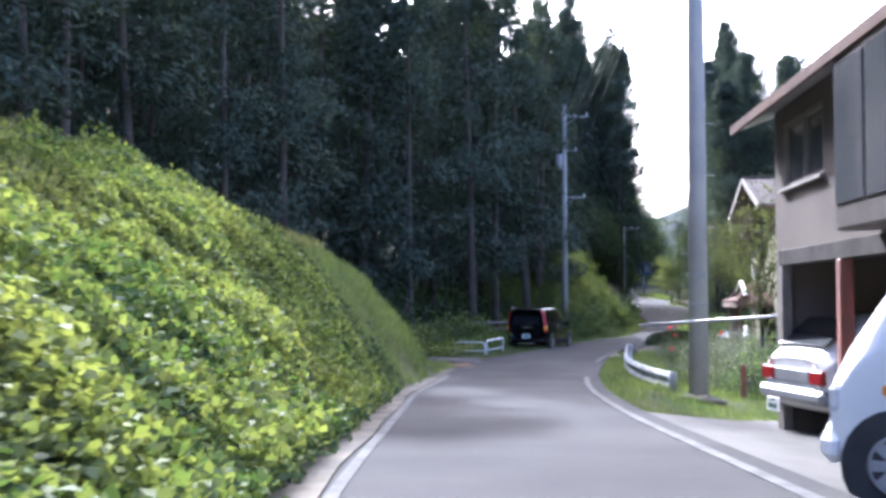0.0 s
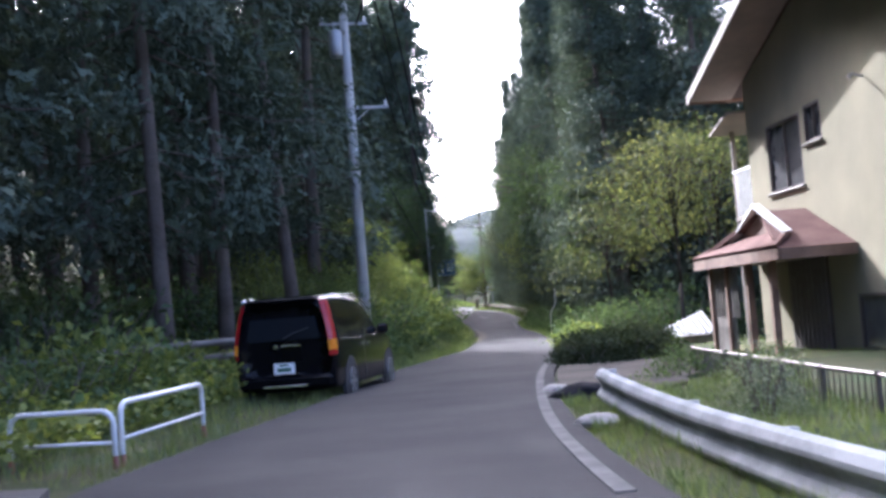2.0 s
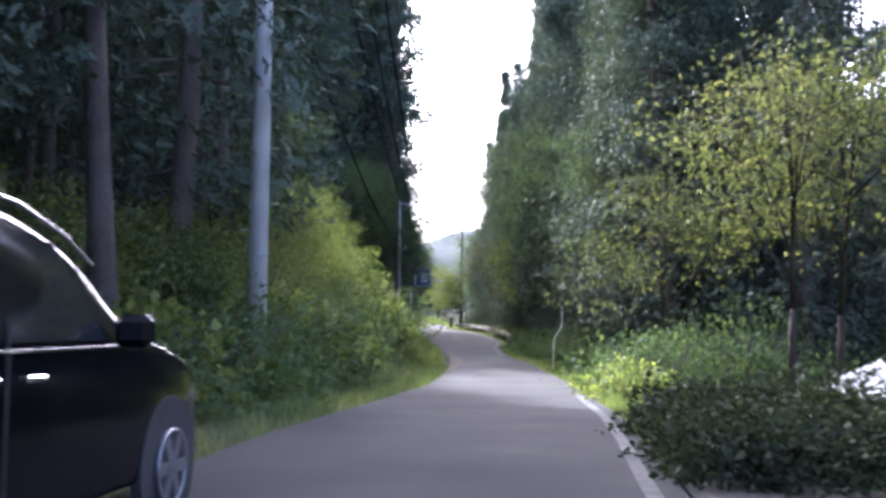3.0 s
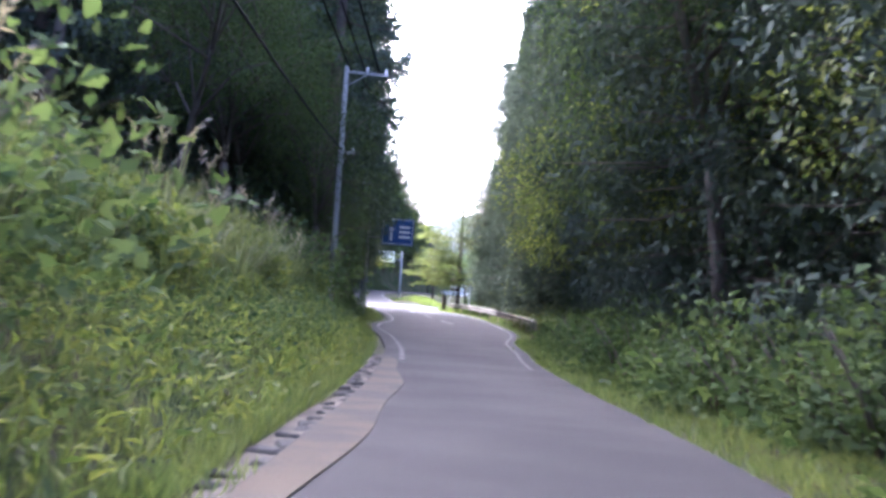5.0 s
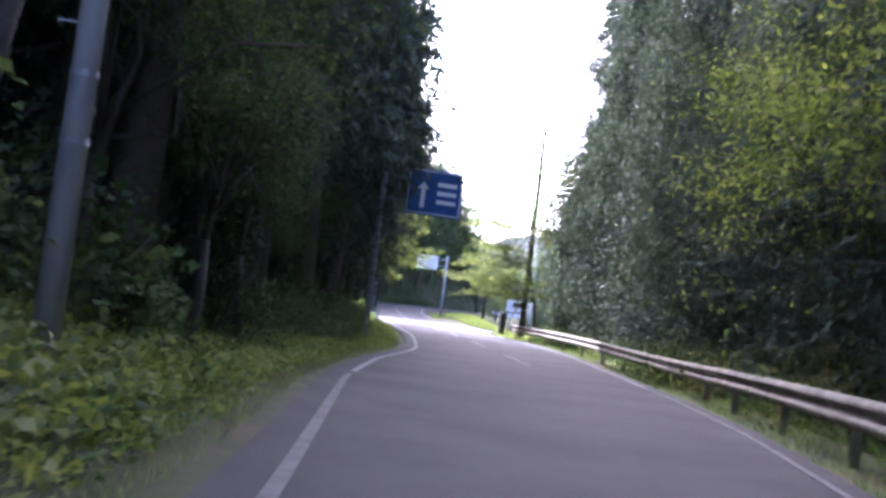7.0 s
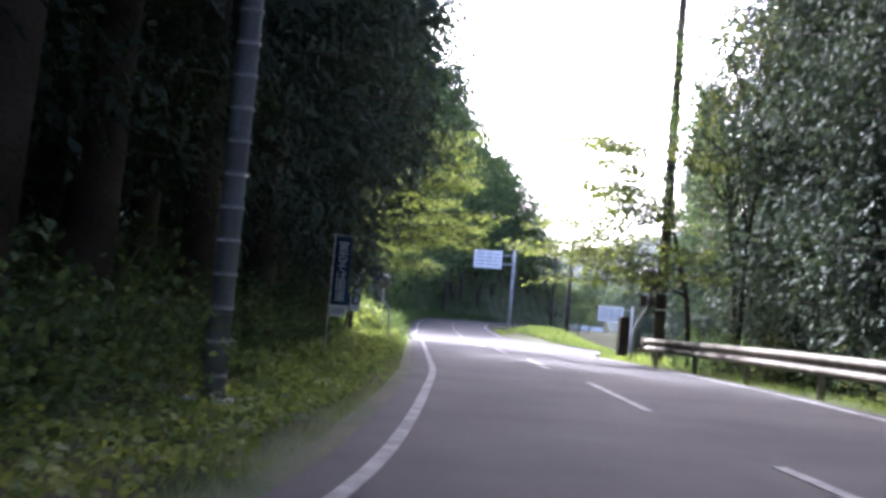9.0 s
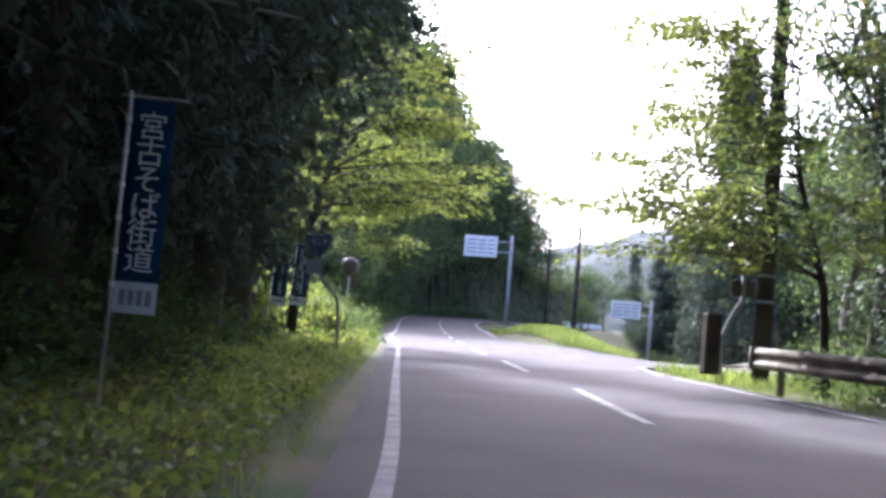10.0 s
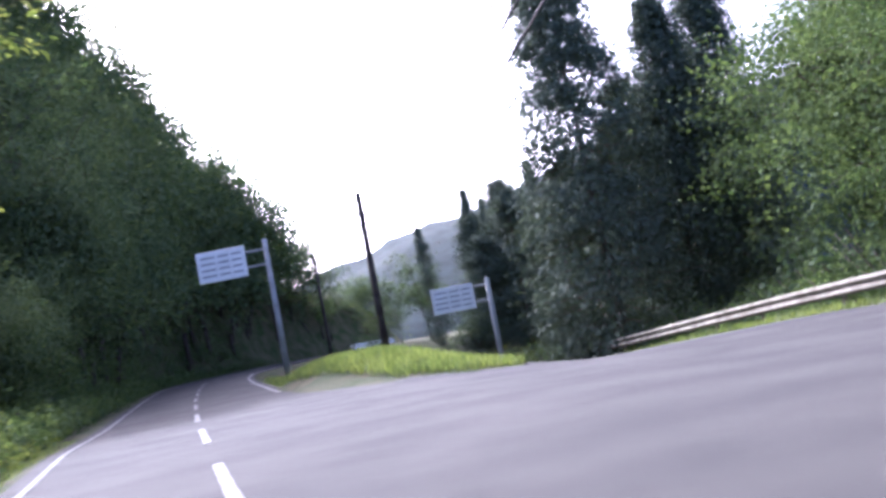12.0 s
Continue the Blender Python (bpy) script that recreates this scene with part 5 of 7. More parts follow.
# ---- house ----
def house():
    root = thing("house", "cream two-storey house with a grey-brown roof and a red gabled porch", "building", at=(13.5, 43.3, -1.6), turn=-8.2)
    L, W, H = 8.2, 7.2, 5.95
    t = 0.16
    yb0, yb1, zb0, zb1 = 4.2, 6.05, 3.42, 4.78
    ys0, ys1, zs0, zs1 = 3.2, 4.0, 4.15, 4.85
    # gable wall in panels round its two windows
    for y0, y1, z0, z1 in ((0, ys0, 0, H), (ys0, ys1, 0, zs0), (ys0, ys1, zs1, H), (ys1, yb0, 0, H), (yb0, yb1, 0, zb0), (yb0, yb1, zb1, H), (yb1, W, 0, H)):
        part("wall_panel", Shape().box((t / 2, (y0 + y1) / 2, (z0 + z1) / 2), (t, y1 - y0, z1 - z0)), STUCCO, root, "cream rendered wall")
    tri = Shape().add([(0, 0, H), (0, W, H), (0, 3.5, H + 1.08), (t, 0, H), (t, W, H), (t, 3.5, H + 1.08)], [(0, 2, 1), (3, 4, 5), (0, 3, 5, 2), (1, 2, 5, 4), (0, 1, 4, 3)])
    part("gable_top", tri, STUCCO, root)
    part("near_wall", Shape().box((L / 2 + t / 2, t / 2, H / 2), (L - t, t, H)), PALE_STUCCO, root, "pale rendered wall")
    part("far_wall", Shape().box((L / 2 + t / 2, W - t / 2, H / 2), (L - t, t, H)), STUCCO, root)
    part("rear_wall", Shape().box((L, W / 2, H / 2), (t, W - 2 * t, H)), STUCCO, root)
    part("plinth", Shape().box((L / 2, -0.015, 0.25), (L + 0.05, 0.03, 0.5)), CONCRETE, root, "grey concrete plinth")
    # dark sheet added behind the upper windows for the shade in the room
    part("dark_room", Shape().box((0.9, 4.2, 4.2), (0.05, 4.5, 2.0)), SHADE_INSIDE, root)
    sash(root, pose(0.05, (yb0 + yb1) / 2, (zb0 + zb1) / 2, 0, 0, -90), yb1 - yb0, zb1 - zb0, BRONZE, GLASS, 1, label="sliding window with a dark frame")
    sash(root, pose(0.05, (ys0 + ys1) / 2, (zs0 + zs1) / 2, 0, 0, -90), ys1 - ys0, zs1 - zs0, BRONZE, GLASS, 1, label="small window with a dark frame")
    sash(root, pose(3.3, -0.02, 4.55, 0, 0, 0), 1.5, 1.15, BRONZE, GLASS, 1, label="upper window with a dark frame")
    sash(root, pose(1.75, -0.02, 1.1, 0, 0, 0), 2.9, 0.85, BRONZE, GLASS, 3, label="long low window with a dark frame")
    sash(root, pose(-0.02, 1.55, 0.85, 0, 0, -90), 1.2, 0.95, BRONZE, GLASS, 0, label="square window with a dark frame")
    # roof: two slopes with standing seams and deep eaves
    ex0, ex1, ey0, ey1, rid = -0.95, L + 0.6, -0.95, 8.0, 3.5
    zr, ze0, ze1 = H + 1.30, H + 1.30 - 0.31 * (rid - ey0), H + 1.30 - 0.31 * (ey1 - rid)
    a = Shape().slab([(ex0, ey0, ze0), (ex1, ey0, ze0), (ex1, rid, zr), (ex0, rid, zr)], 0.12)
    b = Shape().slab([(ex1, ey1, ze1), (ex0, ey1, ze1), (ex0, rid, zr), (ex1, rid, zr)], 0.12)
    ra = part("near_roof_slope", a, HOUSE_ROOF, root, "grey-brown sheet roof")
    rb = part("far_roof_slope", b, HOUSE_ROOF, root, "grey-brown sheet roof")
    for k in range(int((ex1 - ex0) / 0.45)):
        x = ex0 + 0.2 + 0.45 * k
        part("seam", Shape().slab([(x, ey0 + 0.02, ze0 + 0.035), (x + 0.035, ey0 + 0.02, ze0 + 0.035), (x + 0.035, rid - 0.05, zr + 0.025), (x, rid - 0.05, zr + 0.025)], 0.03), HOUSE_ROOF, ra)
    part("ridge_cap", Shape().tube([(ex0, rid, zr + 0.0), (ex1, rid, zr + 0.0)], 0.09, 8, 0.6), HOUSE_ROOF, root)
    part("upper_roof_step", Shape().slab([(2.0, 1.2, zr - 0.62), (ex1, 1.2, zr - 0.62), (ex1, rid + 0.3, zr + 0.16), (2.0, rid + 0.3, zr + 0.16)], 0.14), HOUSE_ROOF, root)
    for sy, se in ((ey0, ze0), (ey1, ze1)):
        part("barge_board", Shape().slab([(ex0 - 0.03, sy, se + 0.01), (ex0 - 0.03, rid, zr + 0.01), (ex0 - 0.03, rid, zr - 0.21), (ex0 - 0.03, sy, se - 0.21)], 0.03), EAVE, root, "pale barge board")
        part("gutter", Shape().tube([(ex0, sy + (-0.06 if sy < 0 else 0.06), se - 0.12), (ex1, sy + (-0.06 if sy < 0 else 0.06), se - 0.14)], 0.055, 8), BROWN_WOOD, root, "brown gutter", True)
    part("near_soffit", Shape().slab([(ex0 + 0.02, ey0 + 0.05, ze0 - 0.14), (ex0 + 0.02, rid, zr - 0.135), (-0.02, rid, zr - 0.135), (-0.02, ey0 + 0.05, ze0 - 0.14)], 0.01), EAVE, root, "pale soffit")
    part("far_soffit", Shape().slab([(ex0 + 0.02, rid, zr - 0.135), (ex0 + 0.02, ey1 - 0.05, ze1 - 0.14), (-0.02, ey1 - 0.05, ze1 - 0.14), (-0.02, rid, zr - 0.135)], 0.01), EAVE, root, "pale soffit")
    part("drain_pipe", Shape().tube([(0.3, ey0 - 0.05, ze0 - 0.16), (0.12, -0.3, ze0 - 0.32), (0.05, -0.07, ze0 - 0.55), (0.05, -0.07, 0.1)], 0.036, 8), BRONZE, root, "dark drain pipe", True)
    # air conditioner with its pipes
    ac = part("air_conditioner", Shape().box((1.75, -0.2, 3.72), (0.66, 0.27, 0.52), 0, 0.02), SIGN_WHITE, root, "white outdoor air conditioner unit")
    part("fan_grille", Shape().tube([(1.66, -0.336, 3.72), (1.66, -0.345, 3.72)], 0.2, 20), GREY_INK, ac, "dark fan grille")
    for k in range(5):
        part("grille_ring", Shape().tube([(1.66 + 0.18 * math.cos(k * 0.628), -0.349, 3.72 + 0.18 * math.sin(k * 0.628)), (1.66 - 0.18 * math.cos(k * 0.628), -0.349, 3.72 - 0.18 * math.sin(k * 0.628))], 0.006, 5), SIGN_WHITE, ac)
    for dx in (-0.24, 0.24):
        part("wall_bracket", Shape().box((1.75 + dx, -0.17, 3.43), (0.04, 0.34, 0.04)), GREY_METAL, root)
    part("duct_pipe", Shape().tube([(2.07, -0.12, 3.75), (2.2, -0.06, 3.9), (2.22, -0.05, 5.0)], 0.03, 8), SIGN_WHITE, root, "white pipe cover", True)
    for x, z in ((1.35, 2.45), (2.2, 2.35)):
        part("vent_cap", Shape().tube([(x, -0.01, z), (x, -0.07, z), (x, -0.09, z)], [0.07, 0.08, 0.03], 12), GREY_METAL, root, "round vent cap", True)
    part("lamp", Shape().tube([(-0.02, 1.25, 4.85), (-0.2, 1.25, 4.9), (-0.26, 1.25, 4.85)], [0.02, 0.02, 0.05], 8), GREY_METAL, root, "small wall lamp")
    # gabled porch
    px, py0, py1, pr_, pz, pe = -1.35, 2.15, 7.3, 4.3, 2.98, 2.20
    s = Shape().slab([(px, py0, pe), (0.0, py0, pe), (0.0, pr_, pz), (px + 0.45, pr_, pz)], 0.09)
    part("porch_roof_near", s, ROOF_RED, root, "red-brown porch roof")
    s = Shape().slab([(0.0, py1, pe), (px, py1, pe), (px + 0.45, pr_, pz), (0.0, pr_, pz)], 0.09)
    part("porch_roof_far", s, ROOF_RED, root, "red-brown porch roof")
    fl = Shape().add([(px + 0.44, pr_ - 1.25, pe + 0.30), (px + 0.44, pr_ + 1.25, pe + 0.30), (px + 0.44, pr_, pz + 0.02), (px + 0.5, pr_ - 1.25, pe + 0.30), (px + 0.5, pr_ + 1.25, pe + 0.30), (px + 0.5, pr_, pz + 0.02)], [(0, 2, 1), (3, 4, 5), (0, 1, 4, 3), (0, 3, 5, 2), (1, 2, 5, 4)])
    part("porch_gable", fl, BROWN_WOOD, root, "dark boarded porch gable")
    for d in (-1, 1):
        part("porch_barge", Shape().slab([(px + 0.30, pr_ + d * 1.55, pe + 0.27), (px + 0.30, pr_, pz + 0.09), (px + 0.46, pr_, pz + 0.09), (px + 0.46, pr_ + d * 1.55, pe + 0.27)], 0.05), TIN_WHITE, root, "white barge board")
    part("porch_skirt", Shape().slab([(px - 0.02, py0, pe + 0.0), (px - 0.02, py1, pe + 0.0), (px + 0.46, py1 - 0.6, pe + 0.27), (px + 0.46, py0 + 0.6, pe + 0.27)], 0.07), ROOF_RED, root, "red-brown lower edge of the porch roof")
    part("porch_fascia", Shape().box((px, (py0 + py1) / 2, pe - 0.10), (0.05, py1 - py0, 0.2), 0, 0.008), BROWN_WOOD, root)
    part("porch_side_fascia", Shape().box((px / 2, py0 - 0.02, pe - 0.10), (-px, 0.05, 0.2), 0, 0.008), BROWN_WOOD, root)
    part("porch_ceiling", Shape().box((px / 2, (py0 + py1) / 2, pe - 0.16), (-px - 0.1, py1 - py0 - 0.1, 0.03)), EAVE, root)
    for y in (3.3, 4.6, 5.9, 7.0):
        part("porch_post", Shape().box((px + 0.25, y, 1.02), (0.13, 0.13, 2.04), 0, 0.01), BROWN_WOOD, root, "brown wooden porch post")
    part("porch_panel", Shape().box((px + 0.27, 6.3, 0.5), (0.06, 1.2, 1.0), 0, 0.01), GREY_WOOD, root)
    door = part("sliding_door", Shape().box((-0.03, 4.4, 1.05), (0.05, 1.9, 2.0)), BRONZE, root, "dark sliding entrance door")
    for k in range(9):
        part("door_slat", Shape().box((-0.065, 3.5 + 0.22 * k, 1.05), (0.02, 0.05, 1.9)), GREY_WOOD, door)
    for k in range(10):
        part("screen_slat", Shape().box((px + 0.25, 5.35 + 0.17 * k, 1.5), (0.03, 0.05, 1.0)), GREY_WOOD, root)
    part("porch_step", Shape().box((-0.75, 4.7, 0.08), (1.4, 4.8, 0.16), 0, 0.02), CONCRETE, root, "concrete porch floor")
    # balcony on the far side
    bal = part("balcony", Shape().box((0.9, W + 0.6, 3.1), (1.8, 1.2, 0.1), 0, 0.01), EAVE, root, "small balcony")
    part("balcony_roof", Shape().slab([(-0.4, W + 1.4, 5.05), (-0.4, W, 5.35), (2.2, W, 5.35), (2.2, W + 1.4, 5.05)], 0.05), EAVE, bal)
    for k in range(9):
        part("baluster", Shape().box((0.02, W + 0.05 + 0.14 * k, 3.62), (0.025, 0.025, 1.0)), SIGN_WHITE, bal)
    part("balcony_rail", Shape().box((0.02, W + 0.6, 4.14), (0.05, 1.2, 0.05), 0, 0.008), SIGN_WHITE, bal)
    for x in (0.05, 1.75):
        part("balcony_post", Shape().box((x, W + 1.15, 2.55), (0.09, 0.09, 5.1), 0, 0.008), EAVE, bal)
    return root


house()
hf = thing("garden_fence", "low dark metal fence before the house", "fence")
fp = [Vector((8.2 + 0.22 * k + 0.012 * k * k, 35.2 + 1.35 * k, on_land(8.2 + 0.22 * k, 35.2 + 1.35 * k))) for k in range(8)]
for k, p in enumerate(fp):
    part("post", Shape().box(p + Vector((0, 0, 0.02)), (0.04, 0.04, 0.75)), BRONZE, hf)
for dz in (-0.08, 0.36):
    part("rail", Shape().tube([p + Vector((0, 0, dz)) for p in fp], 0.02, 6), BRONZE, hf)
for a, b in zip(fp, fp[1:]):
    for k in range(1, 9):
        q = a.lerp(b, k / 9)
        part("picket", Shape().tube([q + Vector((0, 0, -0.08)), q + Vector((0, 0, 0.36))], 0.008, 5), BRONZE, hf)


def shed():
    root = thing("woodshed", "low stack of weathered boards under tilted tin sheets", "shed", at=(14.85, 55.8, on_land(14.85, 55.8, 0.05)), turn=-12)
    part("frame", Shape().box((0.1, 0.1, 0.02), (1.5, 1.2, 0.2), 0, 0.02), GREY_WOOD, root, "stacked grey boards")
    part("prop", Shape().box((0.7, 0.7, 0.25), (0.08, 0.08, 0.6), 0, 0.01), GREY_WOOD, root)
    for k in range(3):
        n, pts = 9, []
        for j in range(2):
            for i in range(n):
                u = (k + i / (n - 1)) / 3
                pts.append((-0.95 + 1.8 * u, -0.75 + (0.25 + 1.45 * u) * j, 0.14 + 0.04 * u + (0.04 + 0.50 * u) * j + 0.012 * math.cos(i * 3.14) + 0.006 * (k % 2)))
        ob = part("tin_sheet", Shape().add(pts, [(i, i + 1, n + i + 1, n + i) for i in range(n - 1)]), TIN, root, "grey corrugated tin sheet")
        ob.modifiers.new("thickness", "SOLIDIFY").thickness = 0.004
    return root


shed()
fh = thing("far_house", "small pale house with a white roof in the valley", "building", at=(71.0, 316, 1.6), turn=20)
part("wall", Shape().box((0, 0, 1.1), (5.6, 4.4, 2.2)), STUCCO, fh)
part("roof", Shape().prism([(-3.3, 2.1), (3.3, 2.1), (2.9, 2.9), (-2.9, 2.9)], -2.6, 2.6), TIN_WHITE, fh, "white roof")
for k in range(3):
    part("window", Shape().box((-1.7 + 1.7 * k, -2.22, 1.15), (0.9, 0.06, 0.9)), GLASS, fh)
wf = thing("log_fence", "low fence of grey logs in the undergrowth", "fence")
for k, (a, b) in enumerate((((-0.4, 47.6, -0.35), (4.3, 50.0, -0.25)), ((-0.5, 47.7, -0.62), (4.2, 50.1, -0.52)))):
    part("log", Shape().tube([a, ((a[0] + b[0]) / 2, (a[1] + b[1]) / 2, (a[2] + b[2]) / 2 + 0.03), b], [0.07, 0.065, 0.06], 8), GREY_WOOD, wf, smooth=True)
for k in range(4):
    x, y = -0.3 + 1.5 * k, 47.75 + 0.77 * k
    part("stake", Shape().tube([(x, y, on_land(x, y, -0.2)), (x, y, -0.2)], 0.05, 8), GREY_WOOD, wf, smooth=True)


# ---- leaves, shrubs and trees ----
def unit(v):
    return v / np.maximum(np.linalg.norm(v, axis=-1, keepdims=True), 1e-6)


def cards(rng, at, along, size, ratio=0.5, fold=0.15, face=None):
    """Folded four-cornered leaves at places, pointing along given ways and turned to face outwards."""
    n = len(at)
    along = unit(along)
    side = unit(np.cross(along, unit(rng.normal(size=(n, 3)) + [0, 0, 1.2]) if face is None else unit(rng.normal(size=(n, 3)) * 0.42 + face)))
    nrm = np.cross(side, along)
    L = (size * rng.uniform(0.7, 1.3, n))[:, None]
    w = L * ratio * rng.uniform(0.75, 1.25, (n, 1))
    mid = at + along * L * 0.45 + nrm * L * fold
    return np.stack([at, mid + side * w * 0.5, at + along * L, mid - side * w * 0.5], 1)


def cedar_data(seed, H, R, h0, tufts, per, size):
    """Trunk and crown of a cedar: a tapered stem, branches and drooping needle tufts in an uneven cone."""
    rng = np.random.default_rng(seed)
    bend = rng.normal(0, 0.12, 2)
    s = Shape().tube([(bend[0] * (k / 6) ** 2, bend[1] * (k / 6) ** 2, -0.3 + (H - 0.3) * k / 6) for k in range(7)], [0.165 * (1 - k / 6.6) * H / 20 + 0.02 + (0.05 if k == 0 else 0) for k in range(7)], 7)
    out = []
    for k in range(tufts):
        # a bough carries several tufts
        if k % 4 == 0:
            t0, az0 = rng.uniform(0, 1), rng.uniform(0, 6.2832)
            bulge = rng.uniform(0.8, 1.12) * (1 + 0.16 * math.sin(3 * az0 + seed) * math.sin(9 * t0 + seed))
        t = min(max(t0 + rng.normal(0, 0.012), 0), 0.99)
        az = az0 + rng.normal(0, 0.25)
        z = h0 + (H - h0) * t
        q = (0.95, 0.72, 0.86, 0.45)[k % 4]
        r = (R * (1 - t) ** 0.72 * bulge + 0.14) * q * rng.uniform(0.92, 1.08)
        if t < 0.12:
            r *= 0.5 + 4 * t
        c = np.array([math.cos(az) * r, math.sin(az) * r, z - r * 0.16])
        if k % 4 == 0 and r > 0.5:
            s.tube([(0, 0, z), tuple(c * [0.55, 0.55, 1]), tuple(c)], [0.035, 0.02, 0.008], 4)
        spread = 0.22 + 0.22 * r / R
        away = np.array([math.cos(az), math.sin(az), 0.35])
        p = c + rng.normal(size=(per, 3)) * [spread, spread, spread * 0.8]
        way = np.array([math.cos(az) * 0.35, math.sin(az) * 0.35, -0.55]) + rng.normal(size=(per, 3)) * 0.5
        out.append(cards(rng, p, way, size, 0.36, 0.08, away + unit(p - c) * 0.55))
    tip = cards(rng, np.array([[0, 0, H - 0.9]]) + rng.normal(size=(24, 3)) * [0.14, 0.14, 0.35], rng.normal(size=(24, 3)) * 0.5 + [0, 0, 0.8], size * 0.8, 0.4, 0.05)
    return s, np.concatenate(out + [tip])


def tree_proto(name, label, category, stem, leaves, bark, leaf, group):
    root = thing(name, label, category, group, at=(0, 0, -500))
    part("trunk", stem, bark, root, smooth=True)
    part("crown", cards_data("crown", leaves, leaf), leaf, root)
    return root


def broad_data(seed, H, R, clumps, per, size, stem_h=0.35, droop=0.0, r0=0.13, reach=0.0):
    """A broadleaved tree: bent stem, forking limbs, twigs and clumps of leaves round their ends."""
    rng = np.random.default_rng(seed)
    s = Shape()
    top = np.array([rng.normal(0, 0.1) * H * 0.3, rng.normal(0, 0.1) * H * 0.3, H * stem_h])
    s.tube([(0, 0, -0.3), tuple(top * 0.5 + [0.05, -0.04, 0]), tuple(top)], [r0 * 1.25, r0, r0 * 0.85], 8)
    ends = []
    crest = np.array([top[0] * 1.8 + rng.normal(0, 0.06 * R), top[1] * 1.8 + rng.normal(0, 0.06 * R), H * 0.86])
    crest[0] += reach * 0.6
    bow = (top + crest) / 2 + rng.normal(0, 0.07 * R, 3)
    s.tube([tuple(top), tuple(bow), tuple(crest)], [r0 * 0.8, r0 * 0.45, r0 * 0.1], 7)
    fork = top
    for k in range(11):
        az = k * 2.4 + rng.uniform(-0.4, 0.4)
        rise = rng.uniform(0.25, 1.0)
        f = rng.uniform(0.0, 0.75)
        top = fork + (bow - fork) * min(f * 2, 1) + (crest - bow) * max(f * 2 - 1, 0)
        e = top + np.array([math.cos(az) * R * rng.uniform(0.5, 0.9) * (1.1 - rise * 0.6), math.sin(az) * R * rng.uniform(0.5, 0.9) * (1.1 - rise * 0.6), (H - top[2]) * rise * 0.9])
        e[0] += reach * (1.1 - 0.5 * rise)
        m = (top + e) / 2 + rng.normal(0, 0.12 * R, 3) + [0, 0, 0.08 * H]
        s.tube([tuple(top), tuple(m), tuple(e)], [r0 * 0.36, r0 * 0.24, r0 * 0.08], 6)
        for j in range(5):
            q = m + (e - m) * rng.uniform(0, 1) + rng.normal(0, 0.26 * R, 3) + [0, 0, 0.03 * H]
            s.tube([tuple(m + (e - m) * 0.4), tuple(q)], [r0 * 0.2, r0 * 0.05], 4)
            ends.append(q)
        ends.append(e)
    ends = np.array(ends)
    out = []
    for k in range(clumps):
        c = ends[rng.integers(len(ends))] + rng.normal(0, 0.10 * R, 3)
        sp = R * rng.uniform(0.06, 0.16)
        p = c + rng.normal(size=(per, 3)) * [sp * 1.25, sp * 1.25, sp * 0.6]
        way = unit(p - c) + rng.normal(size=(per, 3)) * 0.6 + [0, 0, -0.25 - droop]
        out.append(cards(rng, p, way, size, 0.5, 0.12, unit(p - [0, 0, H * 0.5]) * 0.8 + unit(p - c) * 0.7 + [0, 0, 0.25]))
    return s, np.concatenate(out)


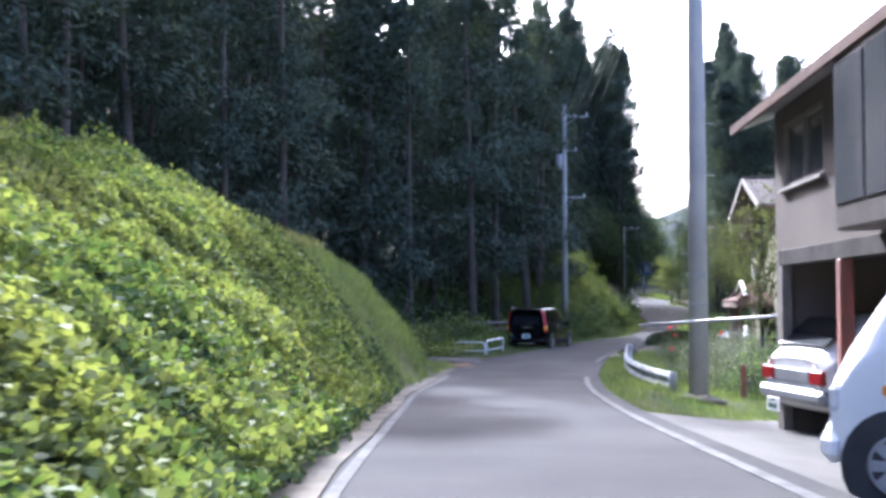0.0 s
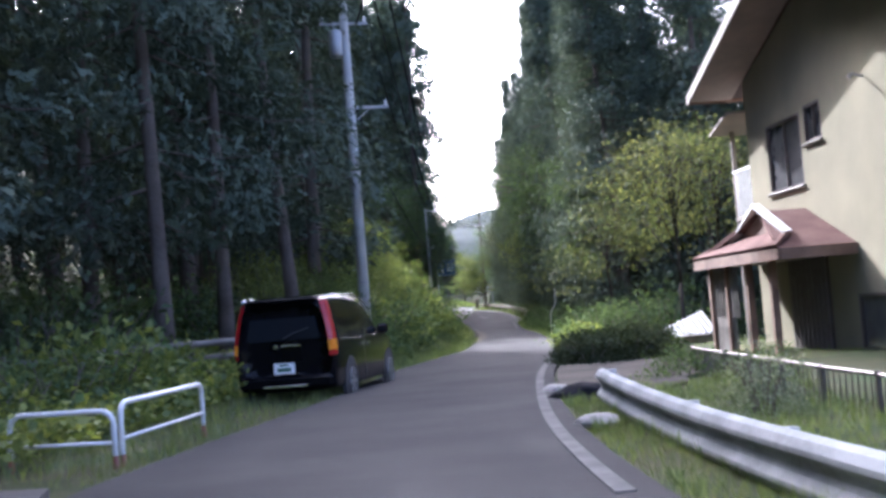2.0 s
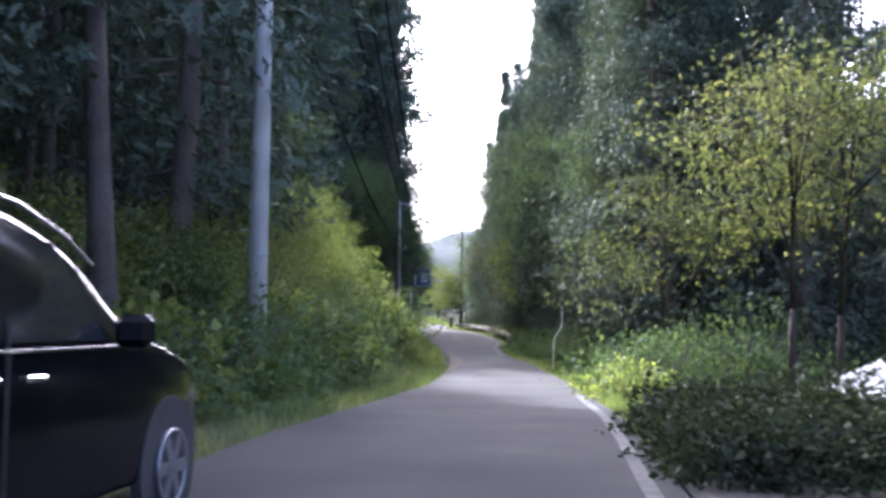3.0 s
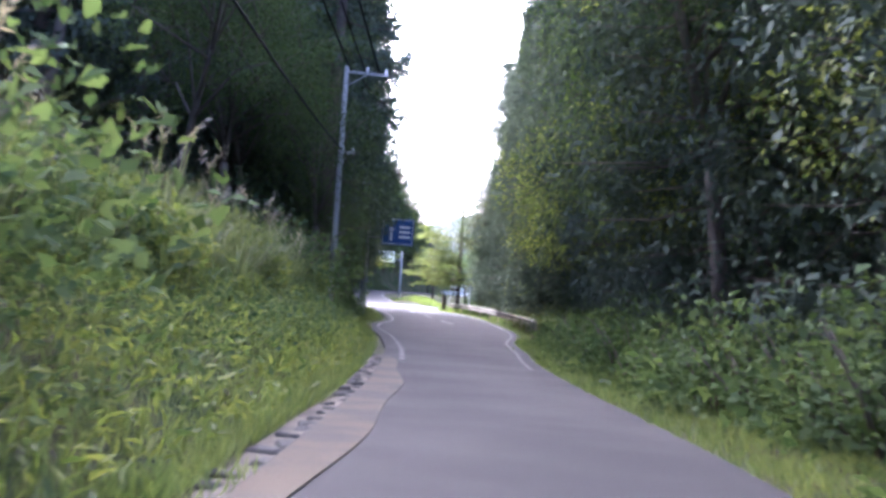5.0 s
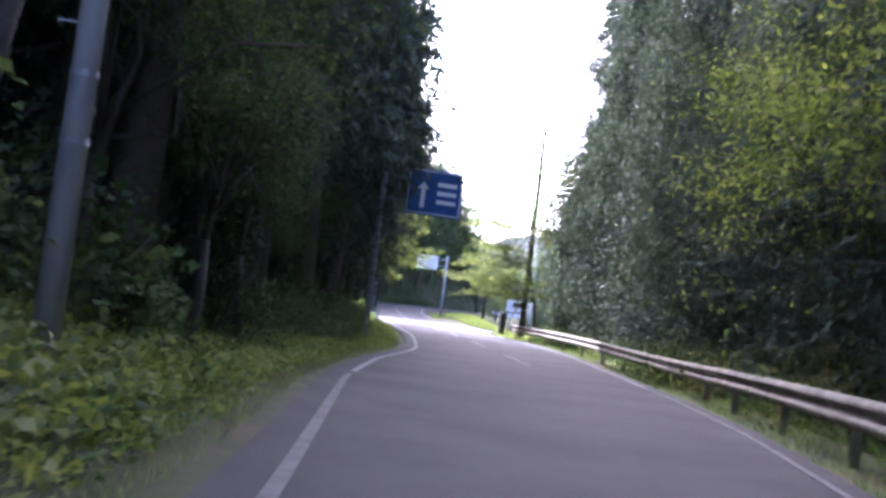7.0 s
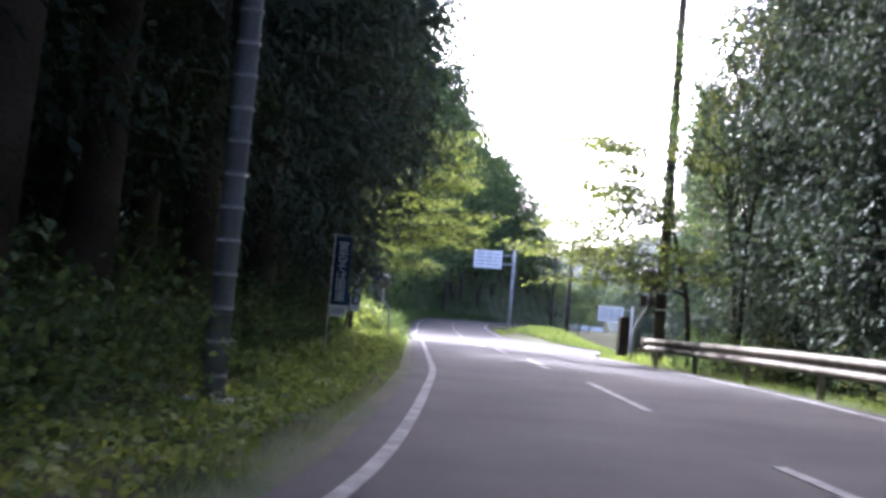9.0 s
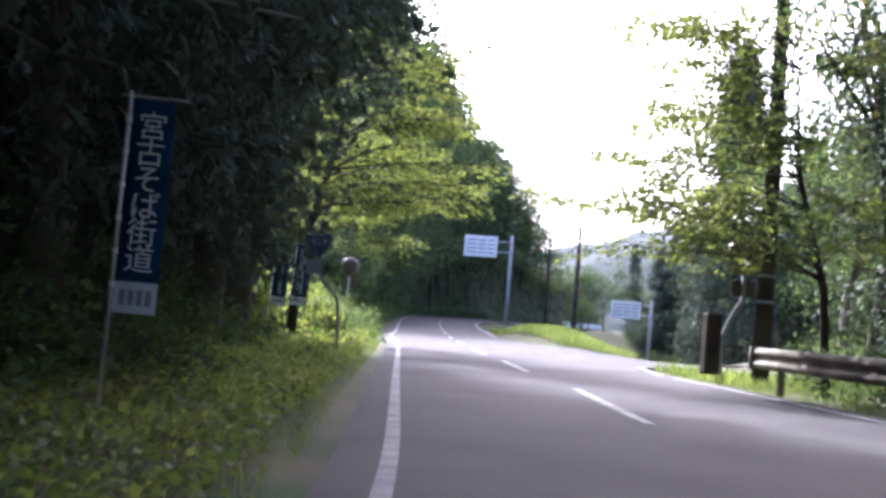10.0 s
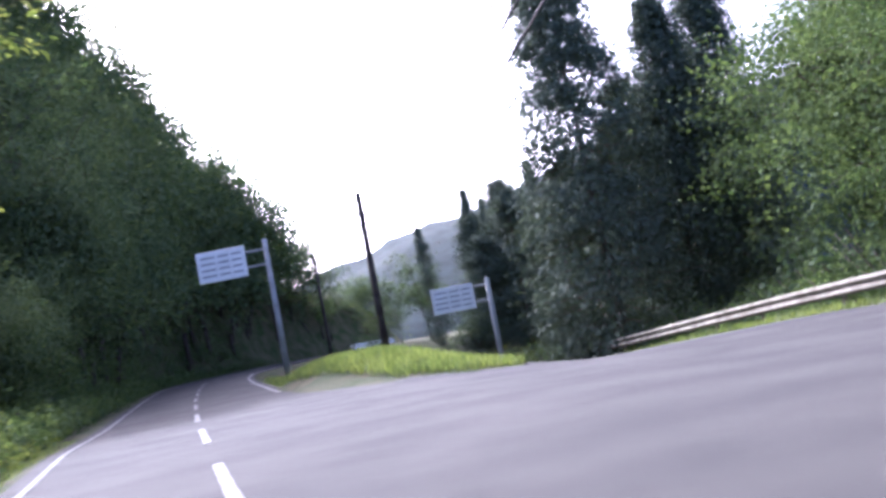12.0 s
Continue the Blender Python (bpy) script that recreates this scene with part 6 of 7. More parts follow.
def spray_data(seed, H, reach, limbs, twigs, per, size, r0=0.1, side=0.75, f0=0.36):
    """A tree of long level limbs, most of them towards +x, that carry flat layered sprays of leaves."""
    rng = np.random.default_rng(seed)
    s = Shape()
    trunk = np.array([(0, 0, -0.3), (0.03 * H, 0.02 * H, 0.3 * H), (0.10 * H, -0.02 * H, 0.62 * H), (0.13 * H, 0.03 * H, 0.92 * H)])
    s.tube([tuple(p) for p in trunk], [r0 * 1.25, r0, r0 * 0.65, r0 * 0.2], 8)
    out = []
    for k in range(limbs):
        f = f0 + (0.96 - f0) * rng.uniform(0, 1)
        z0 = f * H
        base = np.array([np.interp(z0, trunk[:, 2], trunk[:, 0]), np.interp(z0, trunk[:, 2], trunk[:, 1]), z0])
        az = rng.normal(0, 0.75) if rng.uniform() < side else rng.uniform(1.4, 4.9)
        L = reach * (1.08 - 0.5 * f) * rng.uniform(0.62, 1.05) * (1.0 if math.cos(az) > 0 else 0.65)
        go, across = np.array([math.cos(az), math.sin(az), 0]), np.array([-math.sin(az), math.cos(az), 0])
        lift = rng.uniform(0.0, 0.42) * L
        bow = rng.normal(0, 0.06 * L)
        line = [base + go * L * u + across * bow * math.sin(3.1 * u) + [0, 0, lift * (2.0 * u - 1.25 * u * u)] for u in (0, 0.2, 0.4, 0.6, 0.8, 1.0)]
        s.tube([tuple(p) for p in line], [r0 * (0.30 - 0.25 * u) for u in (0, 0.2, 0.4, 0.6, 0.8, 1.0)], 6)
        line = np.array(line)
        for j in range(twigs):
            u = 0.22 + 0.78 * (j + 0.5) / twigs
            c = np.array([np.interp(u, (0, 0.2, 0.4, 0.6, 0.8, 1.0), line[:, i]) for i in range(3)])
            turn = (0.9 - 0.45 * u) * (1 if j % 2 else -1) + rng.normal(0, 0.2)
            out_way = go * math.cos(turn) + across * math.sin(turn) + [0, 0, rng.normal(0.02, 0.14)]
            l = L * (0.40 - 0.2 * u) * rng.uniform(0.7, 1.2) + 0.25
            tip = c + out_way * l - [0, 0, 0.10 * l]
            s.tube([tuple(c), tuple((c + tip) / 2 + [0, 0, 0.04 * l]), tuple(tip)], [r0 * 0.11, r0 * 0.07, r0 * 0.03], 4)
            w = rng.uniform(0.12, 1.06, per)
            p = c + (tip - c) * w[:, None] + across * rng.normal(0, 0.13, per)[:, None] + go * rng.normal(0, 0.13, per)[:, None]
            p[:, 2] += rng.normal(-0.03, 0.07, per)
            way = out_way + rng.normal(size=(per, 3)) * [0.7, 0.7, 0.25] + [0, 0, -0.45]
            out.append(cards(rng, p, way, size, 0.48, 0.14, rng.normal(size=(per, 3)) * 0.35 + [0, 0, 1.0]))
    return s, np.concatenate(out)


def shrub_data(seed, R, H, n, size, flop=0.0):
    rng = np.random.default_rng(seed)
    u = unit(rng.normal(size=(n, 3)))
    u[:, 2] = np.abs(u[:, 2])
    lump = 1 + 0.22 * np.sin(u[:, 0] * 5 + seed) * np.cos(u[:, 1] * 4 + seed * 2) + 0.12 * np.sin(u[:, 2] * 9 + u[:, 0] * 7)
    p = u * [R, R, H] * (lump * rng.uniform(0.62, 1.04, n))[:, None]
    way = u + rng.normal(size=(n, 3)) * 0.7 + [0, 0, 0.2 - flop]
    s = Shape()
    for k in range(7):
        a = k * 0.9 + seed
        s.tube([(0.1 * math.cos(a), 0.1 * math.sin(a), -0.15), (R * 0.35 * math.cos(a), R * 0.35 * math.sin(a), H * 0.45), (R * 0.6 * math.cos(a), R * 0.6 * math.sin(a), H * 0.8)], [0.03, 0.02, 0.008], 4)
    return s, cards(rng, p, way * [1, 1, 0.6] + rng.normal(size=(n, 3)) * 0.5, size, 0.6, 0.14, u + [0, 0, 0.3])


RNG = np.random.default_rng(7)


def plant(proto, x, y, scale=1.0, z=None, wide=None, tilt=2.0, sink=0.0, turn=None):
    """A copy of a plant on the land, turned at random."""
    zz = on_land(x, y, -0.05 - sink) if z is None else z
    w = wide or scale
    ob = copy_thing(proto, pose(x, y, zz, RNG.normal(0, tilt), RNG.normal(0, tilt), RNG.uniform(0, 360) if turn is None else turn))
    ob.scale = (w, w, scale)
    return ob


protos = []


def grove(name, label, category, group, kind_of, bark, leaf, *sets):
    out = []
    for a in sets:
        stem, leaves = kind_of(*a)
        out.append(tree_proto(name, label, category, stem, leaves, bark, leaf, group))
    protos.extend(out)
    return out


cedars = grove("cedar_tree", "tall dark cedar with a bare lower trunk in a dense wood", "tree", "cedars of the wood", cedar_data, BARK, CEDAR_LEAF,
               (1, 22, 2.6, 4.4, 230, 26, 0.40), (2, 24, 2.8, 5.4, 230, 26, 0.41), (3, 20, 2.5, 3.6, 220, 26, 0.39), (4, 23, 2.7, 2.8, 230, 26, 0.41))
edge_cedars = grove("cedar_tree", "tall cedar clothed in dark needles from low down", "tree", "cedars at the wood's edge", cedar_data, BARK, CEDAR_LEAF,
                    (11, 21, 2.6, 1.2, 360, 26, 0.33), (12, 24, 2.8, 1.6, 380, 26, 0.34), (13, 18, 2.3, 1.0, 320, 26, 0.32))
wall_cedars = grove("cedar_tree", "dense cedar with dark drooping boughs over the verge", "tree", "dense cedars beside the road", cedar_data, BARK, CEDAR_LEAF,
                    (17, 22, 3.5, 2.3, 760, 44, 0.25), (18, 24, 3.6, 1.8, 800, 44, 0.25))
thick_cedars = grove("cedar_tree", "dense dark cedar tapering to a point", "tree", "dense cedars below the junction", cedar_data, BARK, CEDAR_LEAF,
                     (15, 21, 3.4, 0.6, 680, 40, 0.27), (16, 18, 3.1, 0.6, 600, 40, 0.27))
column_cedars = grove("cedar_tree", "very dense dark cedar clothed to the ground", "tree", "dense cedars below the junction", cedar_data, BARK, CEDAR_LEAF,
                      (19, 20, 3.7, 0.2, 1500, 32, 0.31), (20, 18, 3.4, 0.2, 1300, 32, 0.31))
thick_broads = grove("broadleaf_tree", "large leafy tree behind the guard rail", "tree", "large broadleaved trees", broad_data, GREY_BARK, BROAD_LEAF,
                     (25, 11, 4.4, 240, 96, 0.185, 0.18), (26, 12, 4.8, 240, 96, 0.19, 0.2))
broads = grove("broadleaf_tree", "leafy broadleaved tree at the edge of the wood", "tree", "broadleaved trees", broad_data, GREY_BARK, BROAD_LEAF,
               (21, 8, 3.2, 130, 100, 0.11), (22, 10, 3.6, 140, 100, 0.12), (23, 6.5, 2.8, 120, 96, 0.105))
yellows = grove("broadleaf_tree", "thin tree with yellowing leaves", "tree", "yellowing trees", broad_data, DARK_BARK, YELLOW_LEAF,
                (31, 7, 3.0, 105, 32, 0.16, 0.3, 0.2, 0.08), (32, 5.5, 2.5, 95, 32, 0.15, 0.3, 0.2, 0.07))
bright_trees = grove("broadleaf_tree", "broadleaved tree with sunlit yellow-green leaves", "tree", "sunlit trees at the junction", broad_data, GREY_BARK, KUDZU_LEAF,
                     (35, 7, 3.0, 140, 56, 0.125, 0.28, 0.1, 0.09), (36, 6.5, 2.8, 130, 56, 0.125, 0.28, 0.1, 0.09))
spread_trees = grove("broadleaf_tree", "spreading tree with level sprays of sunlit yellow-green leaves", "tree", "spreading trees at the junction", spray_data, DARK_BARK, SPRAY_LEAF,
                     (37, 8.4, 5.0, 28, 13, 32, 0.135, 0.11), (40, 7.0, 3.8, 22, 13, 32, 0.135, 0.09))
over_trees = grove("broadleaf_tree", "thin-leaved tree with dark limbs that reach over the road", "tree", "spreading trees at the junction", spray_data, DARK_BARK, SPRAY_LEAF,
                   (38, 6.6, 5.0, 36, 11, 30, 0.14, 0.07, 0.92, 0.3))
tall_spread = grove("broadleaf_tree", "tall thin-leaved tree with dark limbs beside the pole", "tree", "spreading trees at the junction", broad_data, DARK_BARK, BROAD_LEAF,
                    (39, 9.6, 3.4, 170, 40, 0.15, 0.25, 0.15, 0.10, -0.4))
def hill_wood():
    """The wooded hill left of the junction: crowns past counting, as one mass, with their stems."""
    rng = np.random.default_rng(505)
    kinds = [broad_data(k, h, r, 130, 24, 0.37, 0.16) for k, h, r in ((91, 9, 4.2), (92, 11, 4.6), (93, 10, 4.4))]
    crowns, stems = [], Shape()
    for i in range(270):
        y = rng.uniform(206, 319)
        d = 2.8 + rng.uniform(0, 1) ** 1.3 * 28
        x = float(left_x(y)) - d
        k = rng.uniform(1.1, 1.75) * float(np.interp(y - 0.6 * d, [198, 212, 232, 262, 288, 300, 310], [0.22, 0.34, 0.72, 1.15, 1.3, 0.85, 0.6]))
        stem, leaves = kinds[i % 3]
        a, z = rng.uniform(0, 6.28), on_land(x, y, -0.1)
        turn = np.array([[math.cos(a) * k, -math.sin(a) * k, 0], [math.sin(a) * k, math.cos(a) * k, 0], [0, 0, k]])
        crowns.append(leaves @ turn.T + [x, y, z])
        stems.add(np.array(stem.v[:24]) @ turn.T + [x, y, z], [f for f in stem.f if max(f) < 24])
    wood = thing("hill_wood", "dense leafy wood on the steep hillside", "wood", kind="stuff")
    part("crowns", cards_data("crowns", np.concatenate(crowns), DARK_LEAF), DARK_LEAF, wood)
    part("stems", stems, DARK_BARK, wood, smooth=True)


hill_trees = grove("broadleaf_tree", "round leafy tree on the hillside", "tree", "trees on the hillside", broad_data, DARK_BARK, DARK_LEAF,
                   (41, 9, 4.2, 130, 26, 0.36, 0.16), (42, 11, 4.6, 140, 26, 0.38, 0.16))
shrubs = grove("shrub", "dense green shrub of broad leaves", "shrub", "green shrubs", shrub_data, GREY_BARK, BROAD_LEAF, (51, 1.2, 1.3, 1250, 0.12), (52, 1.5, 1.1, 1350, 0.125))
dark_shrubs = grove("bush", "dark green bush in shade", "bush", "dark shrubs", shrub_data, GREY_BARK, DARK_LEAF, (54, 1.3, 1.2, 1250, 0.12), (55, 1.1, 1.5, 1200, 0.115))
mound_shrubs = grove("bush", "tall rounded bush grown over with creeper", "bush", "overgrown bushes on the bank", shrub_data, GREY_BARK, KUDZU_LEAF, (81, 1.9, 2.0, 4400, 0.1, 0.1), (82, 1.7, 2.3, 4200, 0.095, 0.2))
yellow_shrubs = grove("leafy_bush", "yellow-green shrub in the light", "shrub", "yellow-green shrubs", shrub_data, GREY_BARK, KUDZU_LEAF, (57, 1.4, 1.2, 1000, 0.18, 0.2), (58, 1.1, 1.4, 900, 0.17))
autumn_shrubs = grove("leafy_bush", "straggling shrub with yellowing leaves", "shrub", "yellowing shrubs", shrub_data, GREY_BARK, YELLOW_LEAF, (60, 1.3, 1.5, 700, 0.15), (61, 1.6, 1.2, 700, 0.16))


def pick(lot):
    return lot[int(RNG.integers(len(lot)))]


def tall(y, row):
    """How tall the left wood stands along the road; its outer rows are lower."""
    return float(np.interp(y, [0, 30, 54, 62, 80, 88, 103, 109, 116], [0.62, 0.66, 0.86, 0.82, 0.70, 0.52, 0.5, 0.9, 1.25])) if row < 2 else float(np.interp(y, [80, 88, 103, 109, 116], [1.0, 0.6, 0.58, 1.0, 1.25]))


# the cedar wood to the left, row behind row
for row in range(3):
    y = 8.0 + row * 1.3
    while y < 172:
        near = float(np.interp(y, [8, 30, 40, 60, 76, 84, 104, 112, 172], [8.5, 8.0, 6.2, 3.8, 7.5, 10.5, 9.5, 3.2, 3.6]))
        d = near + row * 3.3 + RNG.uniform(-0.8, 0.8)
        x = float(left_x(y)) - d
        if not (row == 0 and 40 < y < 44) and not (row == 0 and 101 < y < 116):
            plant(pick(cedars), x, y, tall(y, row) * RNG.uniform(0.9, 1.15), wide=(0.35 + 0.65 * tall(y, row)) * RNG.uniform(0.95, 1.25))
        y += RNG.uniform(2.9, 4.5) * (1.0 if row < 2 else 1.3)
# clothed cedars that close the far end of the left wood
for x, y, s in ((18.6, 119, 1.0), (20.0, 126, 1.1), (22.2, 139, 1.05), (24.0, 150, 1.0), (25.0, 158.5, 1.05), (25.6, 164.5, 0.95), (22.8, 161, 1.1), (21.5, 153, 1.1), (22.0, 167, 1.05), (19.5, 160, 1.1), (18.5, 168, 1.1), (24.4, 169.5, 0.9), (20.5, 146, 1.1), (18.0, 140, 1.1), (25.2, 171.6, 1.05), (26.0, 167.5, 1.15), (22.5, 174, 1.0), (26.3, 173.2, 1.1), (25.2, 177, 1.05)):
    plant(pick(edge_cedars), x, y, s * tall(y, 0), wide=s * 0.9)
# dense cedars whose boughs reach the left edge of the road
y = 111.0
while y < 175:
    s = float(np.interp(y, [107, 112, 130, 150, 175], [1.0, 1.3, 1.3, 1.05, 0.9])) * RNG.uniform(0.95, 1.08)
    plant(pick(wall_cedars), float(left_x(y)) - float(np.interp(y, [107, 118, 124, 143, 151, 160, 165, 175], [8.2, 6.8, 5.6, 4.8, 2.8, 3.2, 5.6, 6.0])) - RNG.uniform(0, 0.5), y, s, wide=RNG.uniform(0.9, 1.05))
    y += RNG.uniform(3.3, 4.3)
for x, y, s in ((41.2, 160.5, 0.85), (43.0, 164.8, 0.85), (45.0, 160.8, 0.9), (46.2, 166.6, 0.85), (48.8, 162.5, 0.9), (50.0, 168.8, 0.85), (53.0, 165.0, 0.95), (54.5, 171.0, 0.85), (57.5, 167.5, 0.95), (60.0, 173.0, 0.9)):
    plant(pick(wall_cedars), x, y, s, wide=RNG.uniform(0.95, 1.15))
# and those along the right edge, lower behind the house
y = 73.0
while y < 163:
    s = float(np.interp(y, [73, 84, 95, 130, 163], [0.72, 0.8, 1.05, 1.1, 0.86])) * RNG.uniform(0.95, 1.08)
    plant(pick(wall_cedars), float(right_x(y)) + float(np.interp(y, [73, 86, 120, 163], [3.6, 3.9, 3.9, 4.4])) + RNG.uniform(0, 0.6), y, s, wide=RNG.uniform(0.85, 1.0))
    y += RNG.uniform(3.4, 4.4)
# cedars to the right behind the house and along the drop
for x, y, s in ((22.4, 77.5, 0.75), (24.0, 82.0, 0.8), (21.6, 72.6, 0.72), (25.2, 77.0, 0.8)):
    plant(pick(edge_cedars), x, y, s, wide=s * 0.85)
for x, y, s in ((22.6, 70.0, 0.74), (24.8, 73.0, 0.8), (27.5, 70.5, 0.75), (25.0, 80.0, 0.8), (30.0, 74.0, 0.85), (28.5, 84, 0.9), (24.5, 66.0, 0.7), (33, 70, 0.8), (30.5, 64.5, 0.75), (35, 62, 0.75), (36, 76, 0.85)):
    plant(pick(edge_cedars), x, y, s, wide=s * RNG.uniform(1.2, 1.4))
for row in range(2):
    y = 88.0 + row * 1.6
    while y < 165:
        near = float(np.interp(y, [88, 108, 116, 140, 165], [8.0, 6.0, 4.6, 3.6, 5.5]))
        x = float(right_x(y)) + near + row * 3.6 + RNG.uniform(-0.7, 0.7)
        plant(pick(edge_cedars if row == 0 and y > 112 else cedars), x, y, RNG.uniform(0.78, 1.0), wide=RNG.uniform(1.0, 1.25))
        y += RNG.uniform(3.0, 4.6)


def back_wood():
    """The cedars deeper in the woods, too many to count, as one mass of crowns and one of stems."""
    rng = np.random.default_rng(404)
    kinds = [cedar_data(k, 22, 2.7, 2.5, 110, 8, 0.74) for k in (71, 72, 73)]
    spots = []
    for row in range(4):
        y = 4.0 + row
        while y < 178:
            spots.append((float(left_x(y)) - float(np.interp(y, [8, 40, 84, 112, 178], [18.5, 15.5, 19, 13, 13])) - row * 3.4 + rng.uniform(-0.8, 0.8), y, rng.uniform(0.9, 1.15)))
            y += rng.uniform(3.3, 5.0)
    for row in range(5):
        y = 90.0 + row
        while y < 166:
            spots.append((float(right_x(y)) + 13 + row * 4.0 + rng.uniform(-0.8, 0.8), y, rng.uniform(0.8, 1.0)))
            y += rng.uniform(3.4, 4.8)
    for k in range(40):
        spots.append((rng.uniform(27, 62), rng.uniform(62, 96), rng.uniform(0.62, 0.82)))
    crowns, stems = [], Shape()
    for x, y, k in spots:
        if x < float(left_x(y)):
            k *= float(np.interp(y, [80, 90, 104, 112], [1.0, 0.62, 0.62, 1.1]))
        stem, leaves = kinds[int(rng.integers(3))]
        a, w, z = rng.uniform(0, 6.28), k * rng.uniform(1.0, 1.3), on_land(x, y, -0.1)
        turn = np.array([[math.cos(a) * w, -math.sin(a) * w, 0], [math.sin(a) * w, math.cos(a) * w, 0], [0, 0, k]])
        crowns.append(leaves @ turn.T + [x, y, z])
        stems.add(np.array(stem.v[:49]) @ turn.T + [x, y, z], [f for f in stem.f if max(f) < 49])
    wood = thing("cedar_wood", "dim cedar wood behind the roadside trees", "wood", kind="stuff")
    part("crowns", cards_data("crowns", np.concatenate(crowns), CEDAR_LEAF), CEDAR_LEAF, wood)
    part("stems", stems, BARK, wood, smooth=True)


back_wood()
# beyond the junction on the right
for x, y, k, s, w in ((53.2, 208.0, 0, 0.98, 1.0), (57.6, 209.5, 1, 0.86, 0.95), (61.0, 210.5, 1, 0.95, 1.1)):
    plant(column_cedars[k], x, y, s, wide=w)
for x, y, s, w in ((59.5, 217, 0.8, 1.1), (54.4, 225, 0.44, 0.8), (55.4, 226.5, 0.52, 0.85), (56.4, 225, 0.5, 0.85), (57.4, 227, 0.55, 0.9), (58.6, 224, 0.58, 0.9), (63, 224, 0.8, 0.9)):
    plant(pick(thick_cedars), x, y, s, wide=w)
for x, y, s in ((64, 250, 0.62), (66.5, 254, 0.66), (69, 251, 0.6), (71.5, 256, 0.7), (74, 253, 0.64), (62.5, 258, 0.55), (77, 258, 0.7), (80, 252, 0.72)):
    plant(pick(thick_cedars), x, y, s, wide=s * 0.8)
for x, y, s in ((53.6, 187.5, 0.72), (54.0, 192.0, 0.75), (55.6, 197.0, 0.8), (57.0, 189.5, 0.95), (57.8, 195.0, 1.0), (60, 184, 1.1), (61.5, 191, 1.15), (61.5, 199, 1.15), (56.5, 182.5, 0.9), (66, 195, 1.3), (65, 205, 1.2), (66, 186, 1.3)):
    plant(pick(thick_broads), x, y, s, wide=s * 1.1)
for k in range(30):
    y = 182.5 + k * 0.95
    plant(pick(shrubs + shrubs + dark_shrubs), float(rail_x(y)) + RNG.uniform(1.5, 2.8), y, RNG.uniform(0.75, 1.2))
    if y < 199 and k % 2:
        plant(pick(dark_shrubs), float(rail_x(y)) + RNG.uniform(2.8, 5.0), y, RNG.uniform(1.6, 2.4))
# broadleaved edge to the right before the cedars
for k in range(26):
    y = 77 + k * 1.45 + RNG.uniform(-0.6, 0.6)
    x = float(right_x(y)) + RNG.uniform(3.0, 5.5)
    plant(pick(broads + broads + bright_trees), x, y, RNG.uniform(0.85, 1.15), tilt=4)
for k in range(34):
    y = 76 + k * 1.1
    plant(pick(shrubs), float(right_x(y)) + RNG.uniform(1.6, 3.2), y, RNG.uniform(0.7, 1.2))
for k in range(30):
    y = 110 + k * 1.75
    plant(pick(shrubs + autumn_shrubs), float(right_x(y)) + RNG.uniform(2.0, 3.6), y, RNG.uniform(0.6, 1.1))
# dense dark cedars close behind the end of the rail
for k in range(8):
    y = 136.5 + k * 3.1
    plant(pick(thick_cedars), float(right_x(y)) + RNG.uniform(3.6, 4.6), y, RNG.uniform(0.8, 0.95), wide=0.72)
for x, y, k in ((41.2, 158.5, 0), (39.6, 152.6, 1), (38.6, 147.0, 0)):
    plant(column_cedars[k], x, y, 0.95, wide=0.8)
# a lit tree and vines beside the rail
for k in range(12):
    y = 127 + k * 1.0
    plant(pick(autumn_shrubs), float(right_x(y)) + RNG.uniform(1.9, 3.2), y, RNG.uniform(0.7, 1.05))
for x, y, s in ((30.4, 116.5, 1.1), (31.3, 120.5, 1.15), (32.4, 124.5, 1.1), (29.2, 112.5, 1.0)):
    plant(pick(bright_trees), x, y, s)
# thin yellowing trees and hedge beside the house
for x, y, s, p in ((17.9, 62.4, 1.0, 0), (20.2, 64.5, 1.1, 0), (16.9, 66.8, 0.9, 1), (21.6, 61.0, 0.95, 1)):
    plant(yellows[p], x, y, s)
for x, y, s in ((15.3, 63.2, 1.1), (16.2, 64.8, 1.3), (17.2, 66.8, 1.2), (18.4, 68.5, 1.3), (17.6, 64.0, 1.4), (19.5, 66.3, 1.6), (21.5, 66.0, 1.5), (23.5, 67.5, 1.5)):
    plant(pick(shrubs + dark_shrubs), x, y, s)
hedge = grove("hedge_bush", "low clipped evergreen hedge bush at the edge of the yard", "bush", "hedge at the edge of the yard", shrub_data, GREY_BARK, HEDGE_LEAF, (71, 0.95, 0.68, 3000, 0.085), (72, 0.9, 0.72, 3000, 0.08))
for x, y, s in ((10.3, 49.5, 0.85), (10.7, 50.5, 0.9), (11.2, 51.6, 0.95), (11.6, 52.8, 0.95), (11.9, 54.0, 0.9), (11.3, 49.8, 0.9), (11.9, 51.0, 1.0), (12.4, 52.3, 1.0), (12.8, 53.6, 0.95)):
    plant(pick(hedge), x, y, s)
for x, y, s in ((13.6, 60.0, 0.55), (14.1, 61.6, 0.6), (14.9, 63.4, 0.6), (15.5, 65.2, 0.5)):
    plant(yellow_shrubs[0], x, y, s)
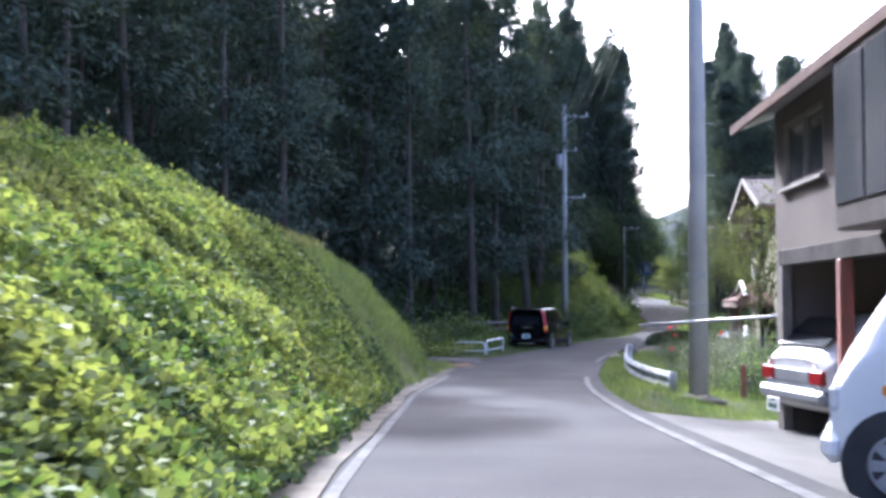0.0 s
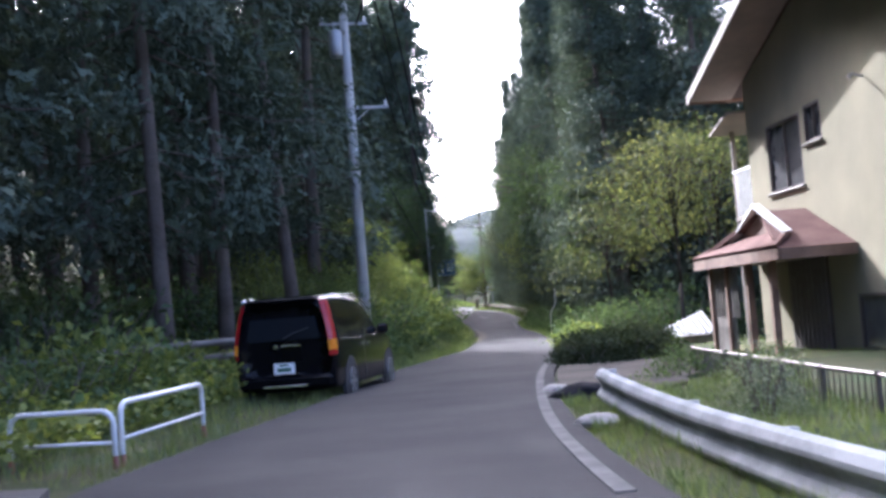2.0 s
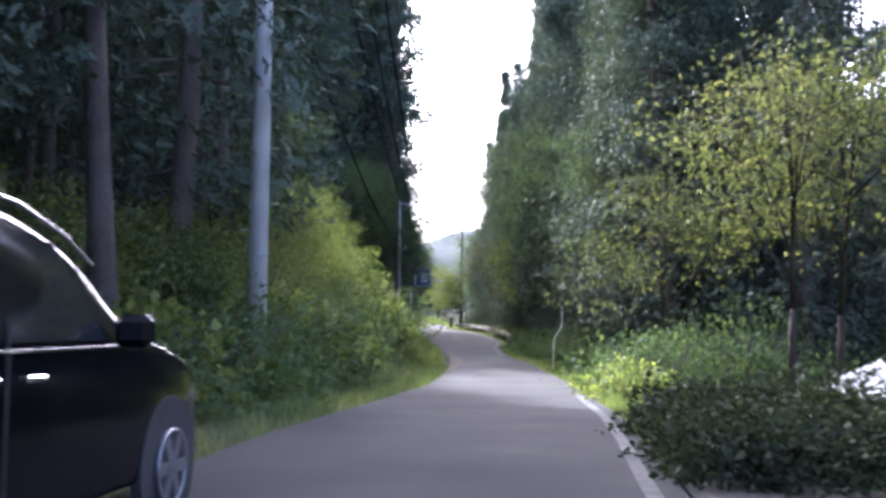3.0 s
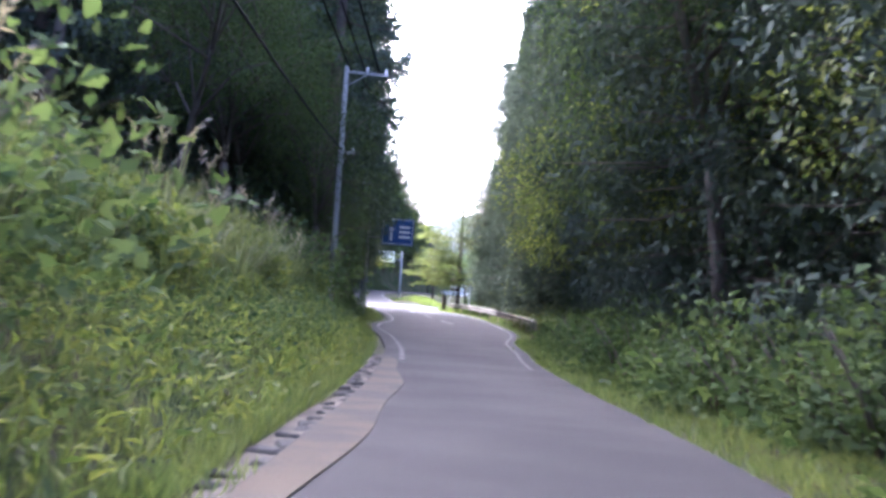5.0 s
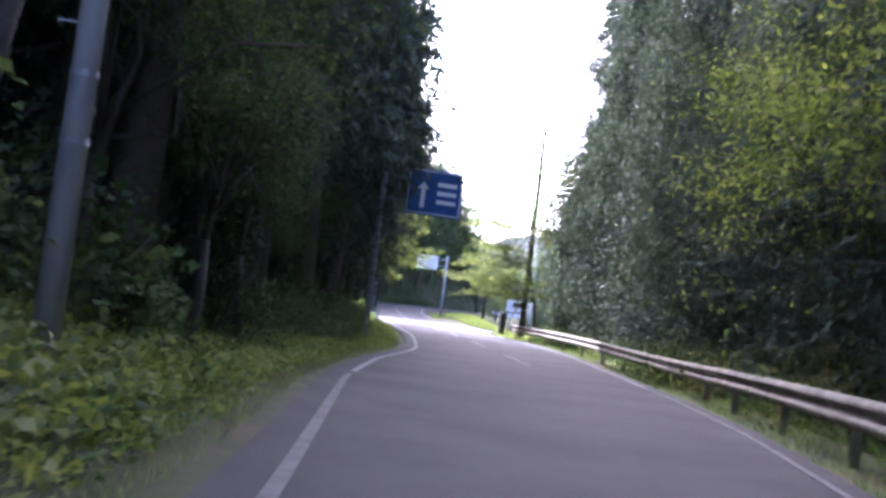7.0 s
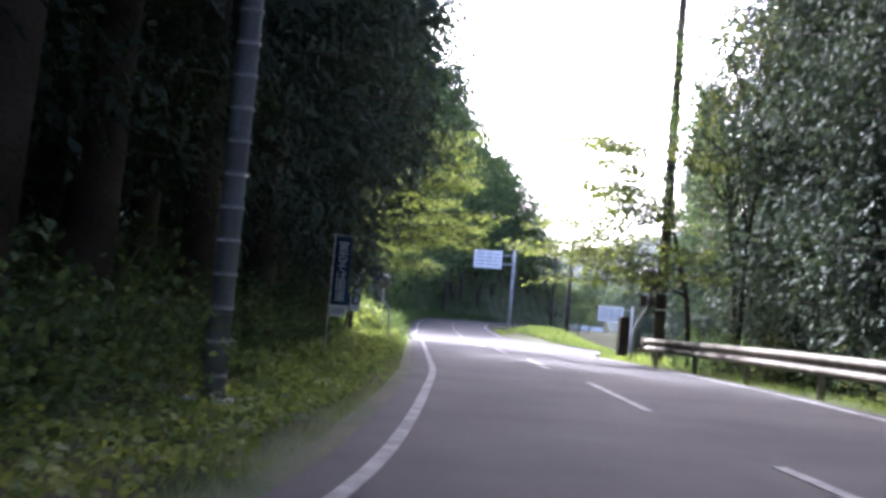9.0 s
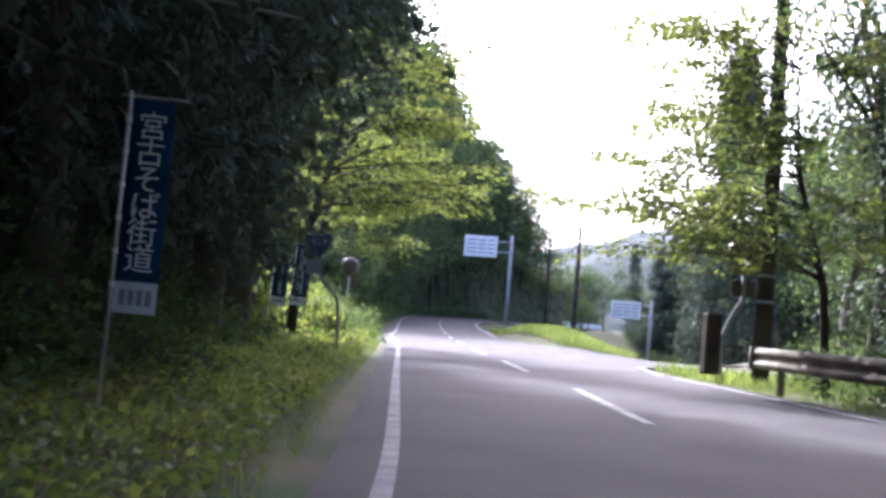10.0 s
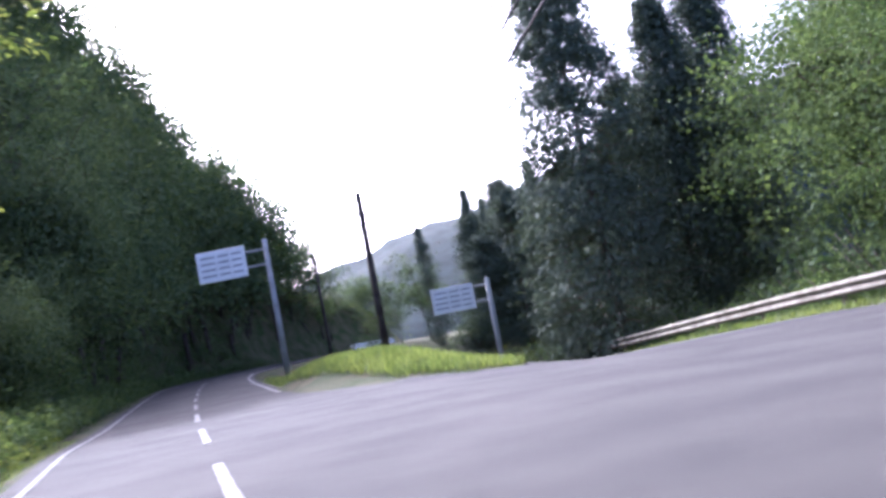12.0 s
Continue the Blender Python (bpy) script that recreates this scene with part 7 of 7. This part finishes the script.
# garden before the house
garden = grove("shrub", "silvery garden bush beside the guard rail", "shrub", "garden bushes", shrub_data, GREY_BARK, FLOWER_LEAF, (65, 1.0, 1.3, 2600, 0.07), (66, 0.9, 1.1, 2400, 0.065))
for x, y, s in ((7.2, 27.6, 0.9), (8.0, 29.3, 1.0), (7.6, 31.2, 1.05), (8.8, 32.4, 1.1), (9.6, 34.0, 1.0), (8.4, 34.2, 0.8), (10.4, 31.6, 1.0), (7.0, 25.4, 0.9), (6.6, 23.4, 0.8), (10.6, 36.5, 0.7)):
    plant(pick(garden), x, y, s)
plant(yellows[1], 8.1, 27.8, 0.78, wide=0.56)
plant(pick(garden), 7.9, 37.6, 0.62, wide=0.45)
for x, y, s in ((6.3, 21.5, 0.8), (7.6, 21.8, 1.0), (9.0, 24.5, 1.1), (9.8, 27.5, 1.1), (8.2, 19.6, 1.0), (10.2, 21.5, 1.2)):
    plant(pick(shrubs), x, y, s)
for x, y, s in ((9.6, 43.4, 0.4), (10.3, 44.8, 0.45), (9.9, 41.6, 0.4)):
    plant(pick(shrubs), x, y, s)
for k in range(22):
    y = RNG.uniform(41.0, 50.5)
    plant(pick(shrubs + yellow_shrubs), float(left_x(y)) - RNG.uniform(3.2, 9.0), y, RNG.uniform(0.6, 1.05))
# undergrowth to the left: beside the track, behind the van and along the bank
for k in range(40):
    y = 36.5 + RNG.uniform(0, 16)
    x = float(left_x(y)) - RNG.uniform(3.0, 9.0)
    if y > 36.5 + 0.4 * (float(left_x(y)) - x):
        plant(pick(shrubs + yellow_shrubs), x, y, RNG.uniform(0.55, 1.0))
for k in range(30):
    y = 55 + k * 0.85
    plant(pick(shrubs + shrubs + yellow_shrubs), float(left_x(y)) - RNG.uniform(2.2, 3.8), y, RNG.uniform(0.8, 1.3))
for k in range(26):
    y = 60.5 + k * 0.72 + RNG.uniform(-0.4, 0.4)
    plant(pick(mound_shrubs), float(left_x(y)) - RNG.uniform(3.4, 5.6), y, RNG.uniform(0.7, 1.05))
for k in range(14):
    y = 60 + k * 1.3 + RNG.uniform(-0.4, 0.4)
    plant(pick(mound_shrubs), float(left_x(y)) - RNG.uniform(3.6, 5.2), y, RNG.uniform(0.5, 0.7), z=on_land(float(left_x(y)) - 4.4, y, 1.0))
for x, y, s in ((7.6, 69.0, 0.46), (8.8, 72.5, 0.5), (9.6, 76.0, 0.55), (10.6, 79.5, 0.5), (6.6, 66.5, 0.42)):
    plant(pick(bright_trees), x, y, s)
for k in range(20):
    y = 101 + k * 0.9
    plant(pick(shrubs + dark_shrubs), float(left_x(y)) - RNG.uniform(2.8, 5.5), y, RNG.uniform(0.9, 1.5))
for k in range(34):
    y = RNG.uniform(79, 103)
    plant(pick(shrubs + yellow_shrubs), float(left_x(y)) - RNG.uniform(2.4, 5.0), y, RNG.uniform(0.45, 0.85))
for x, y, s in ((7.6, 87.0, 1.0), (9.4, 91.0, 1.0)):
    plant(pick(broads + yellows[:1]), x, y, s)
for x, y, s in ((18.8, 112.4, 0.8), (19.4, 116.0, 0.75), (20.4, 120.5, 0.72), (21.2, 125.0, 0.6)):
    plant(pick(broads), x, y, s)
for k in range(11):
    y = 104 + k * 2.5 + RNG.uniform(-0.6, 0.6)
    plant(pick(broads), float(left_x(y)) - RNG.uniform(4.6, 6.0), y, RNG.uniform(0.75, 1.1))
for k in range(16):
    y = 126 + k * 1.5 + RNG.uniform(-0.5, 0.5)
    plant(pick(broads), float(left_x(y)) - RNG.uniform(3.6, 4.6), y, RNG.uniform(0.36, 0.55))
    plant(pick(shrubs), float(left_x(y)) - RNG.uniform(2.4, 3.4), y, RNG.uniform(0.5, 0.9))
# tall undergrowth that hides the feet of the trunks
for k in range(46):
    y = RNG.uniform(33, 60)
    d = RNG.uniform(5.5, 13)
    if y > 38.5 + 0.4 * d or y < 31:
        plant(pick(dark_shrubs + dark_shrubs + shrubs), float(left_x(y)) - d, y, RNG.uniform(1.1, 1.9))
for k in range(51):
    y = 116 + k * 0.95
    plant(pick(dark_shrubs + shrubs), float(left_x(y)) - RNG.uniform(2.6, 5.0), y, RNG.uniform(0.6, 1.15))
for k in range(28):
    y = 172.6 + k * 1.0
    plant(pick(yellow_shrubs + shrubs), float(left_x(y)) - RNG.uniform(2.6, 6.0), y, RNG.uniform(0.7, 1.2))
# light trees that lean out over the left of the junction
for x, y, k, turn, s in ((27.9, 173.4, 0, 12, 1.0), (28.2, 180.2, 1, 10, 1.0)):
    plant(spread_trees[k], x, y, s, tilt=0.5, turn=turn)
# the trees beside the dark pole
plant(tall_spread[0], 38.4, 163.8, 1.0, tilt=0.5, turn=0)
plant(over_trees[0], 37.0, 163.2, 0.95, tilt=0.5, turn=172)
plant(yellows[0], 37.2, 160.4, 1.35, wide=0.8)
plant(broads[0], 40.5, 168.5, 1.0)
plant(broads[2], 41.8, 172.4, 1.1)
for x, y, s in ((38.5, 166.5, 0.8), (40.5, 169.5, 0.9), (42.5, 172.5, 1.0), (39.5, 163.0, 1.0)):
    plant(pick(shrubs), x, y, s)
# trees and weeds that crowd the foot of the hill
for k in range(44):
    y = 203 + k * 2.4 + RNG.uniform(-0.8, 0.8)
    plant(pick(hill_trees), float(left_x(y)) - RNG.uniform(3.4, 8.0), y, RNG.uniform(1.3, 1.8) * float(np.interp(y, [203, 212, 232, 262], [0.22, 0.34, 0.72, 1.0])), tilt=5)
for k in range(70):
    y = 184 + k * 1.62 + RNG.uniform(-0.6, 0.6)
    plant(pick(yellow_shrubs + shrubs if y < 205 else dark_shrubs + shrubs + shrubs), float(left_x(y)) - RNG.uniform(1.6, 3.4), y, RNG.uniform(0.5, 1.0))
hill_wood()
for k in range(60):
    y = RNG.uniform(192, 300)
    plant(pick(dark_shrubs + shrubs), float(left_x(y)) - RNG.uniform(3.2, 6.5), y, RNG.uniform(1.0, 1.7))
# bushes on the drop behind the lawn
for k in range(26):
    y = RNG.uniform(215, 232)
    plant(pick(shrubs + dark_shrubs + autumn_shrubs), RNG.uniform(45.0, 53.5), y, RNG.uniform(0.8, 1.3))
for k in range(10):
    plant(pick(shrubs + dark_shrubs), RNG.uniform(44.6, 46.0), RNG.uniform(207, 216), RNG.uniform(0.5, 0.8))
# valley trees
for k in range(60):
    y = RNG.uniform(222, 318)
    x = float(right_x(y)) + RNG.uniform(5, 60)
    if x > 46 + (y - 222) * 0.12 and not (66 < x < 78 and y > 300):
        plant(pick(hill_trees + broads), x, y, RNG.uniform(0.45, 0.75))
for p in protos:
    for o in (*p.children_recursive, p):
        bpy.data.objects.remove(o)


# ---- loose growth ----
def spread(name, label, category, leaf, y0, y1, n, side, d0, d1, hgt, size, seed, ratio=0.55, upright=0.3, power=1.0, keep=None):
    """Loose leaves or blades over a strip of land beside the road."""
    rng = np.random.default_rng(seed)
    y = rng.uniform(y0, y1, n)
    d = d0 + (d1 - d0) * rng.uniform(0, 1, n) ** power
    x = left_x(y) - d if side < 0 else right_x(y) + d
    lump = 0.55 + 0.45 * wave(x, y, 2.6, seed) + 0.35 * wave(x, y, 0.9, seed + 1)
    z = land_z(x, y) + np.clip(lump, 0.05, 1.4) * hgt * rng.uniform(0.25, 1.0, n)
    p = np.stack([x, y, z], -1)
    if keep is not None:
        ok = keep(x, y)
        p = p[ok]
    way = rng.normal(size=(len(p), 3)) * [1, 1, 0.5] + [0, 0, upright]
    me = cards_data(name, cards(rng, p, way, size, ratio, 0.12), leaf)
    return tagged(new(name, me), label, category, kind="stuff")


def blades(name, label, leaf, y0, y1, n, side, d0, d1, size, seed, power=1.0, keep=None):
    rng = np.random.default_rng(seed)
    y = rng.uniform(y0, y1, n)
    d = d0 + (d1 - d0) * rng.uniform(0, 1, n) ** power
    x = left_x(y) - d if side < 0 else right_x(y) + d
    tuft = np.clip(0.7 + 0.6 * wave(x, y, 1.3, seed), 0.25, 1.4)
    p = np.stack([x, y, land_z(x, y) - 0.02], -1)
    s = size * tuft
    if keep is not None:
        ok = keep(x, y)
        p, s = p[ok], s[ok]
    way = rng.normal(size=(len(p), 3)) * [0.42, 0.42, 0.1] + [0, 0, 1]
    pts = cards(rng, p, way, s, 0.05, 0.08)
    me = cards_data(name, pts, leaf)
    return tagged(new(name, me), label, "grass", kind="stuff")


def off_track(x, y):
    return ~((y > 30.2) & (y < 40.5) & (x < 2.2) & (y < 37.2 + 0.42 * (1.75 - x)) & (y > 30.0 + 0.3 * (1.35 - x)))


spread("vines", "bright green creeping vine leaves over the steep bank", "vine", KUDZU_LEAF, 2, 18, 90000, -1, 0.1, 4.0, 0.62, 0.072, 101, 0.8, 0.35)
spread("vines", "dark vine leaves low on the bank", "vine", DARK_LEAF, 2, 20, 26000, -1, 0.05, 4.2, 0.42, 0.085, 102, 0.8, 0.3)
blades("tall_grass", "fine grass along the top of the bank", DRY_GRASS_LEAF, 2, 30, 60000, -1, 2.6, 7.0, 0.40, 103)
spread("vines", "yellowing vine leaves scattered over the bank", "vine", YELLOW_LEAF, 2, 20, 9000, -1, 0.3, 5.6, 0.6, 0.08, 130, 0.8, 0.35)
blades("yard_grass", "rough grass in the yard beyond the house", GRASS_LEAF, 44, 66, 20000, 1, 2.2, 13, 0.12, 124, 1.0, lambda x, y: (x > right_x(y) + yard_width(y) - 0.2))
blades("verge_grass", "thin dry grass at the edge of the yard", DRY_GRASS_LEAF, 41, 58, 5000, 1, 0.3, 4.6, 0.09, 125, 1.0, lambda x, y: (np.abs(x - right_x(y) - yard_width(y)) < 0.7))
blades("verge_grass", "rough grass before the bushy bank", GRASS_LEAF, 56, 80, 22000, -1, 0.35, 5.5, 0.26, 128, 1.0)
blades("bank_grass", "fresh green grass on the end of the bank", GRASS_LEAF, 15.5, 31.5, 80000, -1, 0.15, 6.5, 0.26, 121, 1.0)
blades("verge_grass", "bright grass at the bend of the road", KUDZU_LEAF, 54, 72, 9000, 1, 0.25, 1.7, 0.22, 122, 1.1)
spread("weeds", "leafy weeds at the foot of the wooded hill", "weeds", BROAD_LEAF, 188, 300, 52000, -1, 0.9, 5.5, 1.3, 0.2, 123, 0.7)
blades("verge_grass", "short green grass beside the road", GRASS_LEAF, 24, 80, 26000, -1, 0.25, 4.0, 0.22, 104, 1.2, off_track)
blades("verge_grass", "short yellow-green grass under the guard rail", GRASS_LEAF, 15.6, 42, 26000, 1, 0.3, 3.2, 0.20, 105, 1.1)
blades("verge_grass", "green grass at the edge of the road", GRASS_LEAF, 55, 112, 24000, 1, 0.25, 2.2, 0.22, 106, 1.1)
blades("verge_grass", "short weeds under the guard rail", GRASS_LEAF, 110, 172, 16000, 1, 0.25, 2.4, 0.20, 107, 1.1, lambda x, y: y < 168)
blades("tall_grass", "long green grass on the slope", GRASS_LEAF, 74, 108, 46000, -1, 0.55, 4.5, 0.28, 108, 1.5)
spread("weeds", "long-leaved bright weeds near the gutter", "weeds", KUDZU_LEAF, 76, 108, 16000, -1, 0.6, 4.4, 0.5, 0.13, 131, 0.24, 0.6)
spread("weeds", "bright leafy weeds on the grassy slope", "weeds", BROAD_LEAF, 76, 106, 30000, -1, 1.0, 5.8, 0.75, 0.085, 126, 0.5)
spread("weeds", "broad vine leaves on the bank below the wood", "vine", KUDZU_LEAF, 95, 118, 24000, -1, 0.9, 6.5, 0.5, 0.1, 129, 0.8)
blades("verge_grass", "bright short grass at the edge of the road", KUDZU_LEAF, 74, 96, 9000, 1, 0.3, 1.7, 0.17, 127, 1.0)
blades("verge_grass", "grass beside the white line", GRASS_LEAF, 106, 200, 60000, -1, 0.5, 3.4, 0.16, 109, 1.1)
spread("weeds", "broad green weeds on the shady slope", "weeds", KUDZU_LEAF, 99, 172, 62000, -1, 0.7, 4.2, 0.36, 0.072, 110, 0.7)
spread("weeds", "pale weeds in the wood's edge", "weeds", DARK_LEAF, 30, 172, 44000, -1, 2.5, 22, 0.8, 0.19, 111, 0.7, 0.3, 1.3, off_track)
spread("weeds", "bright weeds at the sunny corner", "weeds", KUDZU_LEAF, 171, 200, 15000, -1, 0.9, 6.5, 0.5, 0.13, 112, 0.7)
spread("weeds", "dark weeds under the trees", "weeds", DARK_LEAF, 72, 165, 26000, 1, 1.8, 9, 0.6, 0.17, 113, 0.7)
spread("weeds", "bright weeds on the slope behind the hoops", "weeds", KUDZU_LEAF, 36, 60, 26000, -1, 1.6, 9, 0.85, 0.12, 114, 0.7, 0.3, 1.0, off_track)
rng = np.random.default_rng(120)
n = 30000
gx, gy = rng.uniform(39.6, 46.5, n), rng.uniform(191.5, 226, n)
ok = (gx > right_x(gy) + 0.35) & (gy > np.interp(gx, [39.5, 40.4, 41.4, 43.6, 46.0, 48.4], [205, 195.4, 193.2, 194.8, 204, 214]) + 0.4)
gp = np.stack([gx, gy, land_z(gx, gy) - 0.02], -1)[ok]
me = cards_data("lawn_grass", cards(rng, gp, rng.normal(size=(len(gp), 3)) * [0.4, 0.4, 0.1] + [0, 0, 1], 0.30, 0.12, 0.06), LAWN_LEAF)
tagged(new("lawn_grass", me), "yellow-green grass on the low mound between the roads", "grass", kind="stuff")
gx, gy = rng.uniform(47.6, 52.0, 5000), rng.uniform(184, 203, 5000)
ok = (gx > rail_x(gy) - 1.3) & (gx < rail_x(gy) + 0.9)
gp = np.stack([gx, gy, land_z(gx, gy) - 0.02], -1)[ok]
me = cards_data("verge_grass", cards(rng, gp, rng.normal(size=(len(gp), 3)) * [0.4, 0.4, 0.1] + [0, 0, 1], 0.24, 0.1, 0.06), GRASS_LEAF)
tagged(new("verge_grass", me), "green grass under the far guard rail", "grass", kind="stuff")
gx, gy = rng.uniform(35.6, 48, 12000), rng.uniform(164, 182, 12000)
ok = (gx > np.interp(gy, [164, 166, 169, 171.2, 172.2, 173.2, 176], [35.3, 35.4, 35.9, 36.4, 37.2, 40.2, 48.2]) + 0.15)
gp = np.stack([gx, gy, land_z(gx, gy) - 0.02], -1)[ok]
me = cards_data("verge_grass", cards(rng, gp, rng.normal(size=(len(gp), 3)) * [0.4, 0.4, 0.1] + [0, 0, 1], 0.26, 0.1, 0.06), GRASS_LEAF)
tagged(new("verge_grass", me), "yellow-green grass on the corner of the junction", "grass", kind="stuff")


# ---- pampas grass on the left bank ----
def reed_data(seed):
    rng = np.random.default_rng(seed)
    quads, plumes = [], []
    for k in range(85):
        a, r = rng.uniform(0, 6.28), rng.uniform(0.02, 0.25)
        base = np.array([math.cos(a) * r, math.sin(a) * r, -0.05])
        out = np.array([math.cos(a), math.sin(a), 0]) * rng.uniform(0.25, 0.8)
        L, w = rng.uniform(0.9, 1.7), 0.011
        side = np.array([-math.sin(a), math.cos(a), 0]) * w
        prev = base
        for j in range(1, 5):
            t = j / 4
            p = base + out * t * t * L * 0.75 + np.array([0, 0, L * (t - 0.32 * t ** 2.6)])
            f0, f1 = 1 - 0.8 * (t - 0.25), 1 - 0.8 * t
            quads.append([prev - side * f0, prev + side * f0, p + side * f1, p - side * f1])
            prev = p
    for k in range(3 if seed == 201 else 0):
        a = rng.uniform(0, 6.28)
        lean_ = np.array([math.cos(a), math.sin(a), 0]) * rng.uniform(0.1, 0.35)
        H = rng.uniform(1.4, 1.75)
        s = np.array([0.006, 0, 0])
        top = lean_ + [0, 0, H]
        quads.append([-s, s, top + s, top - s])
        n = 14
        t = rng.uniform(0, 1, n)
        p = top + (lean_ * 0.6 + [0, 0, 0.28]) * (t[:, None] - 0.6)
        plumes.append(cards(rng, p, rng.normal(size=(n, 3)) * 0.4 + lean_ * 1.2 + [0, 0, 0.55], 0.13, 0.16, 0.05))
    return np.array(quads), (np.concatenate(plumes) if plumes else None)


reeds = []
for sd in (201, 202, 203):
    q, pl = reed_data(sd)
    r0 = thing("pampas_grass", "tall pampas grass clump with faded pinkish plumes" if pl is not None else "tall green pampas grass clump without plumes", "grass clump", "pampas clumps on the bank", at=(0, 0, -500))
    part("blades", cards_data("blades", q, REED_LEAF), REED_LEAF, r0)
    if pl is not None:
        part("plumes", cards_data("plumes", pl, PLUME), PLUME, r0, "faded pinkish plumes")
    reeds.append(r0)
for k in range(100):
    y = RNG.uniform(81, 101)
    plant(reeds[0] if RNG.uniform() < 0.28 else reeds[int(RNG.integers(1, 3))], float(left_x(y)) - RNG.uniform(2.0, 6.5), y, RNG.uniform(0.75, 1.15))
for k in range(26):
    y = RNG.uniform(98, 106)
    plant(reeds[0] if k % 3 == 0 else reeds[1 + k % 2], float(left_x(y)) - RNG.uniform(2.2, 5.0), y, RNG.uniform(0.9, 1.2))
for o in reeds:
    for c in (*o.children_recursive, o):
        bpy.data.objects.remove(c)


# ---- red garden flowers ----
def flower(x, y, h, k):
    zb = on_land(x, y)
    root = thing("red_flower", "tall stem with a red dahlia-like flower", "flower", "red flowers in the garden", at=(x, y, zb))
    rng = np.random.default_rng(300 + k)
    part("stem", Shape().tube([(0, 0, 0), (0.05, 0.02, h * 0.5), (0.02, 0, h)], [0.012, 0.009, 0.006], 5), GRASS_LEAF, root)
    n = 26
    u = unit(rng.normal(size=(n, 3)) + [0, 0, 0.5])
    part("petals", cards_data("petals", cards(rng, np.array([0.02, 0, h]) + u * 0.015, u, 0.052, 0.6, 0.1), FLOWER), FLOWER, root, "red petals")
    leafs = cards(rng, np.stack([np.zeros(10), np.zeros(10), rng.uniform(0.2, 0.9, 10) * h], -1), rng.normal(size=(10, 3)) + [0, 0, 0.3], 0.12, 0.5, 0.1)
    part("leaves", cards_data("leaves", leafs, BROAD_LEAF), BROAD_LEAF, root)


for k, (x, y, h) in enumerate(((6.4, 30.0, 1.2), (6.62, 30.1, 1.3), (7.0, 30.0, 1.1), (7.2, 30.1, 1.12), (6.42, 29.9, 0.66), (6.5, 29.9, 1.02), (7.6, 31.4, 1.25), (8.3, 32.2, 1.2))):
    flower(x, y, h, k)


# ---- far ridges ----
def ridge(x0, x1, y, base, tops, depth, seed, label):
    """A long wooded ridge: a bumpy sheet that rises to a crest and falls behind."""
    nx, ny = 160, 26
    xs = np.linspace(x0, x1, nx)
    crest = np.interp(xs, [p[0] for p in tops], [p[1] for p in tops])
    rng = np.random.default_rng(seed)
    rows = []
    for j in range(ny):
        t = j / (ny - 1)
        prof = math.sin(min(t * 1.35, 1) * math.pi / 2) ** 0.9 if t < 0.74 else max(0.0, 1 - (t - 0.74) * 1.5)
        zz = base + (crest - base) * prof
        bump = wave(xs, np.full(nx, t * depth), 70, seed) * 5 + wave(xs, np.full(nx, t * depth), 22, seed + 3) * 2.4 + rng.uniform(-1.6, 1.6, nx)
        rows += [(float(a), float(y + t * depth + 8 * math.sin(a / 90)), float(b + c)) for a, b, c in zip(xs, zz, bump * (0.2 + 0.8 * prof))]
    f = [(j * nx + i, j * nx + i + 1, (j + 1) * nx + i + 1, (j + 1) * nx + i) for j in range(ny - 1) for i in range(nx - 1)]
    me = data_of("distant_ridge", (rows, [], f), FAR_WOOD, True)
    return tagged(new("distant_ridge", me), label, "hill", kind="structure")


ridge(-500, 1500, 700, -10, [(-500, 90), (100, 66), (205, 70), (250, 84), (300, 96), (372, 112), (480, 150), (700, 190), (1500, 210)], 420, 1, "wooded mountain ridge far down the valley")
ridge(-900, 1900, 1500, 0, [(-900, 160), (0, 150), (350, 120), (500, 150), (1900, 260)], 500, 5, "hazy blue mountain ridge on the horizon")
ridge(-900, -120, 20, 0, [(-900, 90), (-400, 70), (-120, 20)], 600, 8, "wooded hillside behind the cedars")
